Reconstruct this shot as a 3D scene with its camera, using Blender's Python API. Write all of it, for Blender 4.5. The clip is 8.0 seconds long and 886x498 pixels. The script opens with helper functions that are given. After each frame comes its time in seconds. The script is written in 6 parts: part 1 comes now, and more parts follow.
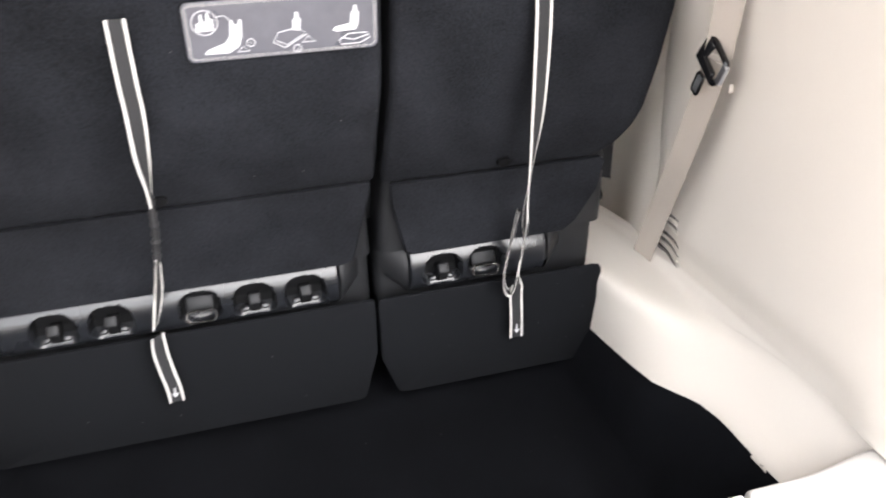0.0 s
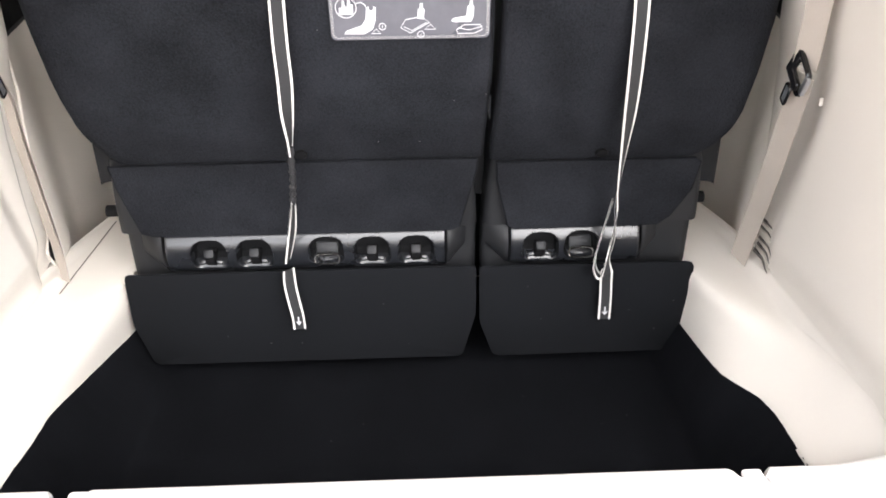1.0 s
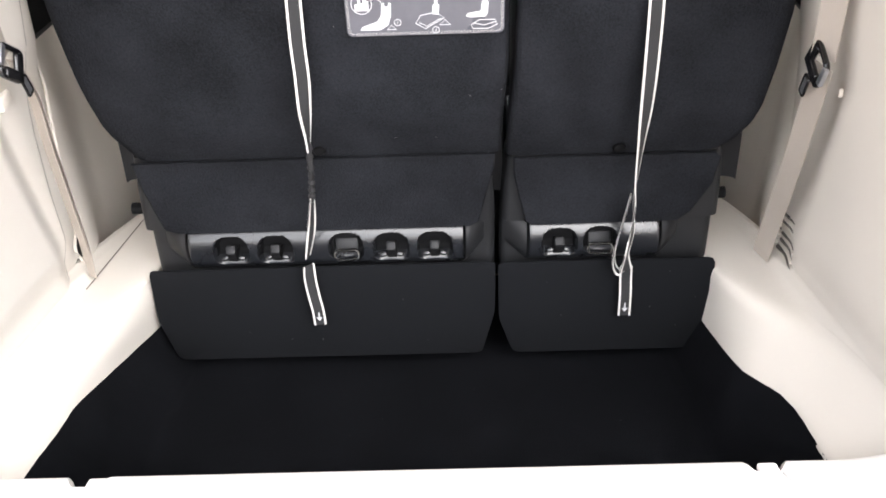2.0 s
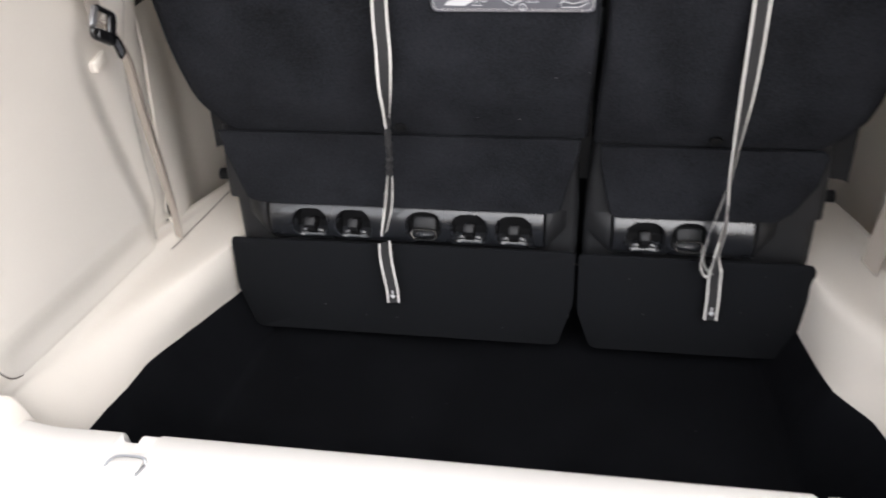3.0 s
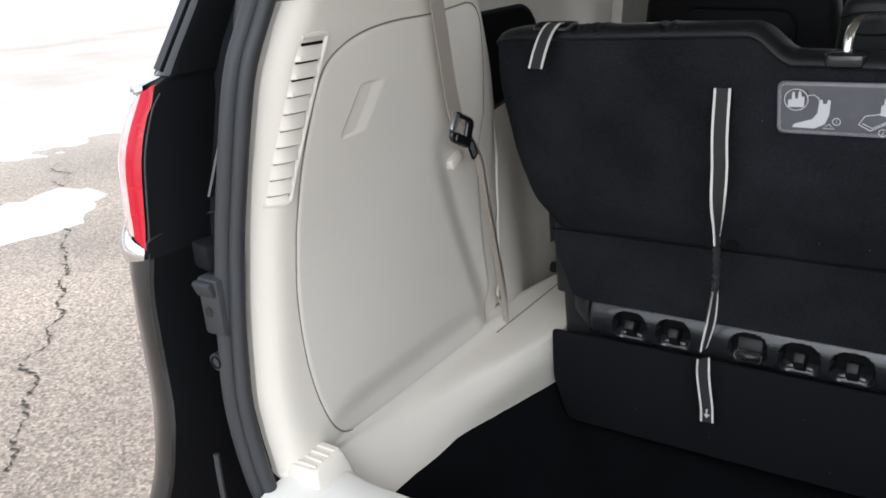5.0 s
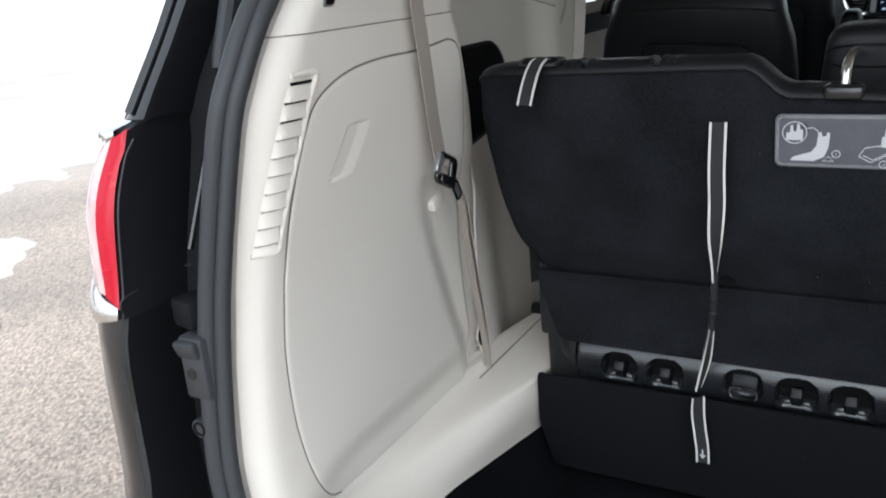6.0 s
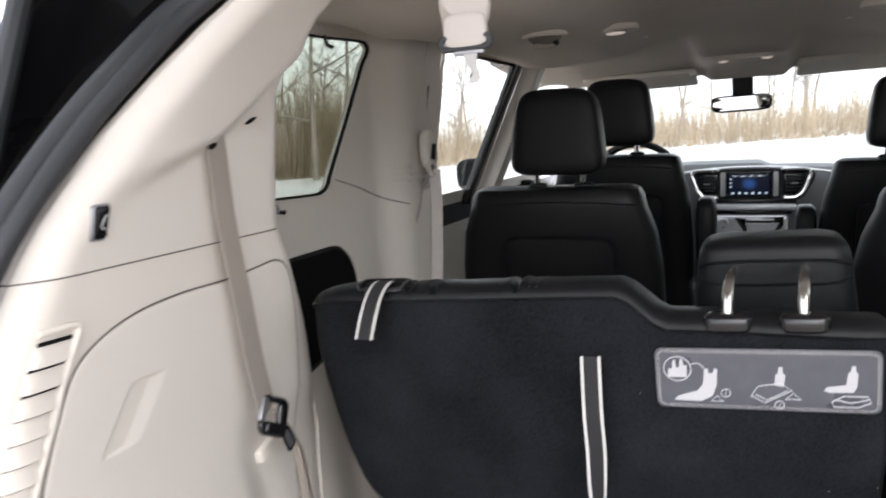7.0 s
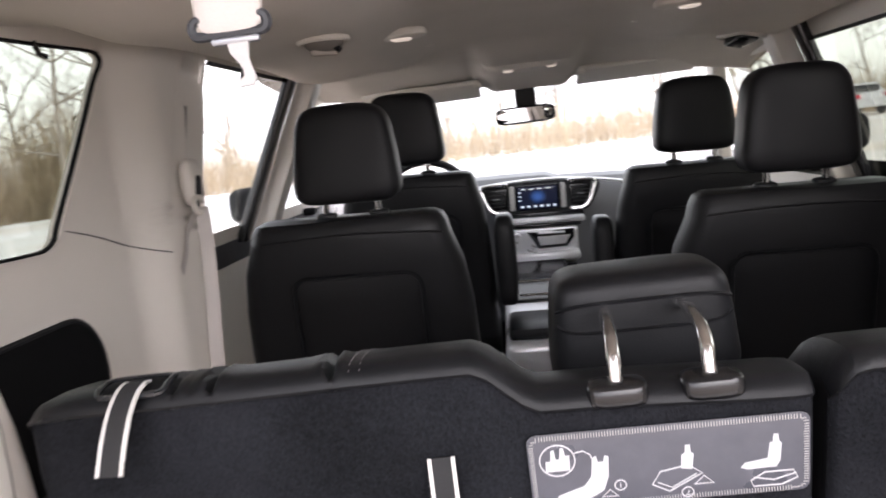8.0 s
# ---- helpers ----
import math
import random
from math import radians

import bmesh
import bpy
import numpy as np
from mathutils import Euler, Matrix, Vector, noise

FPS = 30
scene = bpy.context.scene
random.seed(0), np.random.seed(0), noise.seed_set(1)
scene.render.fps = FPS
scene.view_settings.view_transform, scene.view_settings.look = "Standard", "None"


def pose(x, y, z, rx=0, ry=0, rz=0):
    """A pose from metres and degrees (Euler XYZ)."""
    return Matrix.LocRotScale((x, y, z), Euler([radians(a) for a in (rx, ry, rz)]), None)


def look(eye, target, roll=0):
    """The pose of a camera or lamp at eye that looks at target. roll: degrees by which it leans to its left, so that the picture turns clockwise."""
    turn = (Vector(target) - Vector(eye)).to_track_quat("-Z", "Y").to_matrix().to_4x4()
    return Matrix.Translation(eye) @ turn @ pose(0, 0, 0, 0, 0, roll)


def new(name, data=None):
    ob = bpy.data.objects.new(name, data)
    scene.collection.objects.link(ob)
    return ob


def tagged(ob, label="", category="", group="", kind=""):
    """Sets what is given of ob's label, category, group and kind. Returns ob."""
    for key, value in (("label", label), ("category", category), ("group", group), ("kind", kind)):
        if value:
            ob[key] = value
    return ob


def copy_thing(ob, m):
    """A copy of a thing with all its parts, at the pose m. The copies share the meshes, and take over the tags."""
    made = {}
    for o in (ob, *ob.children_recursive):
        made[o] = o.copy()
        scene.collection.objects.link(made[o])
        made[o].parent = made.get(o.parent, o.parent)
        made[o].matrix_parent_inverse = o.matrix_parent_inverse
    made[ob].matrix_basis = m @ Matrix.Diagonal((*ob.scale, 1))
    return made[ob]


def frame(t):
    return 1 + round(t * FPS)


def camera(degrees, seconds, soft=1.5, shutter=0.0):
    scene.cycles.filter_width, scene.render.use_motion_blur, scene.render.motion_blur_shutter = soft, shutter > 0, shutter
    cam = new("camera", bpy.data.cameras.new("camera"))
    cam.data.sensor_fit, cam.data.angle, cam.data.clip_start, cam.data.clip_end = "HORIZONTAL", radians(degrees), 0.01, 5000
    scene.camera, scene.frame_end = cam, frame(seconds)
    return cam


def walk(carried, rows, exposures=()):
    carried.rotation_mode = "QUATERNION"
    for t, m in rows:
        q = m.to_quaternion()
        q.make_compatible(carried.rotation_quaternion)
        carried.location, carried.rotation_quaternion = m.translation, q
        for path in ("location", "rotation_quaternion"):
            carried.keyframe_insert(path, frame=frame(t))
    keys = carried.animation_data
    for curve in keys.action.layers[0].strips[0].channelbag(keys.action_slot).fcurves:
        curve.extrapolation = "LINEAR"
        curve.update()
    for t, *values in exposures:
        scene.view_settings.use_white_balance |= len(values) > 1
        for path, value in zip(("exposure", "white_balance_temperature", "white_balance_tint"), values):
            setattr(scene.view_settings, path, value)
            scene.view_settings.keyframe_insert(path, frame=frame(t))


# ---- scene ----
cam = camera(56.2, 8.0, soft=1.7, shutter=0.35)
PATH = [
    (0, (-0.09, -1.38, 1.431), (0.388, 0.334, 0.517), -1.6),
    (0.5, (-0.089, -1.536, 1.42), (0.142, 0.239, 0.526), -0.8),
    (1, (0.028, -1.611, 1.437), (0.085, 0.187, 0.562), -0.7),
    (1.2, (0.055, -1.628, 1.424), (0.07, 0.179, 0.568), -1.1),
    (2.3, (0.067, -1.627, 1.42), (0.018, 0.175, 0.554), -2.2),
    (2.5, (0.086, -1.616, 1.419), (-0.008, 0.177, 0.537), -2.2),
    (3, (0.14, -1.574, 1.409), (-0.165, 0.186, 0.509), -1.6),
    (3.5, (0.106, -1.458, 1.413), (-0.53, 0.236, 0.56), -1.8),
    (4, (0.152, -1.494, 1.437), (-0.827, 0.077, 0.68), -2.6),
    (4.5, (0.224, -1.541, 1.46), (-0.876, -0.028, 0.752), -3.9),
    (4.7, (0.211, -1.559, 1.465), (-0.891, -0.042, 0.768), -4.3),
    (5.8, (0.119, -1.557, 1.464), (-0.871, 0.052, 0.808), -4.3),
    (6, (0.069, -1.549, 1.463), (-0.887, 0.095, 0.843), -4.6),
    (6.5, (0.009, -1.465, 1.49), (-0.805, 0.307, 1.046), -4.9),
    (7, (0.016, -1.278, 1.515), (-0.688, 0.576, 1.261), -4.4),
    (7.5, (-0.004, -1.129, 1.506), (-0.5, 0.796, 1.288), -5.3),
    (8, (-0.096, -0.961, 1.521), (-0.286, 1.013, 1.264), -7.3),
]
EXPOSURES = [(0.0, 2.3, 6500, 12), (1.0, 2.3, 6500, 12), (2.5, 1.98, 6450, 12), (3.0, 1.49, 6450, 12), (3.5, 1.22, 6400, 11), (4.2, 0.74, 6250, 9), (6.0, 0.82, 5900, 6), (6.6, 1.14, 6000, 8), (7.2, 1.36, 6350, 13), (7.6, 1.52, 6400, 15), (8.0, 1.84, 6450, 18)]
walk(cam, [(t, look(eye, target, roll)) for t, eye, target, roll in PATH], EXPOSURES)

# ---- world, sun ----
world = bpy.data.worlds.new("overcast_sky")
scene.world = world
world.use_nodes = True
wn = world.node_tree
sky = wn.nodes.new("ShaderNodeTexSky")
sky.sky_type, sky.sun_disc = "NISHITA", False
sky.sun_elevation, sky.sun_rotation = radians(37), radians(158)
sky.air_density, sky.dust_density = 1.0, 1.0
pale = wn.nodes.new("ShaderNodeHueSaturation")
pale.inputs["Saturation"].default_value, pale.inputs["Value"].default_value = 0.16, 2.4
wn.links.new(sky.outputs[0], pale.inputs["Color"])
veil = wn.nodes.new("ShaderNodeMix")
veil.data_type = "RGBA"
veil.inputs["Factor"].default_value = 0.6
veil.inputs["B"].default_value = (4.4, 4.45, 4.6, 1)     # even cloud cover
wn.links.new(pale.outputs[0], veil.inputs["A"])
wn.links.new(veil.outputs["Result"], wn.nodes["Background"].inputs[0])
wn.nodes["Background"].inputs[1].default_value = 0.15
sun_data = bpy.data.lights.new("sun", "SUN")
sun_data.energy, sun_data.angle, sun_data.color = 0.8, radians(60), (1.0, 0.96, 0.9)
sun = new("sun", sun_data)
sun.matrix_world = look((3.6, -9, 7.2), (0, 0, 0))
# fill lamp added outside the rear side window to brighten the cabin
pane_light = bpy.data.lights.new("quarter_window_daylight", "AREA")
pane_light.shape, pane_light.size, pane_light.size_y, pane_light.energy = "RECTANGLE", 0.5, 0.26, 0.6
new("quarter_window_daylight", pane_light).matrix_world = look((0.93, 0.24, 1.60), (0.0, 0.5, 1.45))

# ---- materials ----


def material(name, color, rough=0.6, metal=0.0, vary=0.12, grain=400.0, bump=0.1, blotch=6.0, coat=0.0, spec=0.5, depth=0.002):
    """A surface with fine grain, broad blotches and relief, sized in metres."""
    m = bpy.data.materials.new(name)
    m.use_nodes = True
    nt = m.node_tree
    b = nt.nodes["Principled BSDF"]
    tc = nt.nodes.new("ShaderNodeTexCoord")
    fine = nt.nodes.new("ShaderNodeTexNoise")
    fine.inputs["Scale"].default_value, fine.inputs["Detail"].default_value = grain, 3
    broad = nt.nodes.new("ShaderNodeTexNoise")
    broad.inputs["Scale"].default_value, broad.inputs["Detail"].default_value = blotch, 5
    for n in (fine, broad):
        nt.links.new(tc.outputs["Object"], n.inputs["Vector"])
    mixf = nt.nodes.new("ShaderNodeMath")
    mixf.operation = "ADD"
    nt.links.new(fine.outputs["Fac"], mixf.inputs[0])
    nt.links.new(broad.outputs["Fac"], mixf.inputs[1])
    span = nt.nodes.new("ShaderNodeMapRange")
    span.inputs["From Min"].default_value, span.inputs["From Max"].default_value = 0.6, 1.4
    span.inputs["To Min"].default_value, span.inputs["To Max"].default_value = 1 - vary, 1 + vary
    nt.links.new(mixf.outputs[0], span.inputs["Value"])
    tint = nt.nodes.new("ShaderNodeVectorMath")
    tint.operation = "SCALE"
    tint.inputs[0].default_value = color
    nt.links.new(span.outputs[0], tint.inputs["Scale"])
    nt.links.new(tint.outputs[0], b.inputs["Base Color"])
    rr = nt.nodes.new("ShaderNodeMapRange")
    rr.inputs["From Min"].default_value, rr.inputs["From Max"].default_value = 0.3, 0.7
    rr.inputs["To Min"].default_value, rr.inputs["To Max"].default_value = max(0.02, rough - 0.07), min(1, rough + 0.07)
    nt.links.new(broad.outputs["Fac"], rr.inputs["Value"])
    nt.links.new(rr.outputs[0], b.inputs["Roughness"])
    b.inputs["Metallic"].default_value = metal
    b.inputs["Coat Weight"].default_value = coat
    b.inputs["Specular IOR Level"].default_value = spec
    if bump:
        bp = nt.nodes.new("ShaderNodeBump")
        bp.inputs["Strength"].default_value, bp.inputs["Distance"].default_value = bump, depth
        nt.links.new(fine.outputs["Fac"], bp.inputs["Height"])
        nt.links.new(bp.outputs[0], b.inputs["Normal"])
    return m


def clear_glass(name, color=(1, 1, 1)):
    """A thin pane: it lets light straight through and mirrors by its angle."""
    m = bpy.data.materials.new(name)
    m.use_nodes = True
    nt = m.node_tree
    nt.nodes.remove(nt.nodes["Principled BSDF"])
    clear, gloss, mix, fres = (nt.nodes.new("ShaderNode" + n) for n in ("BsdfTransparent", "BsdfGlossy", "MixShader", "LayerWeight"))
    clear.inputs["Color"].default_value = (*color, 1)
    gloss.inputs["Roughness"].default_value = 0.01
    fres.inputs["Blend"].default_value = 0.5
    steep, low = nt.nodes.new("ShaderNodeMath"), nt.nodes.new("ShaderNodeMath")
    steep.operation, low.operation = "POWER", "MULTIPLY_ADD"
    steep.inputs[1].default_value, low.inputs[1].default_value, low.inputs[2].default_value = 5.0, 0.45, 0.025
    nt.links.new(fres.outputs["Facing"], steep.inputs[0])
    nt.links.new(steep.outputs[0], low.inputs[0])
    nt.links.new(low.outputs[0], mix.inputs[0])
    nt.links.new(clear.outputs[0], mix.inputs[1])
    nt.links.new(gloss.outputs[0], mix.inputs[2])
    nt.links.new(mix.outputs[0], nt.nodes["Material Output"].inputs["Surface"])
    return m


BEIGE = material("beige_plastic", (0.69, 0.645, 0.585), 0.55, grain=900, bump=0.12, vary=0.03, blotch=5, depth=0.0006)
BEIGE_PANEL = material("beige_panel", (0.68, 0.64, 0.585), 0.6, grain=900, bump=0.12, vary=0.03, blotch=4, depth=0.0006)
SILL = material("sill_plastic", (0.74, 0.72, 0.69), 0.5, grain=700, bump=0.1, vary=0.04, depth=0.0006)
LINER = material("headliner_cloth", (0.66, 0.615, 0.565), 0.95, grain=1200, bump=0.3, vary=0.06, spec=0.1, depth=0.001)
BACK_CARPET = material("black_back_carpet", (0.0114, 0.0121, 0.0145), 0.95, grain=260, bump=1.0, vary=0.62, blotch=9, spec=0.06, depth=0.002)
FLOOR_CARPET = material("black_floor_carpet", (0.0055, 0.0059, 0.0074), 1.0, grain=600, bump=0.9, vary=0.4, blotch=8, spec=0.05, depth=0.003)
LEATHER = material("black_leather", (0.0056, 0.0061, 0.0074), 0.46, grain=500, bump=0.5, vary=0.2, blotch=9, spec=0.24, depth=0.0008)
DARK_CLOTH = material("black_cloth", (0.006, 0.006, 0.0065), 0.9, grain=900, bump=0.5, vary=0.2, spec=0.08, depth=0.001)
SEAT_LEATHER = material("matt_black_leather", (0.0086, 0.0086, 0.0098), 0.46, grain=500, bump=0.4, vary=0.18, blotch=9, spec=0.28, depth=0.0008)
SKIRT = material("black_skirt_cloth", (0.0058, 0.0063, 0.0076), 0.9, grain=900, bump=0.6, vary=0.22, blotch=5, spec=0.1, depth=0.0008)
# black mouldings; also stands in for shade inside recesses and gaps
POCKET = material("matt_black_and_recess_shade", (0.0035, 0.0036, 0.0042), 0.8, vary=0.15, bump=0.1, spec=0.15)
PLASTIC = material("charcoal_plastic", (0.011, 0.0115, 0.013), 0.55, grain=900, bump=0.25, vary=0.12, spec=0.3, depth=0.0006)
BAR_PLASTIC = material("satin_grey_plastic", (0.011, 0.012, 0.0145), 0.28, coat=0.36, grain=900, bump=0.12, vary=0.1, depth=0.0005)
BLACK_GLOSS = material("gloss_black_plastic", (0.008, 0.008, 0.009), 0.18, vary=0.1, bump=0.0)
PAINT = material("black_car_paint", (0.006, 0.006, 0.007), 0.32, vary=0.2, grain=1500, bump=0.03, coat=0.6, depth=0.0003)
RUBBER = material("weather_rubber", (0.026, 0.028, 0.032), 0.55, vary=0.15, grain=500, bump=0.2, depth=0.0008)
CHROME = material("chrome", (0.72, 0.71, 0.70), 0.2, metal=1.0, vary=0.04, bump=0.0)
STEEL = material("dull_steel", (0.35, 0.36, 0.38), 0.35, metal=0.8, vary=0.1, bump=0.1)
WEB = material("charcoal_webbing", (0.012, 0.012, 0.0135), 0.8, vary=0.25, grain=900, bump=0.7, depth=0.001)
WHITE_CORD = material("white_edge_cord", (0.55, 0.54, 0.52), 0.75, vary=0.15, grain=900, bump=0.4, depth=0.0008)
JOINT = material("shadowed_joint", (0.16, 0.145, 0.13), 0.8, vary=0.1, bump=0.0)
PALE_BELT = material("pale_belt_webbing", (0.50, 0.46, 0.43), 0.7, vary=0.1, grain=900, bump=0.4, depth=0.0008)
BELT = material("beige_belt_webbing", (0.36, 0.32, 0.28), 0.7, vary=0.12, grain=900, bump=0.5, depth=0.0008)
GREY_TRIM = material("pale_grey_plastic", (0.42, 0.41, 0.40), 0.45, vary=0.06, bump=0.1)
DASH = material("dash_grey", (0.115, 0.118, 0.125), 0.42, vary=0.1, grain=600, bump=0.3, depth=0.0008)
LABEL = material("grey_vinyl_label", (0.080, 0.082, 0.098), 0.32, vary=0.12, grain=60, bump=0.05, blotch=12)
INK = material("white_print", (0.48, 0.48, 0.50), 0.6, vary=0.06, bump=0.0)
# clear outer lens; its pale pink base carries the mirrored sky
CLEAR_LENS = material("lamp_lens_with_painted_reflection", (0.62, 0.44, 0.43), 0.12, vary=0.25, grain=40, blotch=14, bump=0.0, coat=0.8)
RED_LENS = material("red_lamp_lens", (0.45, 0.0, 0.016), 0.25, vary=0.1, grain=120, bump=0.0, spec=0.3)
ASPHALT = material("worn_asphalt", (0.42, 0.335, 0.27), 0.48, vary=0.5, grain=75, bump=0.9, blotch=0.7, depth=0.01)
ant = ASPHALT.node_tree
chips = ant.nodes.new("ShaderNodeTexVoronoi")
chips.inputs["Scale"].default_value = 95
grey = ant.nodes.new("ShaderNodeSeparateColor")
ant.links.new(ant.nodes["Texture Coordinate"].outputs["Object"], chips.inputs["Vector"])
ant.links.new(chips.outputs["Color"], grey.inputs[0])
chip_span = ant.nodes.new("ShaderNodeMapRange")
chip_span.inputs["To Min"].default_value, chip_span.inputs["To Max"].default_value = 0.55, 1.45
ant.links.new(grey.outputs[0], chip_span.inputs["Value"])
chip_tint = ant.nodes.new("ShaderNodeVectorMath")
chip_tint.operation = "SCALE"
ab = ant.nodes["Principled BSDF"]
ant.links.new(ab.inputs["Base Color"].links[0].from_socket, chip_tint.inputs[0])
ant.links.new(chip_span.outputs[0], chip_tint.inputs["Scale"])
# pale sheen of the farther wet lane put into the colour, with thin slush
far_sheen, sheen_noise, sheen_x, sheen_reach, sheen_amount = (ant.nodes.new("ShaderNode" + n) for n in ("Mix", "TexNoise", "SeparateXYZ", "MapRange", "Math"))
far_sheen.data_type, far_sheen.inputs["B"].default_value = "RGBA", (0.72, 0.64, 0.58, 1)
sheen_noise.inputs["Scale"].default_value, sheen_noise.inputs["Detail"].default_value = 0.45, 6
sheen_reach.inputs["From Min"].default_value, sheen_reach.inputs["From Max"].default_value = -5.5, -9.5
sheen_amount.operation = "MULTIPLY"
sheen_span = ant.nodes.new("ShaderNodeMapRange")
sheen_span.inputs["From Min"].default_value, sheen_span.inputs["From Max"].default_value, sheen_span.inputs["To Min"].default_value = 0.3, 0.6, 0.35
ant.links.new(ant.nodes["Texture Coordinate"].outputs["Object"], sheen_noise.inputs["Vector"])
ant.links.new(ant.nodes["Texture Coordinate"].outputs["Object"], sheen_x.inputs[0])
ant.links.new(sheen_x.outputs["X"], sheen_reach.inputs["Value"])
ant.links.new(sheen_noise.outputs["Fac"], sheen_span.inputs["Value"])
ant.links.new(sheen_reach.outputs[0], sheen_amount.inputs[0])
ant.links.new(sheen_span.outputs[0], sheen_amount.inputs[1])
ant.links.new(sheen_amount.outputs[0], far_sheen.inputs["Factor"])
ant.links.new(chip_tint.outputs[0], far_sheen.inputs["A"])
ant.links.new(far_sheen.outputs["Result"], ab.inputs["Base Color"])
TAR = material("dark_crack", (0.075, 0.065, 0.055), 0.95, vary=0.3, grain=60, bump=0.5)
SNOW = material("snow", (0.84, 0.84, 0.86), 0.8, vary=0.08, grain=12, bump=0.4, blotch=0.5, depth=0.05)
THREAD = material("grey_thread", (0.16, 0.15, 0.155), 0.8, vary=0.1, bump=0.0)
BARK = material("bark", (0.30, 0.26, 0.225), 0.9, vary=0.4, grain=30, bump=0.6, blotch=2, depth=0.01)
BRUSH = material("dry_brush", (0.36, 0.285, 0.20), 0.95, vary=0.5, grain=3, bump=0.0, blotch=0.4)
snt = SNOW.node_tree
dirty, dirt_noise = snt.nodes.new("ShaderNodeMix"), snt.nodes.new("ShaderNodeTexNoise")
dirty.data_type, dirty.inputs["B"].default_value = "RGBA", (0.62, 0.53, 0.44, 1)
dirt_noise.inputs["Scale"].default_value, dirt_noise.inputs["Detail"].default_value = 0.16, 6
dirt_span = snt.nodes.new("ShaderNodeMapRange")
dirt_span.inputs["From Min"].default_value, dirt_span.inputs["From Max"].default_value, dirt_span.inputs["To Max"].default_value = 0.44, 0.66, 0.8
snt.links.new(snt.nodes["Texture Coordinate"].outputs["Object"], dirt_noise.inputs["Vector"])
snt.links.new(dirt_noise.outputs["Fac"], dirt_span.inputs["Value"])
snt.links.new(dirt_span.outputs[0], dirty.inputs["Factor"])
snb = snt.nodes["Principled BSDF"]
snt.links.new(snb.inputs["Base Color"].links[0].from_socket, dirty.inputs["A"])
snt.links.new(dirty.outputs["Result"], snb.inputs["Base Color"])
GLASS = clear_glass("window_glass", (0.95, 0.97, 0.96))
PRIVACY = clear_glass("tinted_window_glass", (0.50, 0.52, 0.48))
TINT_GLASS = material("black_privacy_glass", (0.004, 0.004, 0.005), 0.08, vary=0.1, bump=0.0, coat=0.5)

screen_mat = bpy.data.materials.new("lit_screen")
screen_mat.use_nodes = True
sb = screen_mat.node_tree.nodes["Principled BSDF"]
sb.inputs["Base Color"].default_value, sb.inputs["Roughness"].default_value = (0.01, 0.012, 0.02, 1), 0.15
snt2 = screen_mat.node_tree
s_tc, s_flat, s_dist, s_fade, s_mix = (snt2.nodes.new("ShaderNode" + n) for n in ("TexCoord", "VectorMath", "VectorMath", "MapRange", "Mix"))
s_flat.operation, s_flat.inputs[1].default_value = "MULTIPLY", (1.0, 0.0, 0.7)
s_dist.operation, s_dist.inputs[1].default_value = "DISTANCE", (0.5, 0.0, 0.38)
s_fade.inputs["From Max"].default_value, s_fade.interpolation_type = 0.26, "SMOOTHSTEP"
s_mix.data_type = "RGBA"
s_mix.inputs["A"].default_value, s_mix.inputs["B"].default_value = (0.10, 0.30, 0.95, 1), (0.004, 0.008, 0.04, 1)
snt2.links.new(s_tc.outputs["Generated"], s_flat.inputs[0])
snt2.links.new(s_flat.outputs[0], s_dist.inputs[0])
snt2.links.new(s_dist.outputs["Value"], s_fade.inputs["Value"])
snt2.links.new(s_fade.outputs[0], s_mix.inputs["Factor"])
snt2.links.new(s_mix.outputs["Result"], sb.inputs["Emission Color"])
sb.inputs["Emission Strength"].default_value = 0.10
glow_mat = bpy.data.materials.new("lit_icon")
glow_mat.use_nodes = True
gb = glow_mat.node_tree.nodes["Principled BSDF"]
gb.inputs["Emission Color"].default_value, gb.inputs["Emission Strength"].default_value = (0.6, 0.75, 0.9, 1), 0.22
lens_mat = bpy.data.materials.new("lit_lamp_lens")
lens_mat.use_nodes = True
lb = lens_mat.node_tree.nodes["Principled BSDF"]
lb.inputs["Base Color"].default_value = (0.8, 0.76, 0.7, 1)
lb.inputs["Emission Color"].default_value, lb.inputs["Emission Strength"].default_value = (1, 0.85, 0.7, 1), 0.15

# ---- mesh tools ----


def finish(bm, name, mat, sharp=35):
    bmesh.ops.recalc_face_normals(bm, faces=bm.faces)
    me = bpy.data.meshes.new(name)
    bm.to_mesh(me)
    bm.free()
    for p in me.polygons:
        p.use_smooth = True
    me.set_sharp_from_angle(angle=radians(sharp))
    me.materials.append(mat)
    return me


def part(name, bm, mat, parent, label="", sharp=35):
    ob = new(name, finish(bm, name, mat, sharp))
    if parent is not None:
        ob.parent = parent
        if parent.type == "EMPTY":
            ob.matrix_parent_inverse = parent.matrix_basis.inverted()
    if label:
        tagged(ob, label)
    return ob


def thing(name, label, category, at=(0, 0, 0), group="", kind=""):
    ob = new(name)
    ob.empty_display_size = 0.05
    ob.matrix_basis = Matrix.Translation(at)
    return tagged(ob, label, category, group, kind)


def structure(name, bm, mat, label="", category="", sharp=35):
    return tagged(new(name, finish(bm, name, mat, sharp)), label, category, "", "structure")


def lerp(table, v):
    """Piecewise linear look-up in rows of (key, value)."""
    ks = [r[0] for r in table]
    return float(np.interp(v, ks, [r[1] for r in table]))


def smooth(a, b, v):
    t = min(1.0, max(0.0, (v - a) / (b - a)))
    return t * t * (3 - 2 * t)


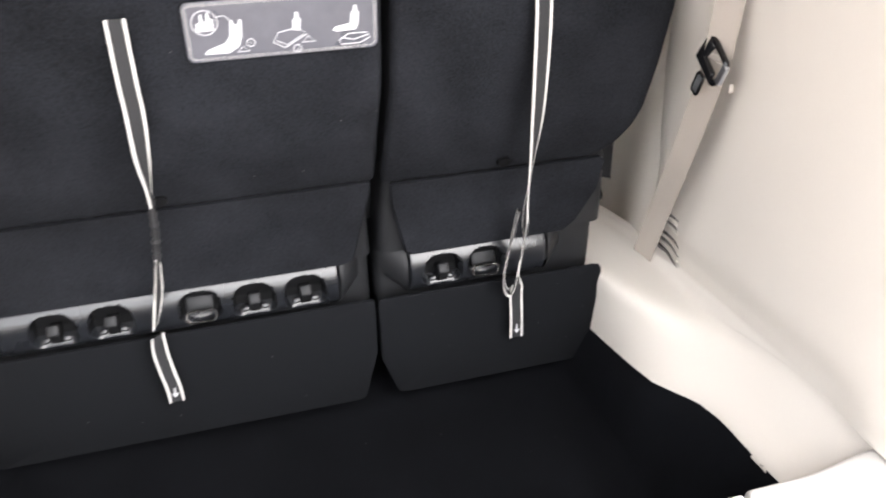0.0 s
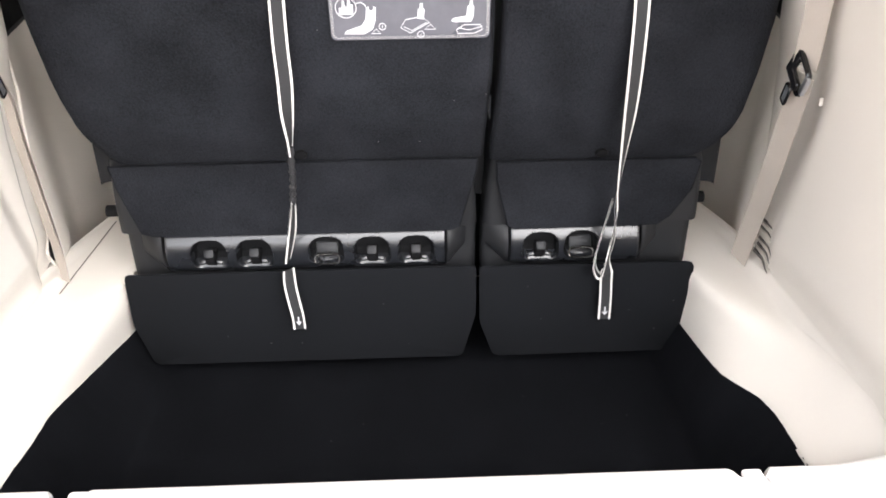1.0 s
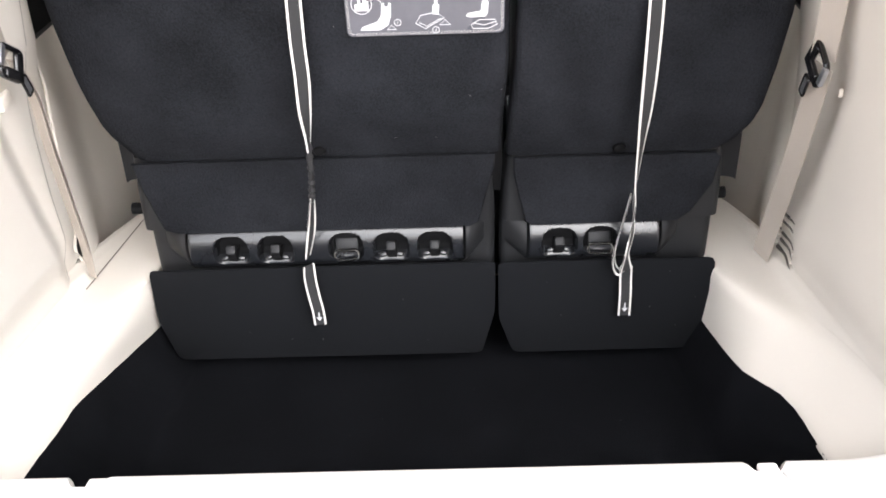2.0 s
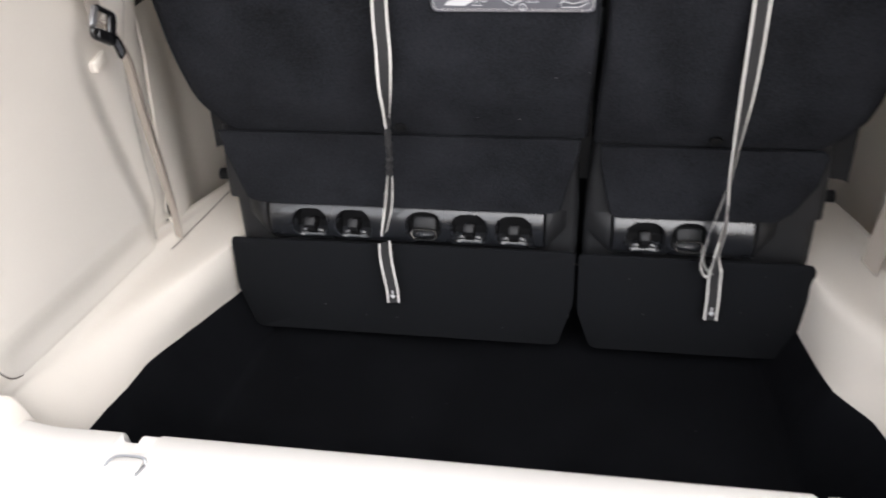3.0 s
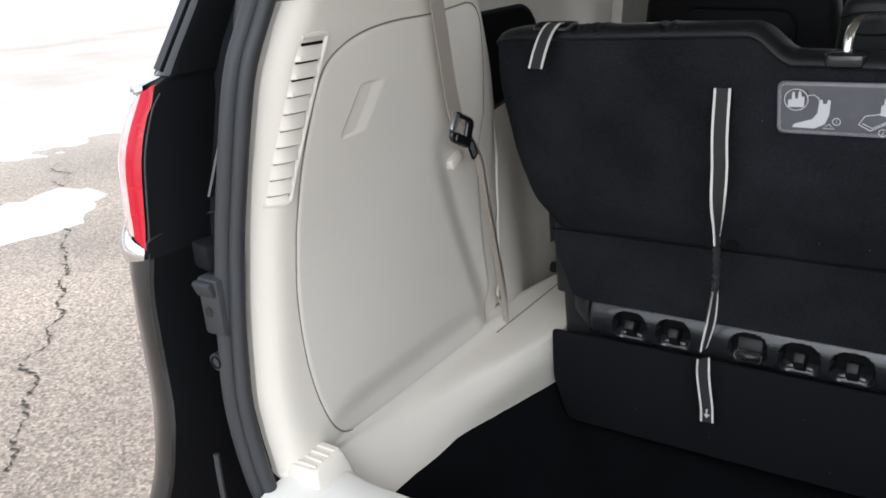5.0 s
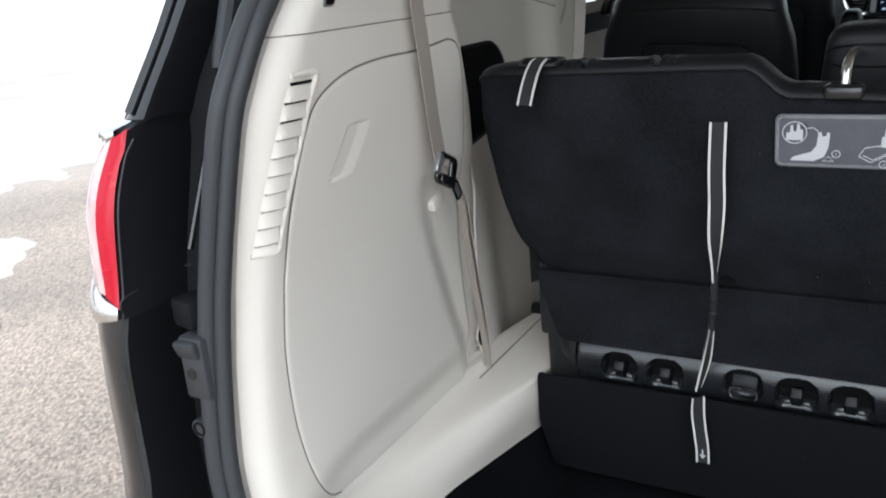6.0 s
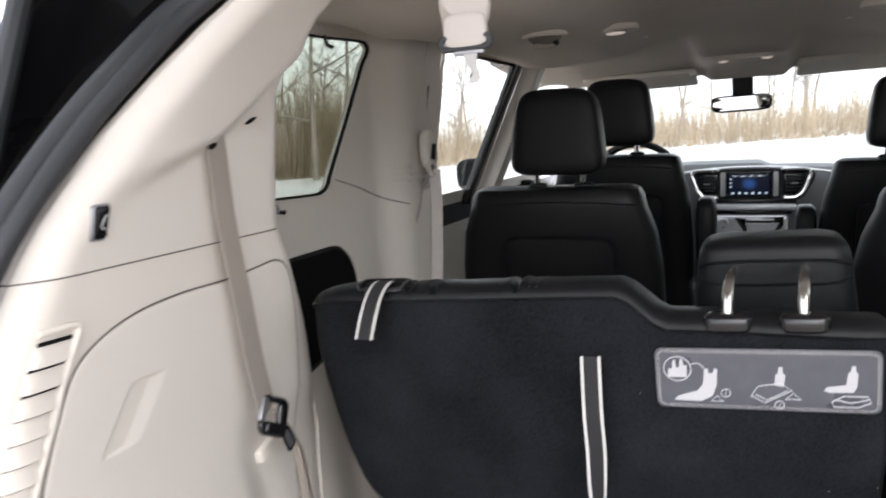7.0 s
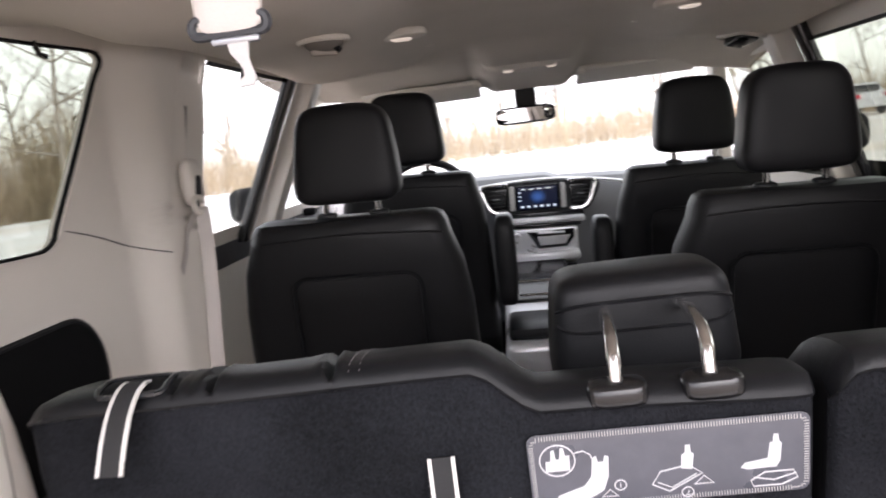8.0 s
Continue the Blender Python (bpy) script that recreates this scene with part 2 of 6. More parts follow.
def add_grid(bm, pts, close=False):
    rows = [[bm.verts.new(p) for p in row] for row in pts]
    n = len(rows[0])
    for a, b in zip(rows, rows[1:]):
        for i in range(n if close else n - 1):
            j = (i + 1) % n
            bm.faces.new((a[i], a[j], b[j], b[i]))
    return rows


def grid(pts, close=False):
    bm = bmesh.new()
    add_grid(bm, pts, close)
    return bm


def cap(bm, ring):
    bm.faces.new(ring)


def loft(rings):
    bm = bmesh.new()
    rows = add_grid(bm, rings, True)
    cap(bm, rows[0][::-1])
    cap(bm, rows[-1])
    return bm


def ring_xy(xl, xr, yr, yf, z, r, n=5):
    """A rounded rectangle at one height, as a ring of points."""
    r = min(r, (xr - xl) / 2.01, abs(yf - yr) / 2.01)
    out = []
    for cx, cy, a0 in ((xl + r, yr + r, 180), (xr - r, yr + r, 270), (xr - r, yf - r, 0), (xl + r, yf - r, 90)):
        for k in range(n):
            a = radians(a0 + 90 * k / (n - 1))
            out.append((cx + r * math.cos(a), cy + r * math.sin(a), z))
    return out


def add_box(bm, c, size, bevel=0.004, turn=(0, 0, 0), seg=2):
    m = Matrix.Translation(c) @ Euler([radians(a) for a in turn]).to_matrix().to_4x4() @ Matrix.Diagonal((*size, 1))
    made = bmesh.ops.create_cube(bm, size=1, matrix=m)
    if bevel:
        edges = list({e for v in made["verts"] for e in v.link_edges})
        bmesh.ops.bevel(bm, geom=edges, offset=bevel, segments=seg, affect="EDGES", profile=0.5)


def box(c, size, bevel=0.004, turn=(0, 0, 0), seg=2):
    bm = bmesh.new()
    add_box(bm, c, size, bevel, turn, seg)
    return bm


def frames_along(pts):
    pts = [Vector(p) for p in pts]
    out = []
    for i, p in enumerate(pts):
        d = (pts[min(i + 1, len(pts) - 1)] - pts[max(i - 1, 0)]).normalized()
        out.append((p, d))
    return out


def add_tube(bm, pts, r, n=8, closed=False):
    rows, side = [], None
    count = len(pts)
    for i in range(count):
        p = Vector(pts[i])
        a = Vector(pts[(i + 1) % count] if closed else pts[min(i + 1, count - 1)])
        b = Vector(pts[i - 1] if closed else pts[max(i - 1, 0)])
        d = (a - b).normalized()
        if side is None:
            side = d.orthogonal().normalized()
        side = (side - d * side.dot(d)).normalized()
        up = d.cross(side)
        rad = r[i] if isinstance(r, (list, tuple)) else r
        rows.append([p + rad * (math.cos(2 * math.pi * k / n) * side + math.sin(2 * math.pi * k / n) * up) for k in range(n)])
    if closed:
        rows.append(rows[0])
    made = add_grid(bm, rows, True)
    if not closed:
        cap(bm, made[0][::-1])
        cap(bm, made[-1])


def tube(pts, r, n=8, closed=False):
    bm = bmesh.new()
    add_tube(bm, pts, r, n, closed)
    return bm


def curve(pts, steps=6):
    """A smooth line through the points."""
    pts = [Vector(p) for p in pts]
    out = []
    for i in range(len(pts) - 1):
        a, b, c, d = pts[max(i - 1, 0)], pts[i], pts[i + 1], pts[min(i + 2, len(pts) - 1)]
        for k in range(steps):
            t = k / steps
            out.append(0.5 * ((2 * b) + (c - a) * t + (2 * a - 5 * b + 4 * c - d) * t * t + (3 * b - a - 3 * c + d) * t ** 3))
    out.append(pts[-1])
    return out


def add_ribbon(bm, pts, wides, half, thick, shift=0.0):
    """A flat band along pts; wides: its width direction at each point; shift: sideways, in metres."""
    rows = []
    for (p, d), w in zip(frames_along(pts), wides):
        w = Vector(w)
        w = (w - d * w.dot(d)).normalized()
        nrm = d.cross(w).normalized()
        c = p + w * shift
        rows.append([c - w * half - nrm * thick / 2, c + w * half - nrm * thick / 2, c + w * half + nrm * thick / 2, c - w * half + nrm * thick / 2])
    made = add_grid(bm, rows, True)
    cap(bm, made[0][::-1])
    cap(bm, made[-1])


def ribbon(pts, wides, half, thick, shift=0.0):
    bm = bmesh.new()
    add_ribbon(bm, pts, wides, half, thick, shift)
    return bm


def cushion(c, size, e=0.35, n=20, shape=None):
    """A stuffed block: a ball pressed towards a box. shape(x, y, z) in -1..1 may bend it."""
    bm = bmesh.new()
    bmesh.ops.create_uvsphere(bm, u_segments=2 * n, v_segments=n, radius=1)
    for v in bm.verts:
        q = [math.copysign(abs(a) ** e, a) for a in v.co]
        if shape:
            q = shape(*q)
        v.co = Vector((c[0] + q[0] * size[0] / 2, c[1] + q[1] * size[1] / 2, c[2] + q[2] * size[2] / 2))
    return bm


def plate(outline, to3d, thick, inset=0.003):
    """A flat piece cut to an outline of (u, v), with a bevelled rim, laid on a surface by to3d(u, v, height)."""
    cu = sum(p[0] for p in outline) / len(outline)
    cv = sum(p[1] for p in outline) / len(outline)
    size = max(max(abs(p[0] - cu), abs(p[1] - cv)) for p in outline)
    bm = bmesh.new()
    rows = []
    for k, h in ((1.0, 0.0), (1.0, thick * 0.6), (1 - inset / size, thick), (0.66, thick), (0.33, thick)):
        rows.append([to3d(cu + (u - cu) * k, cv + (v - cv) * k, h) for u, v in outline])
    made = add_grid(bm, rows, True)
    mid = bm.verts.new(to3d(cu, cv, thick))
    last = made[-1]
    for i in range(len(last)):
        bm.faces.new((last[i], last[(i + 1) % len(last)], mid))
    return bm


def rounded(u0, u1, v0, v1, r, n=5):
    out = []
    for cu, cv, a0 in ((u0 + r, v0 + r, 180), (u1 - r, v0 + r, 270), (u1 - r, v1 - r, 0), (u0 + r, v1 - r, 90)):
        for k in range(n):
            a = radians(a0 + 90 * k / (n - 1))
            out.append((cu + r * math.cos(a), cv + r * math.sin(a)))
    return out


def densify(outline, step):
    out = []
    for a, b in zip(outline, outline[1:] + outline[:1]):
        k = max(1, int(math.hypot(b[0] - a[0], b[1] - a[1]) / step))
        out += [(a[0] + (b[0] - a[0]) * i / k, a[1] + (b[1] - a[1]) * i / k) for i in range(k)]
    return out


# ---- ground and snow ----
GROUND = 0.05
ground_bm = bmesh.new()
lines = [-900, -300, -120, -60, -30, -15, -8, -4, 0, 4, 8, 15, 30, 60, 120, 300, 900]
add_grid(ground_bm, [[(x, y, GROUND) for x in lines] for y in lines])
ground = structure("ground", ground_bm, ASPHALT, "worn cracked grey asphalt of the parking place", "ground")
for k, (x0, y0, x1, y1) in enumerate(((-6.0, 2.0, -3.62, 0.56), (-3.62, 0.56, -2.0, -0.75), (-3.9, 0.1, -3.1, -1.0))):
    rng = random.Random(90 + k)
    pts = []
    for i in range(140):
        t = i / 139
        j = 0.16 * noise.noise(Vector((t * 9, k * 5, 0))) * min(1, 8 * t, 8 - 8 * t) + rng.uniform(-0.018, 0.018)
        pts.append(Vector((x0 + (x1 - x0) * t + j * (y1 - y0) / 3, y0 + (y1 - y0) * t - j * (x1 - x0) / 3, GROUND + 0.004)))
    bm = bmesh.new()
    rows = []
    for p in pts:
        w = rng.uniform(0.002, 0.010)
        rows.append([p - Vector((w * 0.5, -w, 0)), p + Vector((w * 0.5, -w, 0))])
    add_grid(bm, rows)
    part("crack", bm, TAR, ground, "dark jagged crack")


def snow_height(x, y):
    d = max(-x - 19.0 + 0.25 * (y - 12), x - 7.5, y - 9.0 - 5.5 * smooth(-5, -15, x), -y - 22)
    bumpy = noise.fractal(Vector((x * 0.21, y * 0.21, 3.1)), 1.0, 2.0, 4) * 0.5 + 0.18 * noise.noise(Vector((x * 1.3, y * 1.3, 0)))
    ragged = 1 + 0.9 * noise.noise(Vector((x * 3.1, y * 3.1, 0))) + 0.35 * noise.noise(Vector((x * 9, y * 9, 4)))
    patch = 0.26 * math.exp(-((x + 4.72 + 0.25 * (y - 0.9)) / 0.55) ** 2 - ((y - 0.95) / 0.75) ** 2) * ragged
    # slush thrown up along the lane, and a bank that climbs behind the lot
    lane = 0.30 * math.exp(-((x + 8.1 - 0.15 * (y - 2) + 0.5 * noise.noise(Vector((y * 0.7, 3, 1)))) / 1.6) ** 2) * ragged * smooth(-9, -3, y) * smooth(16, 9, y)
    away = math.hypot(x, y)
    bank = 2.5 * smooth(20, 43, away) * smooth(36, 50, math.degrees(math.atan2(-x, y))) if x < 0 else 0.0
    return GROUND - 0.10 + 0.13 * smooth(-0.8, 0.6, d) + 0.07 * bumpy * smooth(-1.2, 0.5, d) + patch * 0.7 + lane * 0.75 + 0.4 * smooth(10, 60, d) + bank


def spread(lo, hi, n, power=2.0):
    return [lo + (hi - lo) * (0.5 + 0.5 * math.copysign(abs(2 * i / n - 1) ** power, 2 * i / n - 1)) for i in range(n + 1)]


xs, ys = spread(-260, 250, 230, 3.0), spread(-260, 265, 230, 3.0)
snow_bm = grid([[(x, y, snow_height(x, y)) for x in xs] for y in ys])
tagged(new("snow", finish(snow_bm, "snow", SNOW)), "white trodden snow lying over the ground", "snow", "", "stuff")

# ---- cargo well: floor, sides, sill ----
EDGE = [(-0.80, 0.66), (-0.6, 0.662), (-0.5, 0.66), (-0.36, 0.658), (-0.19, 0.645), (-0.03, 0.628), (0.1, 0.615), (0.4, 0.61)]
EDGE_RIGHT = [(-0.80, 0.664), (-0.5, 0.665), (-0.41, 0.664), (-0.36, 0.656), (-0.32, 0.640), (-0.27, 0.620), (-0.2, 0.612), (-0.12, 0.613), (-0.05, 0.614), (0.1, 0.612), (0.4, 0.61)]
EDGE_Z = [(-0.80, 0.51), (-0.5, 0.51), (-0.36, 0.505), (-0.19, 0.482), (-0.03, 0.46), (0.1, 0.45), (0.4, 0.45)]
FLOOR_Z = 0.345
rows = []
for y in np.linspace(-0.70, 0.45, 93):
    ez = lerp(EDGE_Z, y)
    halves = []
    for table in (EDGE, EDGE_RIGHT):
        e = lerp(table, y) + 0.0025 * noise.noise(Vector((y * 45, 7, 2)))
        half = [(0.54 * k, FLOOR_Z) for k in np.linspace(0, 1, 9)]
        half += [(0.54 + 0.03 * math.sin(radians(a)), FLOOR_Z + 0.03 * (1 - math.cos(radians(a)))) for a in (20, 45, 70)]
        half += [(e - 0.028, ez - 0.05), (e - 0.004, ez), (e + 0.012, ez + 0.004)]
        halves.append(half)
    ripple = lambda x: 0.004 * noise.noise(Vector((x * 7, y * 7, 1)))
    rows.append([(-x, y, z + ripple(-x)) for x, z in halves[0][::-1]] + [(x, y, z + ripple(x)) for x, z in halves[1][1:]])
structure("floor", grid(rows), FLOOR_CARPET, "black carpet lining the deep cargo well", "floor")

UP_X = [(0.62, 0.735), (0.7, 0.741), (0.8, 0.742), (0.95, 0.737), (1.05, 0.728), (1.15, 0.712), (1.25, 0.692), (1.35, 0.674), (1.4, 0.667), (1.45, 0.656), (1.55, 0.635), (1.62, 0.605), (1.68, 0.57), (1.74, 0.52), (1.79, 0.45)]
REAR_Y = [(0.45, -0.71), (0.55, -0.73), (0.62, -0.744), (0.77, -0.757), (0.89, -0.748), (1.03, -0.732), (1.16, -0.720), (1.30, -0.701), (1.37, -0.672), (1.45, -0.625), (1.56, -0.528), (1.64, -0.455), (1.70, -0.398), (1.79, -0.33)]
FRONT_Y = [(0.45, 0.40), (0.6, 0.35), (0.62, 0.03), (0.79, 0.028), (0.9, 0.03), (1.02, 0.024), (1.1, 0.005), (1.18, -0.022), (1.25, -0.055), (1.31, -0.088), (1.36, -0.115), (1.4, -0.147), (1.46, -0.162), (1.55, -0.175), (1.6, -0.2), (1.70, -0.2), (1.79, -0.15)]


def wall_x(y, z, belt_channel=True):
    """Half the width between the side linings, at y along the car and height z."""
    x = lerp(UP_X, z)
    rear = y - lerp(REAR_Y, z)
    if rear < 0.05:
        x += 0.03 * (1 - rear / 0.05) ** 2
    front = lerp(FRONT_Y, z) - y
    if front < 0.05 and z > 0.64:
        x += (0.010 + 0.025 * smooth(1.0, 1.15, z)) * (1 - max(front, 0) / 0.05) ** 2
    if belt_channel and 0.6 < z < 1.12:
        line = -0.250 + (1.09 - z) * 0.40
        x += 0.016 * smooth(line - 0.04, line + 0.035, y) * smooth(1.16, 1.0, z)
    # the lining draws back below a soft ridge over the wheel house
    x += 0.016 * smooth(0.712, 0.650, z) * smooth(-0.68, -0.52, y)
    return x


LOW = [  # ledge over the wheel house: (y, four steps of x and z)
    (-0.80, ((0.700, 0.555), (0.728, 0.585), (0.738, 0.600), (0.742, 0.612))),
    (-0.60, ((0.695, 0.552), (0.722, 0.582), (0.735, 0.598), (0.741, 0.610))),
    (-0.45, ((0.686, 0.548), (0.712, 0.580), (0.730, 0.594), (0.740, 0.606))),
    (-0.30, ((0.660, 0.545), (0.684, 0.582), (0.706, 0.594), (0.737, 0.602))),
    (-0.15, ((0.630, 0.540), (0.640, 0.582), (0.660, 0.596), (0.732, 0.602))),
    (-0.03, ((0.612, 0.535), (0.612, 0.580), (0.626, 0.597), (0.728, 0.603))),
    (0.10, ((0.605, 0.53), (0.603, 0.580), (0.615, 0.598), (0.722, 0.604))),
    (0.40, ((0.605, 0.53), (0.603, 0.580), (0.615, 0.598), (0.722, 0.604))),
]
LOW_RIGHT = [  # the other side falls in a wide bowl from a soft crest
    (-0.80, ((0.705, 0.545), (0.738, 0.590), (0.752, 0.612), (0.758, 0.628))),
    (-0.55, ((0.702, 0.545), (0.736, 0.588), (0.750, 0.610), (0.756, 0.626))),
    (-0.42, ((0.698, 0.545), (0.730, 0.584), (0.746, 0.606), (0.752, 0.622))),
    (-0.33, ((0.684, 0.546), (0.716, 0.580), (0.738, 0.598), (0.746, 0.612))),
    (-0.25, ((0.664, 0.548), (0.696, 0.583), (0.716, 0.594), (0.738, 0.604))),
    (-0.17, ((0.640, 0.546), (0.654, 0.584), (0.682, 0.597), (0.732, 0.602))),
    (-0.08, ((0.622, 0.540), (0.624, 0.581), (0.642, 0.597), (0.728, 0.603))),
    (0.10, ((0.610, 0.53), (0.606, 0.580), (0.618, 0.598), (0.722, 0.604))),
    (0.40, ((0.608, 0.53), (0.606, 0.580), (0.618, 0.598), (0.722, 0.604))),
]
UP_Z = [0.625, 0.64, 0.655, 0.67, 0.69, 0.71, 0.735, 0.76, 0.79, 0.82, 0.85, 0.88, 0.91, 0.94, 0.97, 1.0, 1.03, 1.06, 1.08, 1.1, 1.13, 1.16, 1.2, 1.24, 1.28, 1.31, 1.34, 1.37, 1.385, 1.403]
TOP_Z = [1.405, 1.43, 1.46] + [1.48 + 0.0075 * k for k in range(34)] + [1.74, 1.76, 1.79]


LIP = [(-0.60, 1.500), (-0.53, 1.511), (-0.435, 1.526), (-0.366, 1.547), (-0.306, 1.590), (-0.248, 1.637), (-0.186, 1.682), (-0.12, 1.713)]


def edge_spaced(n):
    return [i / n for i in range(n + 1)]


def slab(pts, dx):
    """A sheet with a second face dx further out and closed rims."""
    bm = bmesh.new()
    back = [[(p[0] + dx, p[1], p[2]) for p in row] for row in pts]
    add_grid(bm, pts)
    add_grid(bm, back)
    for a, b in ((pts[0], back[0]), (pts[-1], back[-1]), ([r[0] for r in pts], [r[0] for r in back]), ([r[-1] for r in pts], [r[-1] for r in back])):
        add_grid(bm, [a, b])
    bmesh.ops.remove_doubles(bm, verts=bm.verts, dist=1e-6)
    return bm


def side_lining(s, name, label):
    cols = sorted(set(edge_spaced(44)) | {0.01, 0.02, 0.035, 0.05, 0.965, 0.98, 0.99})
    edge, low = (EDGE, LOW) if s < 0 else (EDGE_RIGHT, LOW_RIGHT)
    soft = lambda table, y: sum(lerp(table, y + d) for d in (-0.03, -0.015, 0, 0.015, 0.03)) / 5
    columns = []
    for u in cols:
        line = []
        for k in range(6):
            y = lerp(FRONT_Y, 0.5) * (1 - u) + u * lerp(REAR_Y, 0.46 + 0.03 * k)
            if k < 2:
                x, z = lerp(edge, y) - (0.006, 0.002)[k], lerp(EDGE_Z, y) + (-0.02, 0.002)[k]
            else:
                x = soft([(r[0], r[1][k - 2][0]) for r in low], y)
                z = soft([(r[0], r[1][k - 2][1]) for r in low], y)
            line.append((s * x, y, z))
        for z in UP_Z[:2]:
            y = lerp(FRONT_Y, z) * (1 - u) + u * lerp(REAR_Y, z)
            line.append((s * wall_x(y, z), y, z))
        columns.append(curve(line, 4))
    pts = [list(row) for row in zip(*columns)]
    for z in UP_Z[2:]:
        row = []
        for u in cols:
            y = lerp(FRONT_Y, z) * (1 - u) + u * lerp(REAR_Y, z)
            row.append((s * wall_x(y, z), y, z))
        pts.append(row)
    ob = structure(name, slab(pts, s * 0.012), BEIGE, label, "wall")
    # upper pillar cover with an overhang above the belt outlet
    pts = []
    for z in TOP_Z:
        row = []
        for u in cols:
            y = lerp(FRONT_Y, z) * (1 - u) + u * lerp(REAR_Y, z)
            lip = lerp(LIP, y)
            x = wall_x(y, z, False) - 0.020 * smooth(lip - 0.016 - 0.03 * smooth(-0.42, -0.55, y), lip + 0.004, z) * smooth(-0.62, -0.42, y)
            row.append((s * x, y, z))
        pts.append(row)
    part("pillar_cover", slab(pts, s * 0.012), BEIGE_PANEL, ob, "smooth beige upper pillar cover")
    return ob


wall_left = side_lining(-1, "wall_left", "beige moulded plastic side lining of the cargo bay")
wall_right = side_lining(1, "wall_right", "beige moulded plastic side lining with belt vents")

# removable inset panel in the left lining, edged by a fine joint
panel_outline = [(-0.20, 1.358), (-0.31, 1.350), (-0.42, 1.350), (-0.50, 1.343), (-0.56, 1.325), (-0.60, 1.295), (-0.625, 1.235), (-0.645, 1.15), (-0.658, 1.06), (-0.668, 0.95), (-0.668, 0.87), (-0.660, 0.79), (-0.645, 0.72), (-0.622, 0.665), (-0.59, 0.630), (-0.54, 0.617), (-0.45, 0.615), (-0.35, 0.615), (-0.25, 0.615), (-0.15, 0.616), (-0.07, 0.617), (-0.045, 0.70), (-0.06, 0.85), (-0.075, 1.0), (-0.095, 1.15), (-0.12, 1.25), (-0.145, 1.32), (-0.17, 1.35)]
loop = curve([(y, z, 0) for y, z in panel_outline + panel_outline[:1]], 16)[:-1]
loop = [(p.x, p.y) for p in loop]


def on_left(y, z, h):
    return (-(wall_x(y, z) - 0.001 - h), y, z)


def pull_dip(y, z):
    """A shallow finger pull: it slopes in from the front and ends at a steep rear edge."""
    v = (z - 1.178) / 0.080
    u = (y + 0.556 - 0.048 * v) / 0.066
    return 0.0095 * min(1, max(0, 1 - u)) * smooth(-0.02, 0.22, u) * smooth(-0.02, 0.05, v) * smooth(1.02, 0.96, v)


cy, cz = -0.36, 0.95
rows = []
for k, h in [(v, 0.003) for v in np.linspace(0.01, 0.60, 20)] + [(v, 0.003) for v in np.linspace(0.61, 0.92, 56)] + [(0.94, 0.003), (0.97, 0.003)] + [(0.985, 0.003), (0.994, 0.002), (1.0, -0.004)]:
    rows.append([on_left(cy + (y - cy) * k, cz + (z - cz) * k, h - pull_dip(cy + (y - cy) * k, cz + (z - cz) * k)) for y, z in loop])
inset = part("inset_panel", grid(rows, True), BEIGE_PANEL, wall_left, "smooth inset panel with rounded corners")
part("panel_joint", tube([on_left(y, z, 0.0005) for y, z in loop], 0.0013, 5, True), JOINT, wall_left, "thin dark joint")
part("cover_joint", tube([(-(wall_x(y, 1.404) + 0.0002), y, 1.404) for y in np.linspace(-0.185, -0.655, 24)], 0.0012, 5), JOINT, wall_left, "thin dark joint")
part("cover_joint", tube([((wall_x(y, 1.404) + 0.0002), y, 1.404) for y in np.linspace(-0.185, -0.655, 24)], 0.0012, 5), JOINT, wall_right, "thin dark joint")

part("front_bead", tube([(-(wall_x(lerp(FRONT_Y, z) - 0.001, z) - 0.003), lerp(FRONT_Y, z) - 0.001, z) for z in np.linspace(0.625, 1.36, 40)], 0.0036, 8), BEIGE, wall_left, "rounded bead along the lining's front edge")
part("ledge_joint", tube([(-0.7225, y, 0.6065) for y in np.linspace(-0.07, 0.30, 8)], 0.0013, 5), JOINT, wall_left, "thin dark joint")

# louvred vent along the rear edge
vent = thing("side_vent", "beige louvred air vent set into the lining", "vent", (-0.70, -0.66, 1.09))


def vent_span(t):
    """Rear end, front end and height of the vent at t from its top (0) to its foot (1)."""
    return -0.648 - 0.062 * t ** 0.72, -0.600 - 0.077 * t ** 0.85, 1.3415 - 0.2255 * t


rim = [on_left(-0.712, 1.106, -0.001), on_left(-0.684, 1.1035, 0.0016), on_left(-0.6725, 1.108, 0.002)]
for t in np.linspace(0.96, 0.04, 14):
    y0, y1, z = vent_span(t)
    rim.append(on_left(y1 + 0.0065, z, 0.002))
rim += [on_left(-0.5935, 1.346, 0.002), on_left(-0.601, 1.3515, 0.0016), on_left(-0.643, 1.351, -0.001)]
part("vent_rim", tube(curve(rim, 3), 0.0042, 8), BEIGE, vent, "raised bead round the louvres")
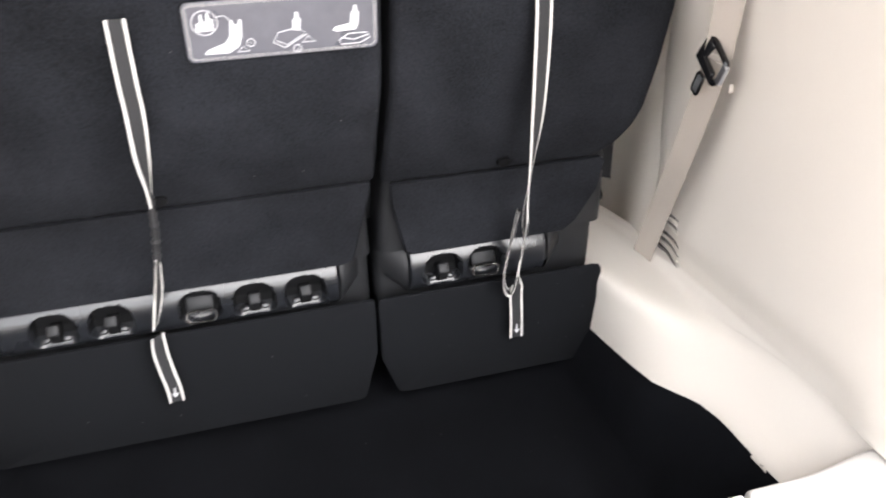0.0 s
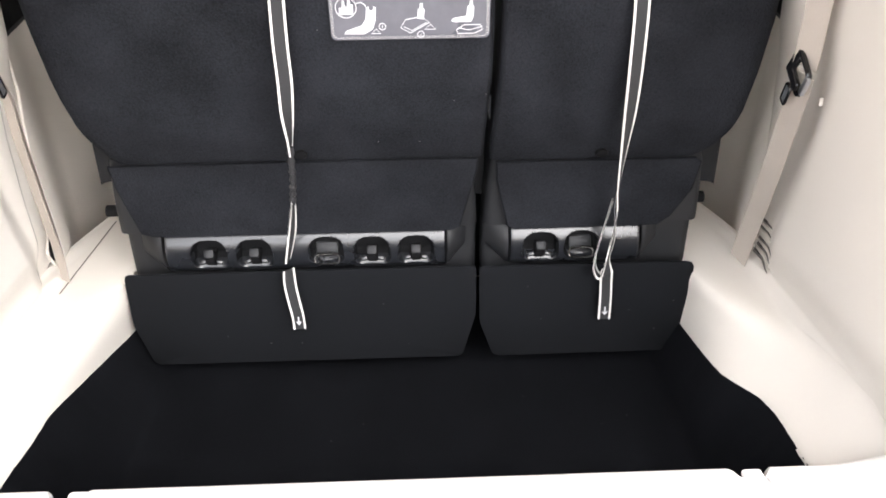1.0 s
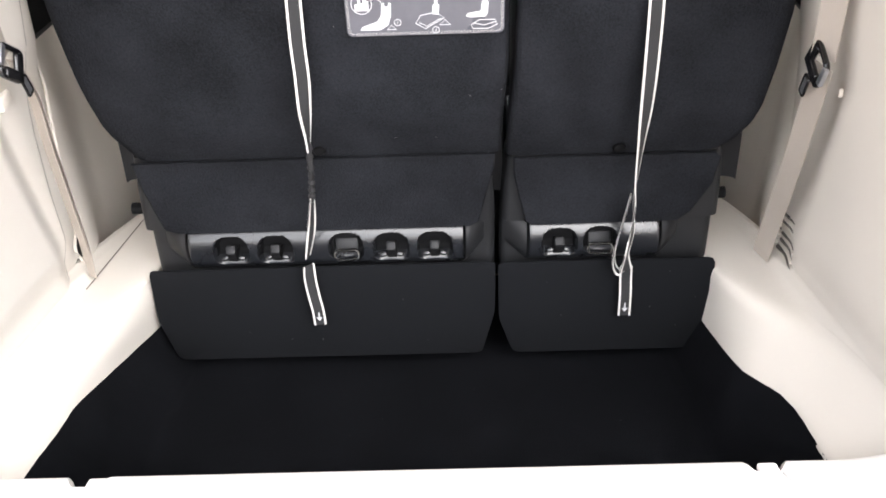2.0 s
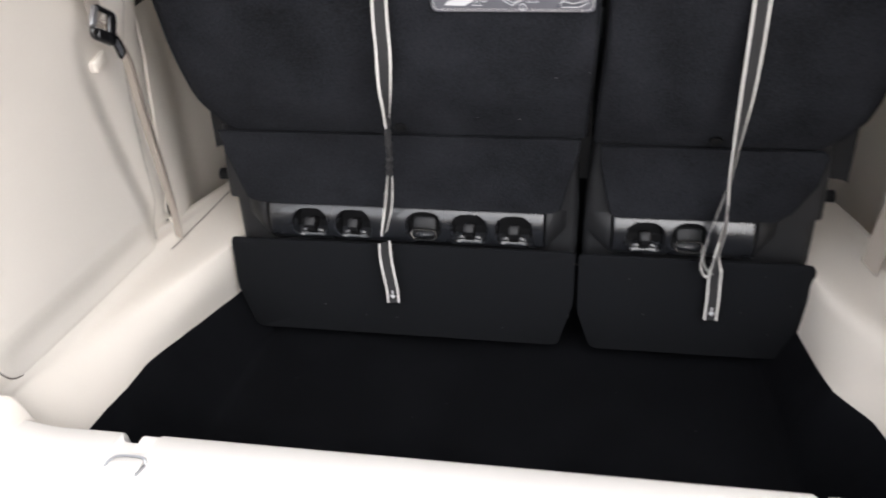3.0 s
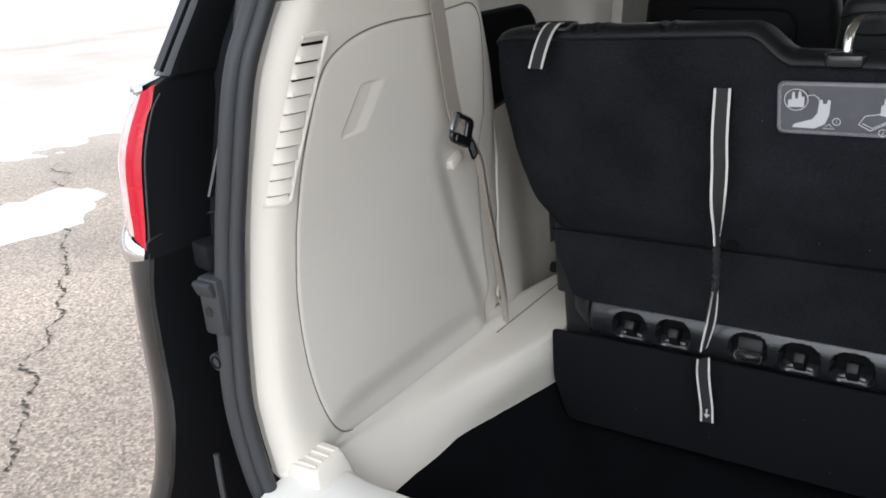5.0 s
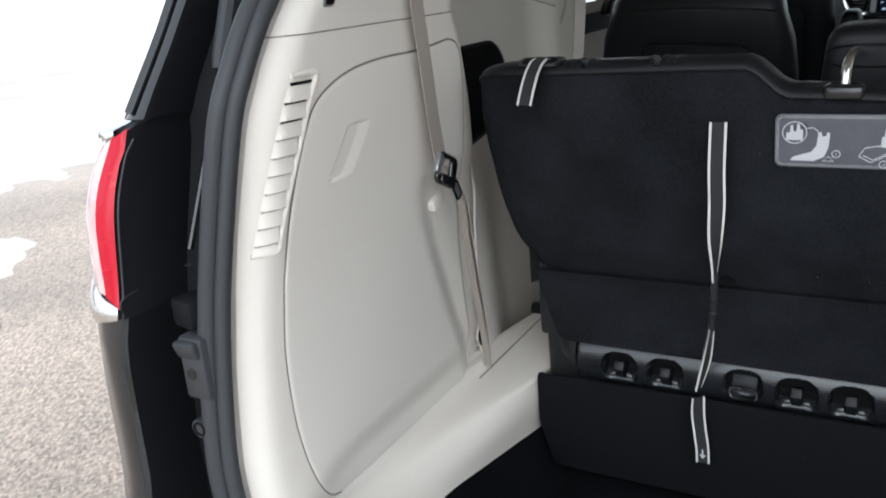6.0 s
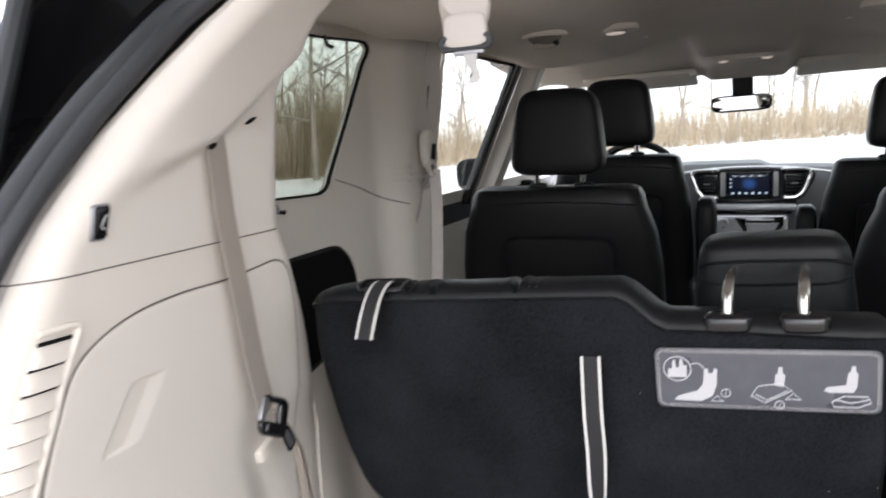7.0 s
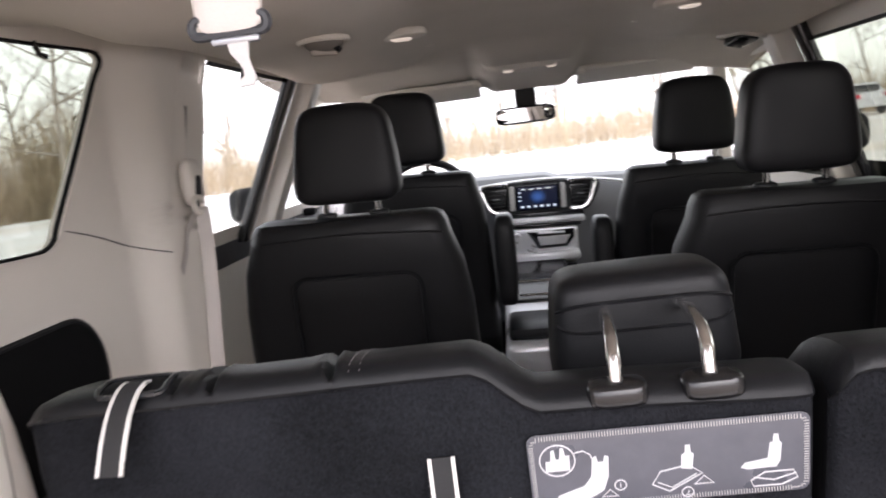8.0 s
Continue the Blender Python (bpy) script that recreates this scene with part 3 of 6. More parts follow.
for i in range(10):
    y0, y1, z = vent_span((i + 0.02) / 9.2)
    b0, b1, zb = vent_span(min(1, (i + 1.02) / 9.2))
    if i == 9:
        b0, b1, zb = -0.711, -0.678, 1.106
    rows = []
    for k, h in ((0.0, -0.004), (0.03, 0.0), (0.30, 0.0016), (0.62, 0.0036), (0.86, 0.0058), (0.95, 0.0062), (0.985, 0.0052), (0.99, 0.0)):
        ya, yb, zz = y0 + (b0 - y0) * k, y1 + (b1 - y1) * k, z + (zb - z) * k
        rows.append([on_left(ya + (yb - ya) * q, zz - 0.0015 * q, h * (0.15 if q == 0 else 1)) for q in (0, 0.12, 0.35, 0.7, 1.0)])
    part("slat", grid(rows), BEIGE, vent)
    # dark strips paint the shade below each slat, blackest in the top three
    deep = 0.0022 if i < 3 else 0.0013
    part("slot", ribbon([on_left(y0 + (y1 - y0) * q, z - deep * 0.4 - 0.001 * q, 0.0012) for q in (0.04, 0.5, 0.97)], [(0, 0, 1)] * 3, deep, 0.001), POCKET if i < 3 else JOINT, vent, "dark strip for the shade under a slat")

# ribbed corner blocks beside the sill
for s, wall in ((-1, wall_left),):
    blk = thing("corner_block", "ribbed beige plastic corner block at the sill", "trim block", (s * 0.72, -0.69, 0.6))
    rings = []
    for z, gx, gy in ((0.585, 0.044, 0.050), (0.615, 0.040, 0.044), (0.640, 0.036, 0.038), (0.646, 0.031, 0.034)):
        rings.append([(p[0] + s * 0.722 + s * (z - 0.6) * 0.1, p[1] - 0.692, p[2] + 0.10 * p[1]) for p in ring_xy(-gx, gx, -gy, gy, z, 0.008)])
    part("block_body", loft(rings), BEIGE, blk)
    for k in range(4):
        part("rib", box((s * 0.727, -0.716 + 0.016 * k, 0.6465 + 0.10 * (-0.024 + 0.016 * k)), (0.054, 0.007, 0.005), 0.002), BEIGE, blk)

# load sill with cut-outs for the latches
NOTCH = ((-0.520, -0.506, -0.468, -0.456), (0.476, 0.492, 0.524, 0.540))


def notch_depth(x):
    d = 0.0
    for a, b, c, e in NOTCH:
        d = max(d, min(smooth(a, b, x), smooth(e, c, x)))
    return d


cols = sorted(set(np.linspace(-0.76, 0.76, 77)) | {v + k for n in NOTCH for v in n for k in (-0.004, 0.0, 0.004)})
rows = []
for x in cols:
    n = notch_depth(x)
    end = 0.05 * smooth(0.62, 0.76, abs(x))
    fy, fz = -0.657 - 0.014 * n + 0.3 * end * 0.4, 0.600 - 0.010 * n + 0.3 * end
    rows.append([(x, fy + 0.006, 0.36), (x, fy + 0.004, fz - 0.03), (x, fy, fz - 0.006), (x, fy - 0.004, fz), (x, fy - 0.012, fz + 0.005 + 0.006 * n), (x, -0.72, 0.6075 + 0.3 * end), (x, -0.78, 0.606 + 0.2 * end), (x, -0.85, 0.600 + 0.1 * end), (x, -0.93, 0.588), (x, -0.965, 0.575), (x, -0.985, 0.54)])
sill = structure("door_sill", grid(rows), SILL, "pale plastic load sill with two latch cut-outs", "sill")
for x in (-0.474, 0.506):
    st = thing("latch_insert", "white plastic latch insert in the sill cut-out", "latch", (x, -0.70, 0.59), "sill latches")
    if x < 0:
        part("striker_rod", tube(curve([(-0.508, -0.744, 0.604), (-0.502, -0.733, 0.611), (-0.489, -0.7245, 0.6125), (-0.456, -0.7245, 0.6125), (-0.449, -0.730, 0.606)], 4), 0.0022, 6), STEEL, st, "thin steel striker rod")
        part("rod_lug", box((-0.472, -0.742, 0.608), (0.044, 0.022, 0.009), 0.003, (0, 0, 4)), SILL, st, "white striker block")
        part("rod_end", box((-0.4495, -0.746, 0.608), (0.004, 0.022, 0.007), 0.0015, (0, 0, -12)), STEEL, st, "small steel end")
    else:
        for xa, xb, yb in ((0.478, 0.498, -0.738), (0.526, 0.532, -0.722)):
            part("guide_slot", tube([(xa, -0.690, 0.6045), ((xa + xb) / 2, (yb - 0.690) / 2, 0.6055), (xb, yb, 0.6060)], 0.0022, 6), GREY_TRIM, st, "narrow guide slot")
    part("insert", box((x + 0.003, -0.690, 0.599), (0.030, 0.046, 0.012), 0.005), SILL, st, "white plastic insert")

# ---- third-row seat backs ----
BACK_Y = [(0.38, -0.008), (0.6, -0.02), (0.72, -0.03), (0.86, -0.055), (0.95, -0.095), (1.05, -0.125), (1.15, -0.148), (1.22, -0.162), (1.28, -0.165), (1.35, -0.16)]


def back_y(z):
    return lerp(BACK_Y, z)


def on_back(x, z, h):
    """A place on the rear face of a seat back, h metres proud of it."""
    return (x, back_y(z) - 0.004 - h, z)


L_OUT = [(0.87, -0.565), (0.89, -0.572), (0.91, -0.585), (0.94, -0.603), (0.97, -0.615), (1.02, -0.626), (1.07, -0.633), (1.15, -0.640), (1.2, -0.643), (1.32, -0.640)]
R_OUT = [(0.86, 0.588), (0.875, 0.600), (0.895, 0.625), (0.93, 0.648), (0.97, 0.660), (1.05, 0.668), (1.15, 0.674), (1.32, 0.672)]


def upper_back(seat, xl, xr, ztop, zb, ends, outer):
    """Carpeted rear face and leather top of one seat back."""
    us = [0, 0.008, 0.02, 0.04] + list(np.linspace(0.07, 0.93, 44)) + [0.96, 0.98, 0.992, 1]
    wide = xr(1.28) - xl(1.28)
    us = sorted(us + [(c - xl(1.28) + d) / wide for c, _ in ends for d in (-0.024, -0.016, -0.010, -0.006, -0.004, -0.002, 0.0, 0.002, 0.004, 0.006, 0.010, 0.016, 0.024)])
    vs = list(np.linspace(0, 1, 40))
    rad = 0.035

    def recede(x, lo, hi):
        d = min(x - lo, hi - x)
        r = rad if (x - lo < hi - x) == (outer < 0) else 0.5 * rad
        return r - math.sqrt(max(0, r * r - (r - d) ** 2)) if d < r else 0.0

    pts, tops = [], []
    for v in vs:
        row = []
        for u in us:
            x0 = xl(1.2) * (1 - u) + xr(1.2) * u
            zt = ztop(x0) - 0.021
            z = zb + v * (zt - zb)
            lo, hi = xl(z), xr(z)
            x = lo * (1 - u) + hi * u
            wob = 0.0012 * noise.noise(Vector((x * 12, 4, z * 12)))
            row.append((x, back_y(z) + recede(x, lo, hi) + 0.004 * (1 - min(1, v * 12)) ** 2 + wob, z))
        pts.append(row)
    part("back_panel", grid(pts), BACK_CARPET, seat, "black carpeted rear panel")
    arc = [(0.003, -0.025), (-0.004, -0.023), (-0.0058, -0.0195), (-0.0045, -0.014), (0.001, -0.008), (0.010, -0.003), (0.025, -0.001), (0.05, -0.002), (0.08, -0.006), (0.12, -0.017), (0.15, -0.031), (0.180, -0.05), (0.2, -0.10), (0.205, -0.20), (0.22, -0.5)]
    rows = []
    for dy, dz in arc:
        row = []
        for u in us:
            x0 = xl(1.2) * (1 - u) + xr(1.2) * u
            zt = ztop(x0)
            lo, hi = xl(1.28), xr(1.28)
            x = lo * (1 - u) + hi * u
            d = min(x - lo, hi - x)
            bend = 0.07 if (x - lo < hi - x) == (outer < 0) else (0.016 if outer < 0 else 0.032)
            drop = 0.43 * bend * (1 - math.sqrt(max(0, 1 - (1 - d / bend) ** 2))) if d < bend else 0
            pleat = 0.0
            for c, deep in ends:
                c -= 0.12 * dy * (dy > 0)
                pleat += deep * (0.020 * math.exp(-((x - c) / 0.0036) ** 2) - 0.003 * math.exp(-((abs(x - c) - 0.010) / 0.006) ** 2)) * smooth(-0.004, 0.012, dy) * (0.4 + 0.6 * (dy < 0.15))
            row.append((x, -0.166 + dy + recede(x, lo, hi) * (dy < 0.02), zt + dz - (drop + pleat) * (1 if dz > -0.0185 else 0.35)))
        rows.append(row)
    part("top_bolster", grid(rows), LEATHER, seat, "black leather top with stitched pleats")
    for e in (0, -1):
        bm = bmesh.new()
        bm.faces.new([bm.verts.new(r[e]) for r in pts + rows[:-1]])
        part("end_panel", bm, SEAT_LEATHER, seat, "leather end of the seat back")


def l_top(x):
    return 1.309 + 0.003 * smooth(-0.5, -0.2, x) - 0.045 * smooth(-0.165, -0.095, x) - 0.009 * smooth(-0.09, 0.17, x)


def r_top(x):
    return 1.244 + 0.034 * smooth(0.17, 0.21, x)


def skirt_piece(seat, outline, name, mat, thick, h0, label=""):
    return part(name, plate(densify(outline, 0.02), lambda x, z, h: on_back(x, z, h0 + h), thick, 0.004), mat, seat, label)


def bar_bulge(z):
    return 0.052 * math.sqrt(max(0.0, 1 - ((z - 0.674) / 0.060) ** 2)) - 0.014


def hook_bar(seat, x0, x1, pockets):
    """A satin bar with moulded pockets; each pocket: (x, kind)."""
    xs = np.linspace(x0, x1, int((x1 - x0) / 0.0025))
    zs = np.linspace(0.616, 0.722, 50)

    def inside(x, z, px, kind):
        w, top, mid = (0.037, 0.699, 0.658) if kind == "hook" else (0.036, 0.700, 0.664)
        dx, dz = abs(x - px) / w, (z - mid) / (top - mid) if z > mid else (mid - z) / (0.030 if kind == "hook" else 0.026)
        return dx ** 2.8 + dz ** 2.8

    rows = []
    for z in zs:
        row = []
        for x in xs:
            bulge = bar_bulge(z) * smooth(-0.006, 0.006, min(x - x0, x1 - x))
            for px, kind in pockets:
                deep = smooth(1.12, 0.80, inside(x, z, px, kind)) * smooth(0.626, 0.662, z)
                bulge -= deep * (0.040 if kind == "hook" else 0.030)
            row.append((x, 0.004 - bulge, z))
        rows.append(row)
    bar = part("hook_bar", grid(rows), BAR_PLASTIC, seat, "satin grey plastic bar with moulded pockets", 50)
    # recess faces go matt black: the pockets' shade is put into the colour
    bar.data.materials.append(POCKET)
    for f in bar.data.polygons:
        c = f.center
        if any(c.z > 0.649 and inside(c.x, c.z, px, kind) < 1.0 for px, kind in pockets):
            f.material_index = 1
    for px, kind in pockets:
        if kind == "hook":
            # the stem is blackened too, for the shade it sits in
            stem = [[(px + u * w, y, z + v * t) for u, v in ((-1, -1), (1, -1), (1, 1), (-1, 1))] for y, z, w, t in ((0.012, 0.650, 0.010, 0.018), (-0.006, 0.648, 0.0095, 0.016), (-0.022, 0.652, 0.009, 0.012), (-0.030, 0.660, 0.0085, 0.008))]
            hook = part("bag_hook", loft(stem), POCKET, bar, "hook stem, blackened for the shade in its pocket")
            part("hook_tip", box((px, -0.030, 0.670), (0.021, 0.012, 0.020), 0.004, (-30, 0, 0)), PLASTIC, hook, "charcoal hook tip")
            for d in (-1, 1):
                part("hook_cheek", box((px + d * 0.0165, -0.012, 0.642), (0.015, 0.026, 0.010), 0.004, (-32, d * 16, 0)), BAR_PLASTIC, hook, "satin cheek beside the hook")
        else:
            part("latch_loop", tube([(px + u, -0.028 - 0.12 * (0.66 - v), v) for u, v in rounded(-0.026, 0.026, 0.640, 0.662, 0.009)], 0.0024, 6, True), CHROME, bar, "bright wire loop")
            part("latch_flap", box((px, -0.010, 0.668), (0.050, 0.012, 0.030), 0.006, (-18, 0, 0)), PLASTIC, bar)
    # the shell carries the bar's round on for a little at both ends
    for e, d, reach in ((x0, -1, 0.050), (x1, 1, 0.040)):
        rows = []
        for k in np.linspace(0, 1, 12):
            x = e + d * (0.0015 + reach * k)
            rows.append([(x, 0.006 - bar_bulge(0.616 + 0.106 * t) * (1 - k ** 1.5), (0.616 + 0.05 * k) + (0.106 - 0.05 * k) * t) for t in np.linspace(0, 1, 20)])
        part("bar_end", grid(rows), PLASTIC, seat, "tapered end of the hook bar", 50)


def edged_strap(seat_name, label, pts, turns, width=0.028, steps=6):
    """A pull strap of dark webbing with two white edge cords; turns: degrees of twist at each point."""
    line = curve(pts, steps)
    tw = [p.x for p in curve([(a, 0, 0) for a in turns], steps)]
    wides = [(math.cos(radians(a)), math.sin(radians(a)), 0) for a in tw]
    th = thing("pull_strap", label, "strap", pts[-1], "pull straps")
    part("webbing", ribbon(line, wides, width / 2, 0.0018), WEB, th, "charcoal ribbed webbing", 60)
    for sgn in (-1, 1):
        part("edge_cord", ribbon(line, wides, 0.0020, 0.0026, sgn * (width / 2 - 0.002)), WHITE_CORD, th, "white edge cord", 60)
    return th


left_seat = thing("third_row_seat", "black carpeted wide folding seat back with headrest folded forward", "car seat", (-0.21, 0.05, 0.36), "third-row seats")
upper_back(left_seat, lambda z: lerp(L_OUT, z), lambda z: 0.160 + 0.010 * smooth(0.9, 1.1, z), l_top, 0.884, ((-0.468, 0.4), (-0.428, 1.0), (-0.302, 1.0)), -1)
right_seat = thing("third_row_seat", "black carpeted narrow folding seat back", "car seat", (0.4, 0.05, 0.36), "third-row seats")
upper_back(right_seat, lambda z: 0.172 + 0.012 * smooth(0.9, 1.1, z), lambda z: lerp(R_OUT, z), r_top, 0.874, ((0.33, 1.0), (0.45, 1.0)), 1)

# plastic shells, carpet flaps and skirts
for seat, shell, flap, skirt in (
    (left_seat, (-0.598, 0.152, 0.60, 0.89), [(-0.575, 0.882), (0.148, 0.884), (0.148, 0.86), (0.115, 0.722), (0.10, 0.714), (-0.52, 0.714), (-0.545, 0.722), (-0.572, 0.83)],
     [(-0.592, 0.622), (0.140, 0.624), (0.148, 0.620), (0.150, 0.610), (0.149, 0.50), (0.146, 0.486), (0.122, 0.396), (0.116, 0.389), (0.105, 0.387), (-0.560, 0.387), (-0.570, 0.390), (-0.577, 0.398), (-0.603, 0.490), (-0.604, 0.505), (-0.602, 0.610), (-0.599, 0.619)]),
    (right_seat, (0.163, 0.622, 0.60, 0.88), [(0.184, 0.872), (0.585, 0.872), (0.598, 0.862), (0.590, 0.80), (0.555, 0.735), (0.53, 0.714), (0.225, 0.712), (0.212, 0.720), (0.186, 0.83)],
     [(0.166, 0.621), (0.606, 0.621), (0.618, 0.618), (0.624, 0.608), (0.627, 0.490), (0.620, 0.474), (0.592, 0.395), (0.580, 0.386), (0.205, 0.385), (0.192, 0.389), (0.186, 0.398), (0.161, 0.470), (0.158, 0.488), (0.156, 0.610), (0.159, 0.618)])):
    xl, xr, z0, z1 = shell
    rings = []
    for z, d in ((0.42, 0.01), (z0, 0.0), (0.66, 0.0), (0.70, 0.0), (0.715, 0.001), (0.78, 0.004), (0.86, 0.012), (z1, 0.02)):
        rings.append(ring_xy(xl + d, xr - d, back_y(z) + 0.012 + 0.034 * smooth(0.715, 0.70, z), 0.09, z, 0.02))
    part("plastic_shell", loft(rings), PLASTIC, seat, "charcoal plastic shell")
    skirt_piece(seat, flap, "carpet_flap", BACK_CARPET, 0.010, -0.006, "loose carpet flap above the hooks")
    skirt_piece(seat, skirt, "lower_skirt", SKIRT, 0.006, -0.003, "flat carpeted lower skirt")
    rings = [ring_xy(xl + 0.05, xr - 0.05, 0.09, 0.62, z, 0.05) for z in (0.40, 0.5, 0.78, 0.82)]
    part("seat_base", loft(rings), LEATHER, seat)
hook_bar(left_seat, -0.508, 0.086, ((-0.414, "hook"), (-0.319, "hook"), (-0.168, "latch"), (-0.072, "hook"), (0.021, "hook")))
hook_bar(right_seat, 0.218, 0.500, ((0.286, "hook"), (0.373, "latch")))
for seat, x, z in ((left_seat, -0.196, 0.902), (right_seat, 0.391, 0.890)):
    part("push_button", plate([(x + 0.0125 * math.cos(a), z + 0.010 * math.sin(a)) for a in np.linspace(0, 2 * math.pi, 20, endpoint=False)], lambda u, v, h: on_back(u, v, h - 0.002), 0.009, 0.002), POCKET, seat, "round black push button")
# hinge knuckles beside the seat backs
for seat, x in ((left_seat, -0.622), (right_seat, 0.634)):
    part("hinge_bolt", tube([(x - 0.02, 0.06, 0.736), (x + 0.02, 0.06, 0.736)], 0.013, 10), POCKET, seat)


def leather_z(x, y):
    """Height of the wide seat's leather top."""
    return l_top(x) + lerp([(0.001, -0.008), (0.010, -0.003), (0.025, -0.001), (0.05, -0.002), (0.08, -0.006), (0.12, -0.017), (0.15, -0.031)], y + 0.166)


# stitching on the leather tops
for seat, x in ((left_seat, -0.283), (left_seat, -0.272)):
    for k in range(13):
        y = -0.163 + 0.010 * k
        part("stitch", box((x, y, leather_z(x, y) + 0.0008), (0.0008, 0.0050, 0.0010), 0), THREAD, seat)
bezel = part("strap_bezel", plate(rounded(-0.546, -0.480, -0.166, -0.128, 0.012), lambda u, v, h: (u, v, leather_z(u, v) + 0.0005 + h), 0.003, 0.003), POCKET, left_seat, "black plastic strap bezel")
part("bezel_rim", tube([(u, v, leather_z(u, v) + 0.003) for u, v in rounded(-0.550, -0.476, -0.170, -0.124, 0.014)], 0.0036, 8, True), BAR_PLASTIC, bezel, "satin raised rim")

# folded headrest on chrome posts
hr = thing("folded_headrest", "black leather headrest folded forward on two chrome posts", "headrest", (0.03, -0.13, 1.27))
part("headrest_pad", cushion((0.041, 0.115, 1.262), (0.228, 0.150, 0.146), 0.30, 22, lambda x, y, z: (x * (1 - 0.06 * z), y, z * (1 - 0.04 * y * y))), LEATHER, hr, "padded black leather block")
def pad_rear(u, z):
    """Rear face of the folded pad at u from its middle and height z."""
    return 0.115 - 0.075 * max(0.01, 1 - (abs(u) / 0.114) ** 6.67 - (abs(z - 1.262) / 0.073) ** 6.67) ** 0.15


part("headrest_seam", tube([(0.041 + u, pad_rear(u, z) - 0.0005, z) for u, z in [(a, 1.302 - 0.010 * (abs(a) / 0.110) ** 6) for a in np.linspace(-0.106, 0.106, 41)]], 0.0026, 6), LEATHER, hr, "piped leather seam")
part("headrest_seam", tube([(0.041 + u, pad_rear(u, z) - 0.0005, z) for u, z in [(a, 1.266 + 0.014 * (abs(a) / 0.110) ** 8) for a in np.linspace(-0.106, 0.106, 41)]], 0.0024, 6), LEATHER, hr, "soft lower crease")
for x in (-0.020, 0.072):
    part("post", tube(curve([(x + 0.012, 0.06, 1.288), (x + 0.010, 0.0, 1.297), (x + 0.006, -0.06, 1.303), (x + 0.003, -0.114, 1.302), (x + 0.001, -0.142, 1.292), (x, -0.153, 1.274), (x, -0.156, 1.246)], 5), 0.0078, 12), CHROME, hr, "bent chrome post")
    part("post_guide", cushion((x, -0.154, 1.254), (0.062, 0.046, 0.026), 0.5, 12), BLACK_GLOSS, hr, "black plastic post guide")

# instruction label with pictograms on the wide seat back
lab = thing("instruction_label", "grey vinyl label with white folding pictograms stitched on", "label", (0.02, -0.17, 1.135))
LX0, LX1, LZ0, LZ1 = -0.115, 0.160, 1.134, 1.221


def on_label(u, v, h):
    return on_back(LX0 + u * (LX1 - LX0), LZ0 + v * (LZ1 - LZ0), h)


part("vinyl", plate([((x - LX0) / (LX1 - LX0), (z - LZ0) / (LZ1 - LZ0)) for x, z in rounded(LX0, LX1, LZ0, LZ1, 0.010)], lambda u, v, h: on_label(u, v, h), 0.0016, 0.02), LABEL, lab)
bm = bmesh.new()
for x, z in densify(rounded(LX0 + 0.004, LX1 - 0.004, LZ0 + 0.004, LZ1 - 0.004, 0.009), 0.0027):
    nx, nz = (x - 0.0225), (z - 1.176)
    vert = abs(nz) / 0.043 > abs(nx) / 0.1375
    w, hgt = (0.0007, 0.0046) if vert else (0.0046, 0.0007)
    p = on_back(x, z, 0.0022)
    add_box(bm, p, (w, 0.0006, hgt), 0)
tagged(part("stitched_border", bm, GREY_TRIM, lab, "white overlock stitches round the rim"), "", "", "", "stuff")


def ink(name, outline, holes=None):
    """A flat printed shape on the label, in label coordinates."""
    bm = bmesh.new()
    vs = [bm.verts.new(on_label(u, v, 0.0022)) for u, v in outline]
    bm.faces.new(vs)
    bm.normal_update()
    bmesh.ops.triangulate(bm, faces=bm.faces, ngon_method="EAR_CLIP")
    part(name, bm, INK, lab)


def ink_line(name, pts, r=0.0007, closed=False):
    part(name, tube([on_label(u, v, 0.0022) for u, v in pts], r, 5, closed), INK, lab)


ASP = (LX1 - LX0) / (LZ1 - LZ0)
circle = lambda u, v, r, n=24: [(u + r * math.cos(a), v + r * ASP * math.sin(a)) for a in np.linspace(0, 2 * math.pi, n, endpoint=False)]
ink_line("magnifier_ring", circle(0.105, 0.66, 0.064), 0.0008, True)
ink("bench_pictogram", [(0.06, 0.52), (0.148, 0.52), (0.15, 0.72), (0.135, 0.72), (0.13, 0.82), (0.118, 0.82), (0.113, 0.68), (0.10, 0.68), (0.096, 0.80), (0.084, 0.80), (0.08, 0.66), (0.062, 0.66)])
ink_line("leader", [(0.168, 0.74), (0.20, 0.76), (0.226, 0.70), (0.228, 0.66)])
ink("seat_picture", [(0.085, 0.13), (0.21, 0.12), (0.265, 0.22), (0.285, 0.40), (0.29, 0.66), (0.275, 0.68), (0.27, 0.60), (0.25, 0.60), (0.245, 0.68), (0.23, 0.66), (0.222, 0.42), (0.195, 0.30), (0.10, 0.20)])
ink_line("arrow", [(0.255, 0.13), (0.315, 0.13), (0.285, 0.22)], 0.0008, True)
ink_line("number_ring", circle(0.325, 0.27, 0.021, 16), 0.0007, True)
ink("backrest_picture", [(0.545, 0.42), (0.585, 0.40), (0.592, 0.60), (0.582, 0.62), (0.58, 0.72), (0.562, 0.72), (0.56, 0.62), (0.548, 0.60)])
ink_line("cushion_picture", [(0.44, 0.24), (0.50, 0.13), (0.62, 0.34), (0.57, 0.46), (0.47, 0.40)], 0.0008, True)
ink_line("cushion_line", [(0.46, 0.26), (0.51, 0.18), (0.60, 0.34)], 0.0007)
ink_line("arrow", [(0.59, 0.20), (0.66, 0.20), (0.625, 0.30)], 0.0008, True)
ink_line("number_ring", circle(0.565, 0.10, 0.021, 16), 0.0007, True)
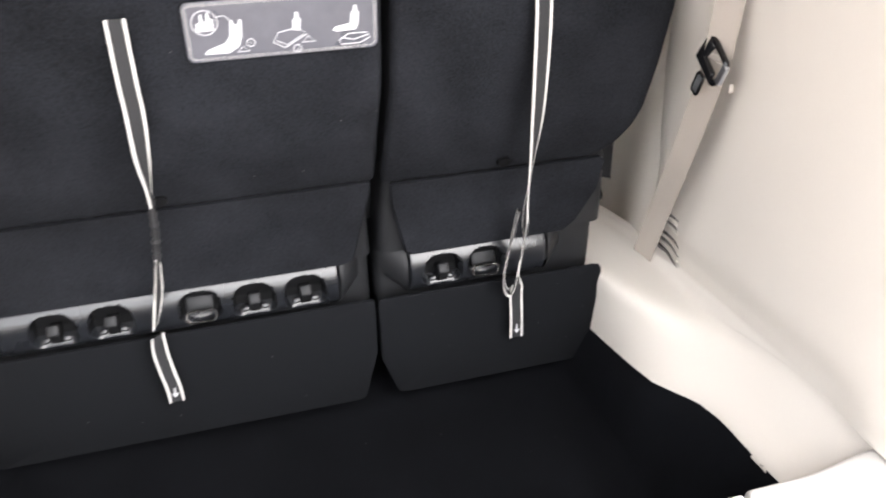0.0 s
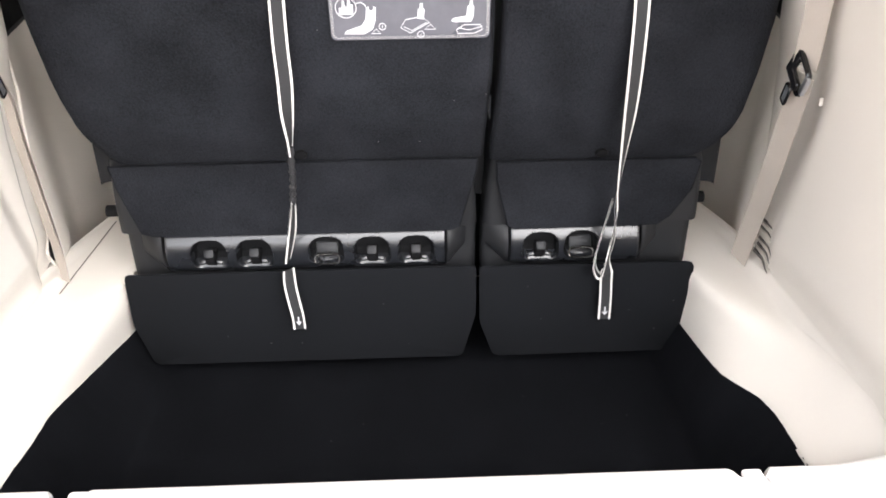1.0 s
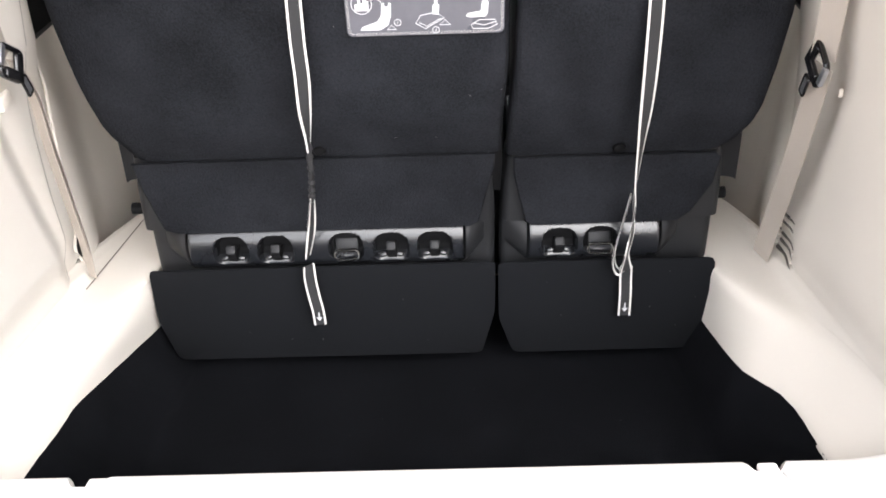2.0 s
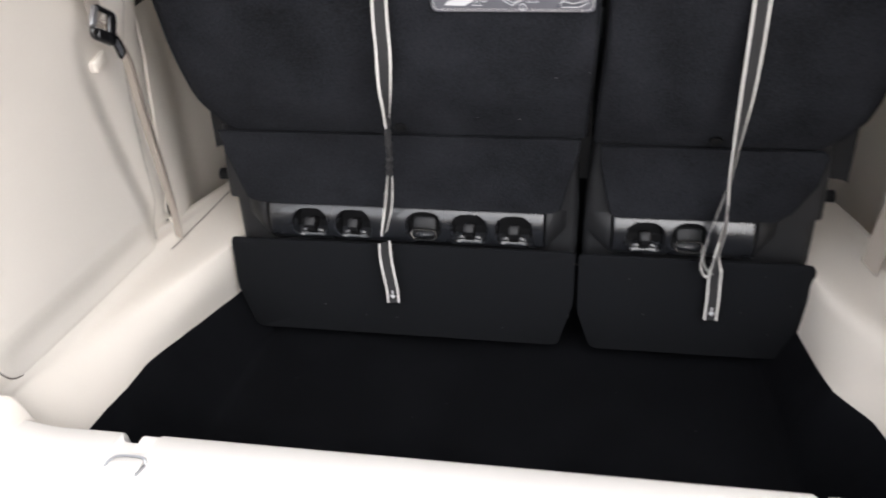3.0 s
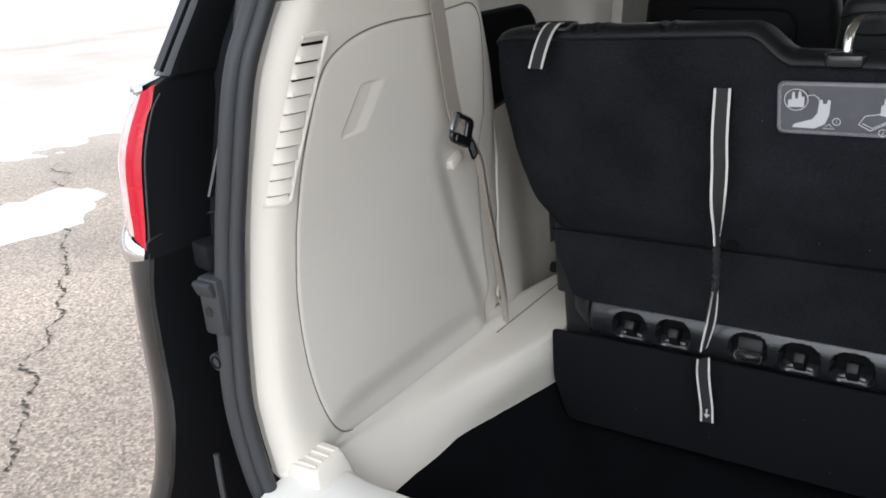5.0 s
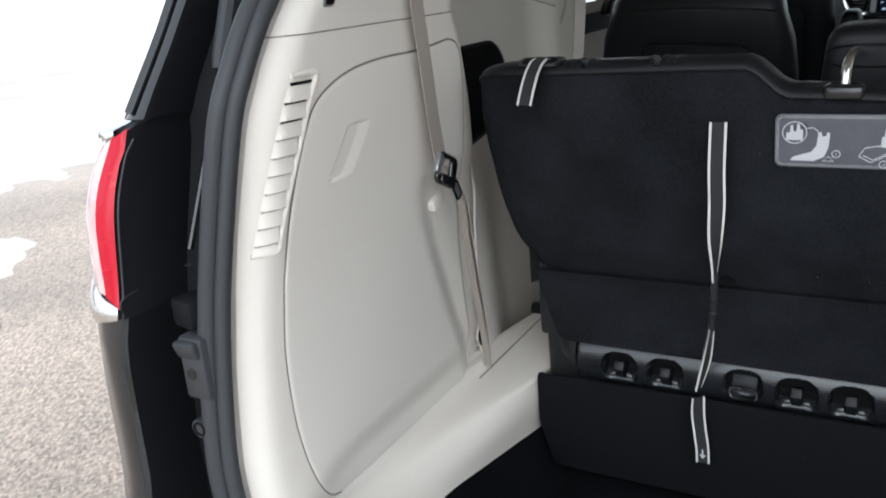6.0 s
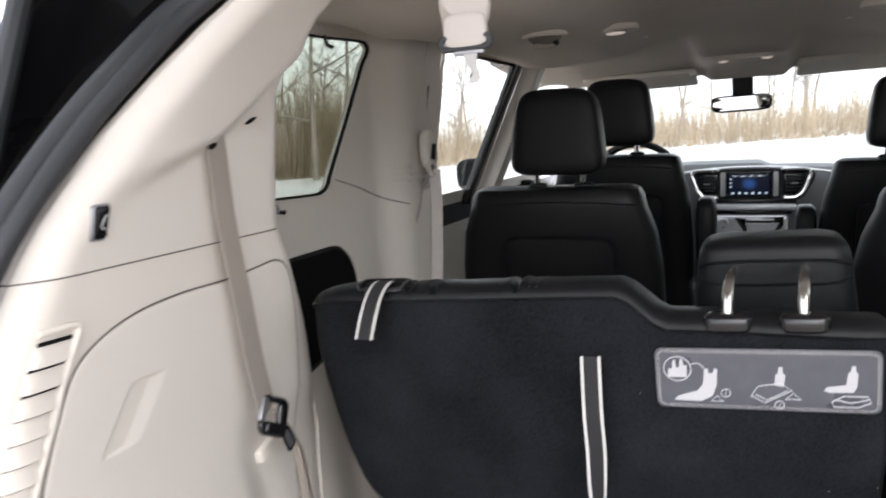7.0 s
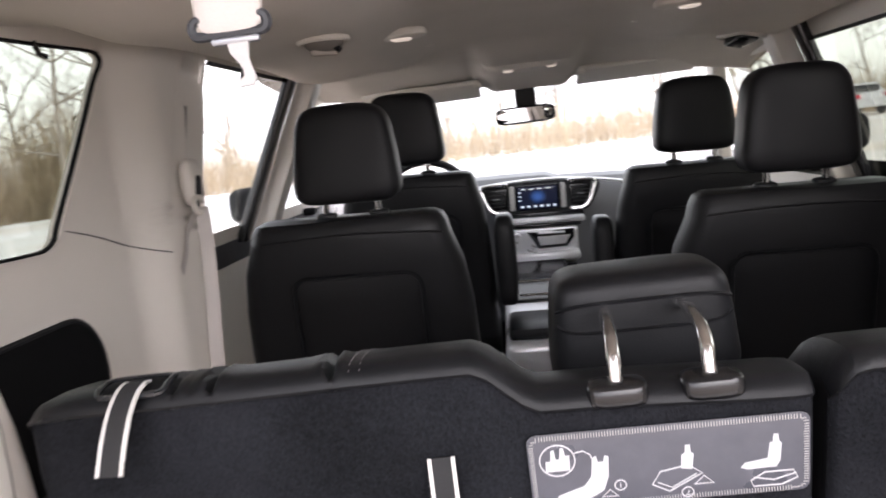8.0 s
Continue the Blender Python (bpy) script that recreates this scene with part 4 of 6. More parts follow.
ink("seat_picture", [(0.755, 0.36), (0.77, 0.42), (0.85, 0.46), (0.858, 0.66), (0.868, 0.66), (0.872, 0.76), (0.888, 0.76), (0.892, 0.66), (0.90, 0.64), (0.895, 0.42), (0.88, 0.34), (0.78, 0.33)])
ink_line("well_picture", [(0.79, 0.18), (0.84, 0.28), (0.94, 0.28), (0.955, 0.18), (0.90, 0.10), (0.80, 0.10)], 0.0008, True)
ink_line("well_line", [(0.80, 0.22), (0.87, 0.17), (0.95, 0.24)], 0.0007)
for txt, u, v in (("1", 0.325, 0.27), ("2", 0.565, 0.10)):
    fc = bpy.data.curves.new("digit", "FONT")
    fc.body, fc.size, fc.align_x, fc.align_y = txt, 0.0095, "CENTER", "CENTER"
    tmp = new("digit_outline", fc)
    bpy.context.view_layer.update()
    me = bpy.data.meshes.new_from_object(tmp.evaluated_get(bpy.context.evaluated_depsgraph_get()))
    bpy.data.objects.remove(tmp)
    me.transform(Matrix.Translation(on_label(u, v, 0.0024)) @ Euler((radians(82), 0, 0)).to_matrix().to_4x4())
    bm = bmesh.new()
    bm.from_mesh(me)
    part("digit", bm, INK, lab)

# pull straps on the seat backs
upper_strap = edged_strap("left", "charcoal pull strap with white edges, twisted, on the seat back",
                          [(-0.202, -0.163, 1.206), (-0.201, -0.172, 1.13), (-0.200, -0.168, 1.07), (-0.202, -0.163, 1.01), (-0.202, -0.158, 0.965), (-0.203, -0.155, 0.930)],
                          [0, 6, 15, 42, 74, 90])
part("strap_sleeve", tube(curve([(-0.2025, -0.1565, 0.945), (-0.205, -0.146, 0.905), (-0.208, -0.130, 0.868), (-0.213, -0.116, 0.835), (-0.216, -0.108, 0.808)], 5), [0.004] + [0.0060 + 0.0018 * math.sin(2.4 * k) for k in range(19)] + [0.004], 9), WEB, upper_strap, "crumpled dark sleeve round the strap")
edged_strap("left", "narrow charcoal strap length with white edges below the sleeve",
            [(-0.2155, -0.110, 0.820), (-0.219, -0.100, 0.79), (-0.228, -0.085, 0.735), (-0.244, -0.07, 0.668)], [82, 66, 50, 72], 0.021)
edged_strap("left", "short charcoal strap end with white edges and a printed arrow", [(-0.246, -0.062, 0.645), (-0.247, -0.055, 0.605), (-0.243, -0.05, 0.56), (-0.238, -0.05, 0.525), (-0.236, -0.052, 0.494)], [40, 15, 8, 5, 0], 0.027)
edged_strap("right", "charcoal pull strap with white edges, hanging in a loop",
            [(0.418, -0.162, 1.262), (0.418, -0.174, 1.18), (0.418, -0.17, 1.08), (0.417, -0.163, 1.0), (0.415, -0.152, 0.925), (0.416, -0.13, 0.84), (0.421, -0.108, 0.78), (0.424, -0.09, 0.71), (0.418, -0.083, 0.655), (0.421, -0.075, 0.62)],
            [0, 4, 10, 25, 52, 72, 85, 60, 60, 20])
edged_strap("right", "charcoal strap loop with white edges", [(0.421, -0.075, 0.79), (0.408, -0.075, 0.73), (0.396, -0.072, 0.67), (0.396, -0.07, 0.632), (0.408, -0.068, 0.612), (0.420, -0.066, 0.625)], [80, 75, 70, 60, 40, 20], 0.018)
edged_strap("right", "charcoal strap end with white edges and a printed arrow", [(0.424, -0.062, 0.622), (0.426, -0.056, 0.59), (0.428, -0.055, 0.55), (0.428, -0.056, 0.500)], [5, 2, 0, 0], 0.027)
edged_strap("left", "short charcoal strap with white edges over the seat top", [(-0.510, -0.148, 1.3125), (-0.510, -0.158, 1.3130), (-0.511, -0.174, 1.3080), (-0.512, -0.194, 1.294), (-0.513, -0.214, 1.270), (-0.514, -0.230, 1.243)], [-4, -4, -3, -2, 0, 0], 0.028)
for x, y, z in ((-0.2365, -0.0535, 0.512), (0.428, -0.0575, 0.518)):
    arrow = [th for th in scene.objects if th.name.startswith("pull_strap") and th.type == "EMPTY" and abs(th.location.x - x) < 0.02 and th.location.z < 0.52][0]
    bm = bmesh.new()
    vs = [bm.verts.new((x + u, y - 0.0016, z + v)) for u, v in ((-0.0015, 0.014), (0.0015, 0.014), (0.0015, 0.002), (0.007, 0.002), (0, -0.007), (-0.007, 0.002), (-0.0015, 0.002))]
    bm.faces.new(vs)
    part("arrow_print", bm, INK, arrow, "white printed arrow")


# ---- seat belts of the cargo bay ----
def cargo_belt(s):
    belt = thing("seat_belt", "beige lap belt hanging along the side lining, black buckle tongue parked", "seat belt", (s * 0.72, -0.03, 0.6), "third-row belts")
    out = lambda y, z, h: (s * (wall_x(y, z) - h), y, z)
    fy, fz = (0.0, 0.0) if s < 0 else (-0.014, -0.036)
    up = [(s * 0.634, -0.372, 1.575), (s * 0.632, -0.366, 1.53), (s * 0.645, -0.342 + fy * 0.5, 1.43), (s * 0.657, -0.308 + fy * 0.8, 1.32), (s * 0.668, -0.276 + fy, 1.21), (s * 0.676, -0.247 + fy, 1.135 + fz)]
    line = curve(up, 5)
    part("upper_webbing", ribbon(line, [(-0.10, 1.0, 0.22) if s < 0 else (-0.5, 0.85, 0.2)] * len(line), 0.0235, 0.0014), BELT, belt, "beige webbing", 60)
    low = [(s * 0.680, -0.222 + fy, 1.125 + fz), (s * 0.688, -0.165 + fy * 1.2, 1.05 + fz * 0.5), (s * 0.704, -0.122, 0.95), (s * 0.716, -0.076, 0.825), (s * 0.724, -0.034, 0.69), (s * 0.725, -0.024, 0.612)]
    if s > 0:
        low = [(0.682, -0.250, 1.085), (0.688, -0.224, 1.030), (0.699, -0.172, 0.930), (0.709, -0.120, 0.832), (0.717, -0.064, 0.720), (0.724, -0.012, 0.614)]
    line = curve(low, 6)
    n = len(line)
    for k, turn, dy in ((0, 0.15, 0.0), (1, 1.0, 0.012))[:2 if s < 0 else 1]:
        wides = [(s * 0.8, 0.45 + turn * 0.4 * (i / n), 0.1) if s < 0 else (-0.42, 0.72, 0.46) for i in range(n)]
        pts = [p + Vector((-s * 0.004 * k, dy * math.sin(math.pi * i / (n - 1)), 0)) for i, p in enumerate(line)]
        part("lower_webbing", ribbon(pts, wides, (0.013 if k == 0 else 0.010) if s < 0 else 0.0225, 0.0014), BELT, belt, "folded beige webbing", 60)
    bx, by, bz = s * 0.672, -0.247 + fy, 1.125 + fz
    tilt = radians(26 if s < 0 else -38)
    turn_x = -26 if s < 0 else 38
    tp = lambda u, v, dx=0.0: (bx - s * dx, by + 0.003 + u * math.cos(tilt) + v * math.sin(tilt), bz - u * math.sin(tilt) + v * math.cos(tilt))
    tongue = part("buckle_tongue", tube([tp(u, v, 0.002) for u, v in rounded(-0.031, 0.031, -0.024, 0.026, 0.010)], 0.0052, 8, True), BLACK_GLOSS, belt, "black moulded tongue frame")
    part("tongue_body", box(tp(0.006, -0.017, 0.004), (0.010, 0.054, 0.019), 0.004, (turn_x, 0, 0), 3), BLACK_GLOSS, tongue)
    part("tongue_shoulder", box(tp(0.021, 0.004, 0.003), (0.010, 0.019, 0.040), 0.005, (turn_x + 6, 0, 0), 3), BLACK_GLOSS, tongue)
    blade = lambda u, v: (bx - s * 0.005, by + 0.032 + u * 0.86 - 0.45 * v, bz - 0.042 + v * 0.9 + 0.45 * u)
    part("tongue_blade", tube([blade(u, v) for u, v in rounded(-0.009, 0.009, -0.020, 0.016, 0.004)], 0.0026, 6, True), BLACK_GLOSS, tongue, "black-edged latch blade")
    part("tongue_plate", plate(rounded(-0.0075, 0.0075, -0.018, 0.012, 0.003), lambda u, v, h: (blade(u, v)[0] - s * h, *blade(u, v)[1:]), 0.0015, 0.002), STEEL, tongue, "steel latch plate")
    part("tongue_rim", box(tp(-0.034, 0.008, 0.004), (0.009, 0.013, 0.036), 0.003, (turn_x - 8, 0, 0)), STEEL, tongue, "bright metal edge")
    part("belt_anchor", box(out(-0.037, 0.603, 0.004), (0.03, 0.045, 0.012), 0.004), PLASTIC if s > 0 else BELT, belt)
    return belt


for s in (-1, 1):
    cargo_belt(s)
    clip = thing("belt_clip", "small beige belt clip moulded on the lining", "clip", (s * 0.69, -0.26, 1.06), "belt clips")
    part("clip_body", box((s * (wall_x(-0.18, 1.045) - 0.007), -0.182 if s < 0 else -0.224, 1.047 if s < 0 else 1.028), (0.018, 0.046, 0.024) if s < 0 else (0.008, 0.003, 0.015), 0.005 if s < 0 else 0.0018, (18 if s < 0 else 0, 0, 0), 3), BEIGE, clip)
# two dark tubes paint the shade under the cover's lip
for y0, y1, r in ((-0.393, -0.378, 0.0032), (-0.318, -0.296, 0.0026)):
    structure("trim", tube([(-0.6235 + 0.105 * (y + 0.392), y, 1.530 + 0.395 * (y + 0.392)) for y in np.linspace(y0, y1, 5)], [0.001, r, r, r, 0.001], 6), POCKET, "dark strip for the shaded gap at the belt outlet under the pillar cover", "slot")

# switch in the upper pillar cover
sw = thing("tailgate_switch", "black rocker switch in a chrome rim", "switch", (-0.655, -0.567, 1.43))
swp = lambda y, z, h: (-(wall_x(y, z, False) - h), y, z)
part("switch_rim", plate(rounded(-0.5745, -0.5505, 1.437, 1.477, 0.005), lambda y, z, h: swp(y + (z - 1.457) * 0.10, z, h), 0.003, 0.003), STEEL, sw, "bright rim")
part("rocker", plate(rounded(-0.572, -0.553, 1.4395, 1.4745, 0.004), lambda y, z, h: swp(y + (z - 1.457) * 0.10, z, 0.003 + h), 0.003, 0.004), BLACK_GLOSS, sw)
part("symbol", tube([swp(-0.5625 + a * 0.10 + b * 0.6, 1.457 + a, 0.0068) for a, b in ((0.008, 0.006), (0.002, 0.0), (-0.004, -0.004), (-0.008, 0.004))], 0.0009, 5), INK, sw)

# belt vents in the right lining
rv = thing("belt_vent", "beige finned vent behind the belt anchor", "vent", (0.71, -0.1, 0.61))
for k, z in enumerate((0.719, 0.701, 0.665, 0.647, 0.627, 0.607)):
    y0, y1 = -0.046 + 0.042 * (0.719 - z) / 0.112, -0.084 - 0.022 * (0.719 - z) / 0.112
    # dark pieces on the lining stand in for shade between the fins
    part("fin_gap", tube([(wall_x(y, z) - 0.0005, y, z) for y in np.linspace(y0 + 0.02, y1, 6)], [0.0045, 0.0036, 0.0028, 0.0024, 0.0018, 0.0008], 6), JOINT, rv, "dark strip for the shade between two fins")
    part("gap_mouth", box((wall_x(y0, z) - 0.0005, y0, z), (0.004, 0.014, 0.007), 0.0015), PLASTIC, rv, "dark block for the shade at a gap's mouth")
    part("fin", tube([(wall_x(y, z - 0.009) + 0.001, y, z - 0.009) for y in np.linspace(y0 + 0.02, y1, 6)], [0.004, 0.005, 0.005, 0.005, 0.004, 0.003], 8), BEIGE, rv)
for k in range(6):
    z = 0.712 - 0.019 * k
    part("nub", cushion((wall_x(0.016, z) - 0.003, 0.016 + 0.004 * (k > 1), z), (0.012, 0.016, 0.010), 0.6, 6), BEIGE, rv)

# ---- tailgate opening: seal, pillar, lamp, bumper ----
SEAL = [(-0.69, 0.45), (-0.75, 0.53), (-0.772, 0.62), (-0.784, 0.77), (-0.776, 0.89), (-0.761, 1.03), (-0.746, 1.16), (-0.727, 1.30), (-0.70, 1.37), (-0.652, 1.45), (-0.555, 1.56), (-0.48, 1.64), (-0.42, 1.70), (-0.36, 1.775)]
SEAL_X = [(0.45, 0.70), (0.53, 0.745), (0.62, 0.766), (0.8, 0.776), (0.95, 0.771), (1.05, 0.762), (1.15, 0.746), (1.25, 0.728), (1.35, 0.710), (1.45, 0.694), (1.55, 0.674), (1.65, 0.63), (1.70, 0.60), (1.775, 0.5)]


def seal_line(s, dx, dy):
    pts = [(s * (lerp(SEAL_X, z) + dx), y + dy, z) for y, z in SEAL]
    low = [(s * 0.35, -0.62 + dy, 0.40 - dx), (s * 0.6, -0.65 + dy, 0.405 - dx)]
    return curve(low + pts + [(s * 0.30, -0.33 + dy, 1.81 + dx * 0.6), (0, -0.32 + dy, 1.815 + dx * 0.6)], 5)


for s in (-1, 1):
    seal = thing("door_seal", "ribbed dark grey rubber seal round the tailgate opening", "seal", (s * 0.77, -0.8, 0.5), "tailgate seals")
    part("inner_rib", tube(seal_line(s, -0.004, 0.0), 0.0125, 14), RUBBER, seal)
    part("outer_rib", tube(seal_line(s, 0.016, -0.008), 0.0145, 14), RUBBER, seal)
    part("seal_web", tube(seal_line(s, 0.006, 0.010), 0.012, 6), RUBBER, seal)

JAMB = material("matt_black_jamb", (0.0062, 0.0066, 0.0080), 0.6, vary=0.2, grain=300, bump=0.1, spec=0.12)

# outer body around the opening, from the seal out to the body side
BODY = [  # z, corner x, corner y (rear), side x
    (0.10, 0.90, -0.93, 0.97), (0.30, 0.93, -0.95, 0.985), (0.52, 0.945, -0.90, 0.99), (0.62, 0.93, -0.855, 0.99), (0.75, 0.915, -0.835, 0.99), (0.90, 0.915, -0.832, 0.99), (1.03, 0.918, -0.825, 0.985),
    (1.045, 0.920, -0.815, 0.982), (1.10, 0.922, -0.806, 0.978), (1.20, 0.922, -0.790, 0.972), (1.29, 0.920, -0.745, 0.965), (1.30, 0.905, -0.720, 0.955), (1.42, 0.88, -0.648, 0.93), (1.52, 0.87, -0.588, 0.915), (1.62, 0.855, -0.540, 0.895), (1.70, 0.82, -0.49, 0.86), (1.79, 0.74, -0.42, 0.80), (1.86, 0.60, -0.33, 0.70)]
for s in (-1, 1):
    body = thing("car_body", "black painted rear corner of the car body", "car body", (s * 0.9, -0.8, 0.1), "rear corners")

    def ring(z):
        near = (0.0,) if 1.28 < z < 1.32 else (-0.03, -0.015, 0.0, 0.015, 0.03)
        cx, cy, sx = (sum(lerp([(r[0], r[k]) for r in BODY], min(z + d, 1.299) if z < 1.3 else z + d) for d in near) / len(near) for k in (1, 2, 3))
        cx, sx = cx + 0.020, sx + 0.022
        ix = lerp(SEAL_X, min(z, 1.775)) + 0.022
        iy = lerp([(b, a) for a, b in SEAL], min(z, 1.775)) + 0.03
        deep = 0.05 + 0.06 * smooth(1.0, 1.3, z)
        rim = 0.026 + 0.014 * smooth(0.95, 1.05, z) * smooth(1.31, 1.28, z)
        pts = [(ix, iy + 0.01), (ix + 0.006, iy + 0.01), (ix + 0.012, iy + deep), (max(ix + 0.02, cx - rim - 0.012), max(cy + 0.05, iy + deep * 0.6)), (cx - rim - 0.004, cy + 0.012), (cx - rim, cy + 0.003), (cx - rim + 0.007, cy + 0.001), (cx, cy + 0.002), (cx + 0.02, cy + 0.010), (sx - 0.014, cy + 0.035), (sx, cy + 0.09), (sx, min(cy + 0.3, -0.12)), (sx, -0.02)]
        return [(s * x, y, z) for x, y in pts]

    zlow = [z for z in np.linspace(0.10, 1.03, 26)]
    part("bumper_corner", grid([ring(z)[4:] for z in zlow]), PAINT, body, "dark glossy bumper corner")
    part("bumper_jamb", grid([ring(z)[:5] for z in zlow]), JAMB, body, "black jamb beside the seal")
    zmid = [1.028, 1.05, 1.07, 1.1, 1.14, 1.18, 1.22, 1.26, 1.29, 1.303]
    part("lamp_jamb", grid([ring(z)[:6] + [(p[0] - s * 0.004, p[1] + 0.004, p[2]) for p in ring(z)[6:10]] for z in zmid]), JAMB, body, "black jamb beside the lamp")
    def lens(i0, i1, lo, hi, out):
        """A piece of the lamp between two lines round the corner; lo and hi slope with the way round."""
        rows = []
        for t in np.linspace(0, 1, 12):
            row = []
            for i in np.linspace(i0, i1, 7):
                z = lo(i) + (hi(i) - lo(i)) * t
                a, b = Vector(ring(z)[int(i)]), Vector(ring(z)[min(int(i) + 1, 9)])
                p = a.lerp(b, i - int(i))
                swell = (out + 0.005 * math.sin(math.pi * t)) * min(1, (i - i0) * 2 + 0.3 * (i0 > 6.1))
                row.append((p.x + s * swell, p.y - swell, p.z))
            rows.append(row)
        return grid(rows)

    foot = lambda i: 1.050 + 0.016 * (i - 6)
    brow = lambda i: 1.288 - 0.012 * (i - 6)
    part("tail_lamp", lens(5.6, 6.62, foot, brow, 0.002), RED_LENS, body, "glowing red inner strip of the tail lamp")
    part("lamp_cover", lens(6.62, 9, foot, brow, 0.002), CLEAR_LENS, body, "clear outer lamp cover with its pink-white reflection painted in")
    part("lamp_tip", lens(6, 9, lambda i: 1.028 - 0.006 * (i - 6), lambda i: foot(i) - 0.004, 0.003), CHROME, body, "bright silvery corner under the lamp")
    part("lamp_edge", lens(6.6, 9, lambda i: brow(i) + 0.002, lambda i: 1.301, 0.001), CHROME, body, "clear silvery lamp rim")
    part("lamp_groove", tube([Vector(ring(z)[5]) + Vector((-s * 0.006, -0.002, 0)) for z in np.linspace(1.06, 1.28, 12)], 0.0016, 5), RUBBER, body, "thin grey line beside the lens")
    ztop = [1.302, 1.34, 1.4, 1.46, 1.52, 1.58, 1.64, 1.70, 1.75, 1.80, 1.86]
    part("pillar_glass", grid([ring(z)[5:] for z in ztop]), TINT_GLASS, body, "gloss black pillar glass")
    part("pillar_jamb", grid([ring(z)[:6] for z in ztop if z < 1.5] + [ring(1.5)[:6]]), JAMB, body, "black pillar jamb")
    part("upper_jamb", grid([ring(1.5)[:6]] + [ring(z)[:6] for z in ztop if z > 1.5]), PAINT, body, "glossy painted upper jamb")
    part("glass_trim", ribbon([Vector(ring(z)[7]) + Vector((s * 0.002, -0.003, 0)) for z in np.linspace(1.31, 1.6, 9)], [(s * 1, -0.3, 0)] * 9, 0.006, 0.006), RUBBER, body, "slim dark edge strip")
    part("lamp_seam", tube([Vector(p) + Vector((0, -0.002, 0)) for p in curve([ring(1.045)[5], ring(1.062)[4], ring(1.072)[3], ring(1.078)[2]], 5)], 0.0016, 5), RUBBER, body, "thin joint under the lamp")
    part("bumper_seam", tube([Vector(ring(z)[5]) + Vector((-s * 0.004, -0.001, 0)) for z in np.linspace(1.04, 0.2, 20)], 0.0010, 5), RUBBER, body, "thin bright joint")
    part("side_skin", grid([[Vector(ring(z)[-1]) + Vector((0, dy, 0)) for dy in (0, 0.5, 1.0, 3.4, 4.1)] for z in np.linspace(0.26, 1.3, 9)]), PAINT, body, "plain black body side")
    for y in (0.50, 3.55):
        wh = thing("wheel", "black tyre on a grey alloy wheel", "wheel", (s * 0.89, y, GROUND), "wheels")
        part("tyre", tube([(s * 0.94 + s * dx, y, GROUND + 0.335) for dx in (-0.05, -0.04, 0.0, 0.05, 0.06)], [0.30, 0.33, 0.335, 0.33, 0.30], 28), RUBBER, wh)
        part("rim", tube([(s * 0.985, y, GROUND + 0.335), (s * 1.003, y, GROUND + 0.335)], [0.21, 0.19], 24), STEEL, wh, "grey alloy rim")
    br = part("gate_bracket", box((s * 0.797, -0.772, 0.958), (0.046, 0.05, 0.098), 0.006), RUBBER, body, "grey rubber stop bracket")
    part("bracket_hole", tube([(s * 0.801, -0.7965, 0.950), (s * 0.801, -0.7985, 0.950)], 0.009, 12), BLACK_GLOSS, br)
    part("bracket_lip", box((s * 0.799, -0.800, 0.990), (0.04, 0.012, 0.026), 0.004, (20, 0, 0)), RUBBER, br)
    part("body_plug", tube([(s * 0.803, -0.788, 0.862), (s * 0.803, -0.800, 0.862)], 0.015, 14), RUBBER, body, "round rubber plug")
    part("plug_ring", tube([(s * 0.803 + 0.010 * math.cos(a), -0.801, 0.862 + 0.010 * math.sin(a)) for a in np.linspace(0, 2 * math.pi, 14, endpoint=False)], 0.002, 5, True), POCKET, body, "moulded ring on the plug")
    part("jamb_ledge", box((s * 0.812, -0.760, 1.035), (0.05, 0.05, 0.045), 0.008, (0, 0, s * 12)), JAMB, body, "stepped black jamb above the bracket")
    part("jamb_flange", tube(curve([(s * 0.815, -0.825, 0.70), (s * 0.81, -0.83, 0.62), (s * 0.79, -0.835, 0.52), (s * 0.74, -0.84, 0.45)], 5), 0.005, 6), RUBBER, body, "grey jamb seam")
    strut = thing("gas_strut", "grey gas strut holding the raised tailgate", "strut", (s * 0.82, -0.74, 1.12), "gas struts")
    a, b, c = Vector((s * 0.82, -0.742, 1.12)), Vector((s * 0.82, -0.624, 1.36)), Vector((s * 0.80, -0.395, 1.94))
    part("rod", tube([a, b], 0.005, 8), BLACK_GLOSS, strut, "thin black rod")
    part("cylinder", tube([b, b + (c - b) * 0.03, c], [0.013, 0.0155, 0.0155], 10), RUBBER, strut, "grey cylinder")

# raised tailgate overhead
gate = thing("tailgate", "raised dark tailgate above the opening", "tailgate", (0, -0.36, 1.9))
rows, rows2 = [], []
for t in np.linspace(0, 1, 12):
    y, z = -0.36 - 1.15 * t, 1.90 + 0.26 * t + 0.08 * math.sin(math.pi * t)
    w = 0.68 + 0.12 * t
    rows.append([(w * u, y, z) for u in np.linspace(-1, 1, 13)])
    rows2.append([(w * u * 1.02, y - 0.02, z + 0.10) for u in np.linspace(-1, 1, 13)])
bm = grid(rows)
add_grid(bm, rows2)
for side in (0, -1):
    add_grid(bm, [[r[side] for r in rows], [r[side] for r in rows2]])
add_grid(bm, [rows[-1], rows2[-1]])
part("gate_shell", bm, PAINT, gate, "tailgate shell")
# unseen pale sheet, added as a reflector over the cargo bay
part("gate_lining", grid([[(p[0] * 0.94, p[1], p[2] - 0.012) for p in r] for r in rows[1:-1]]), GREY_TRIM, gate, "pale grey inner lining, unseen, added to bounce light down")

structure("roof_header", box((0, -0.44, 1.88), (1.5, 0.18, 0.12), 0.03), PAINT, "black body header above the tailgate opening", "header")

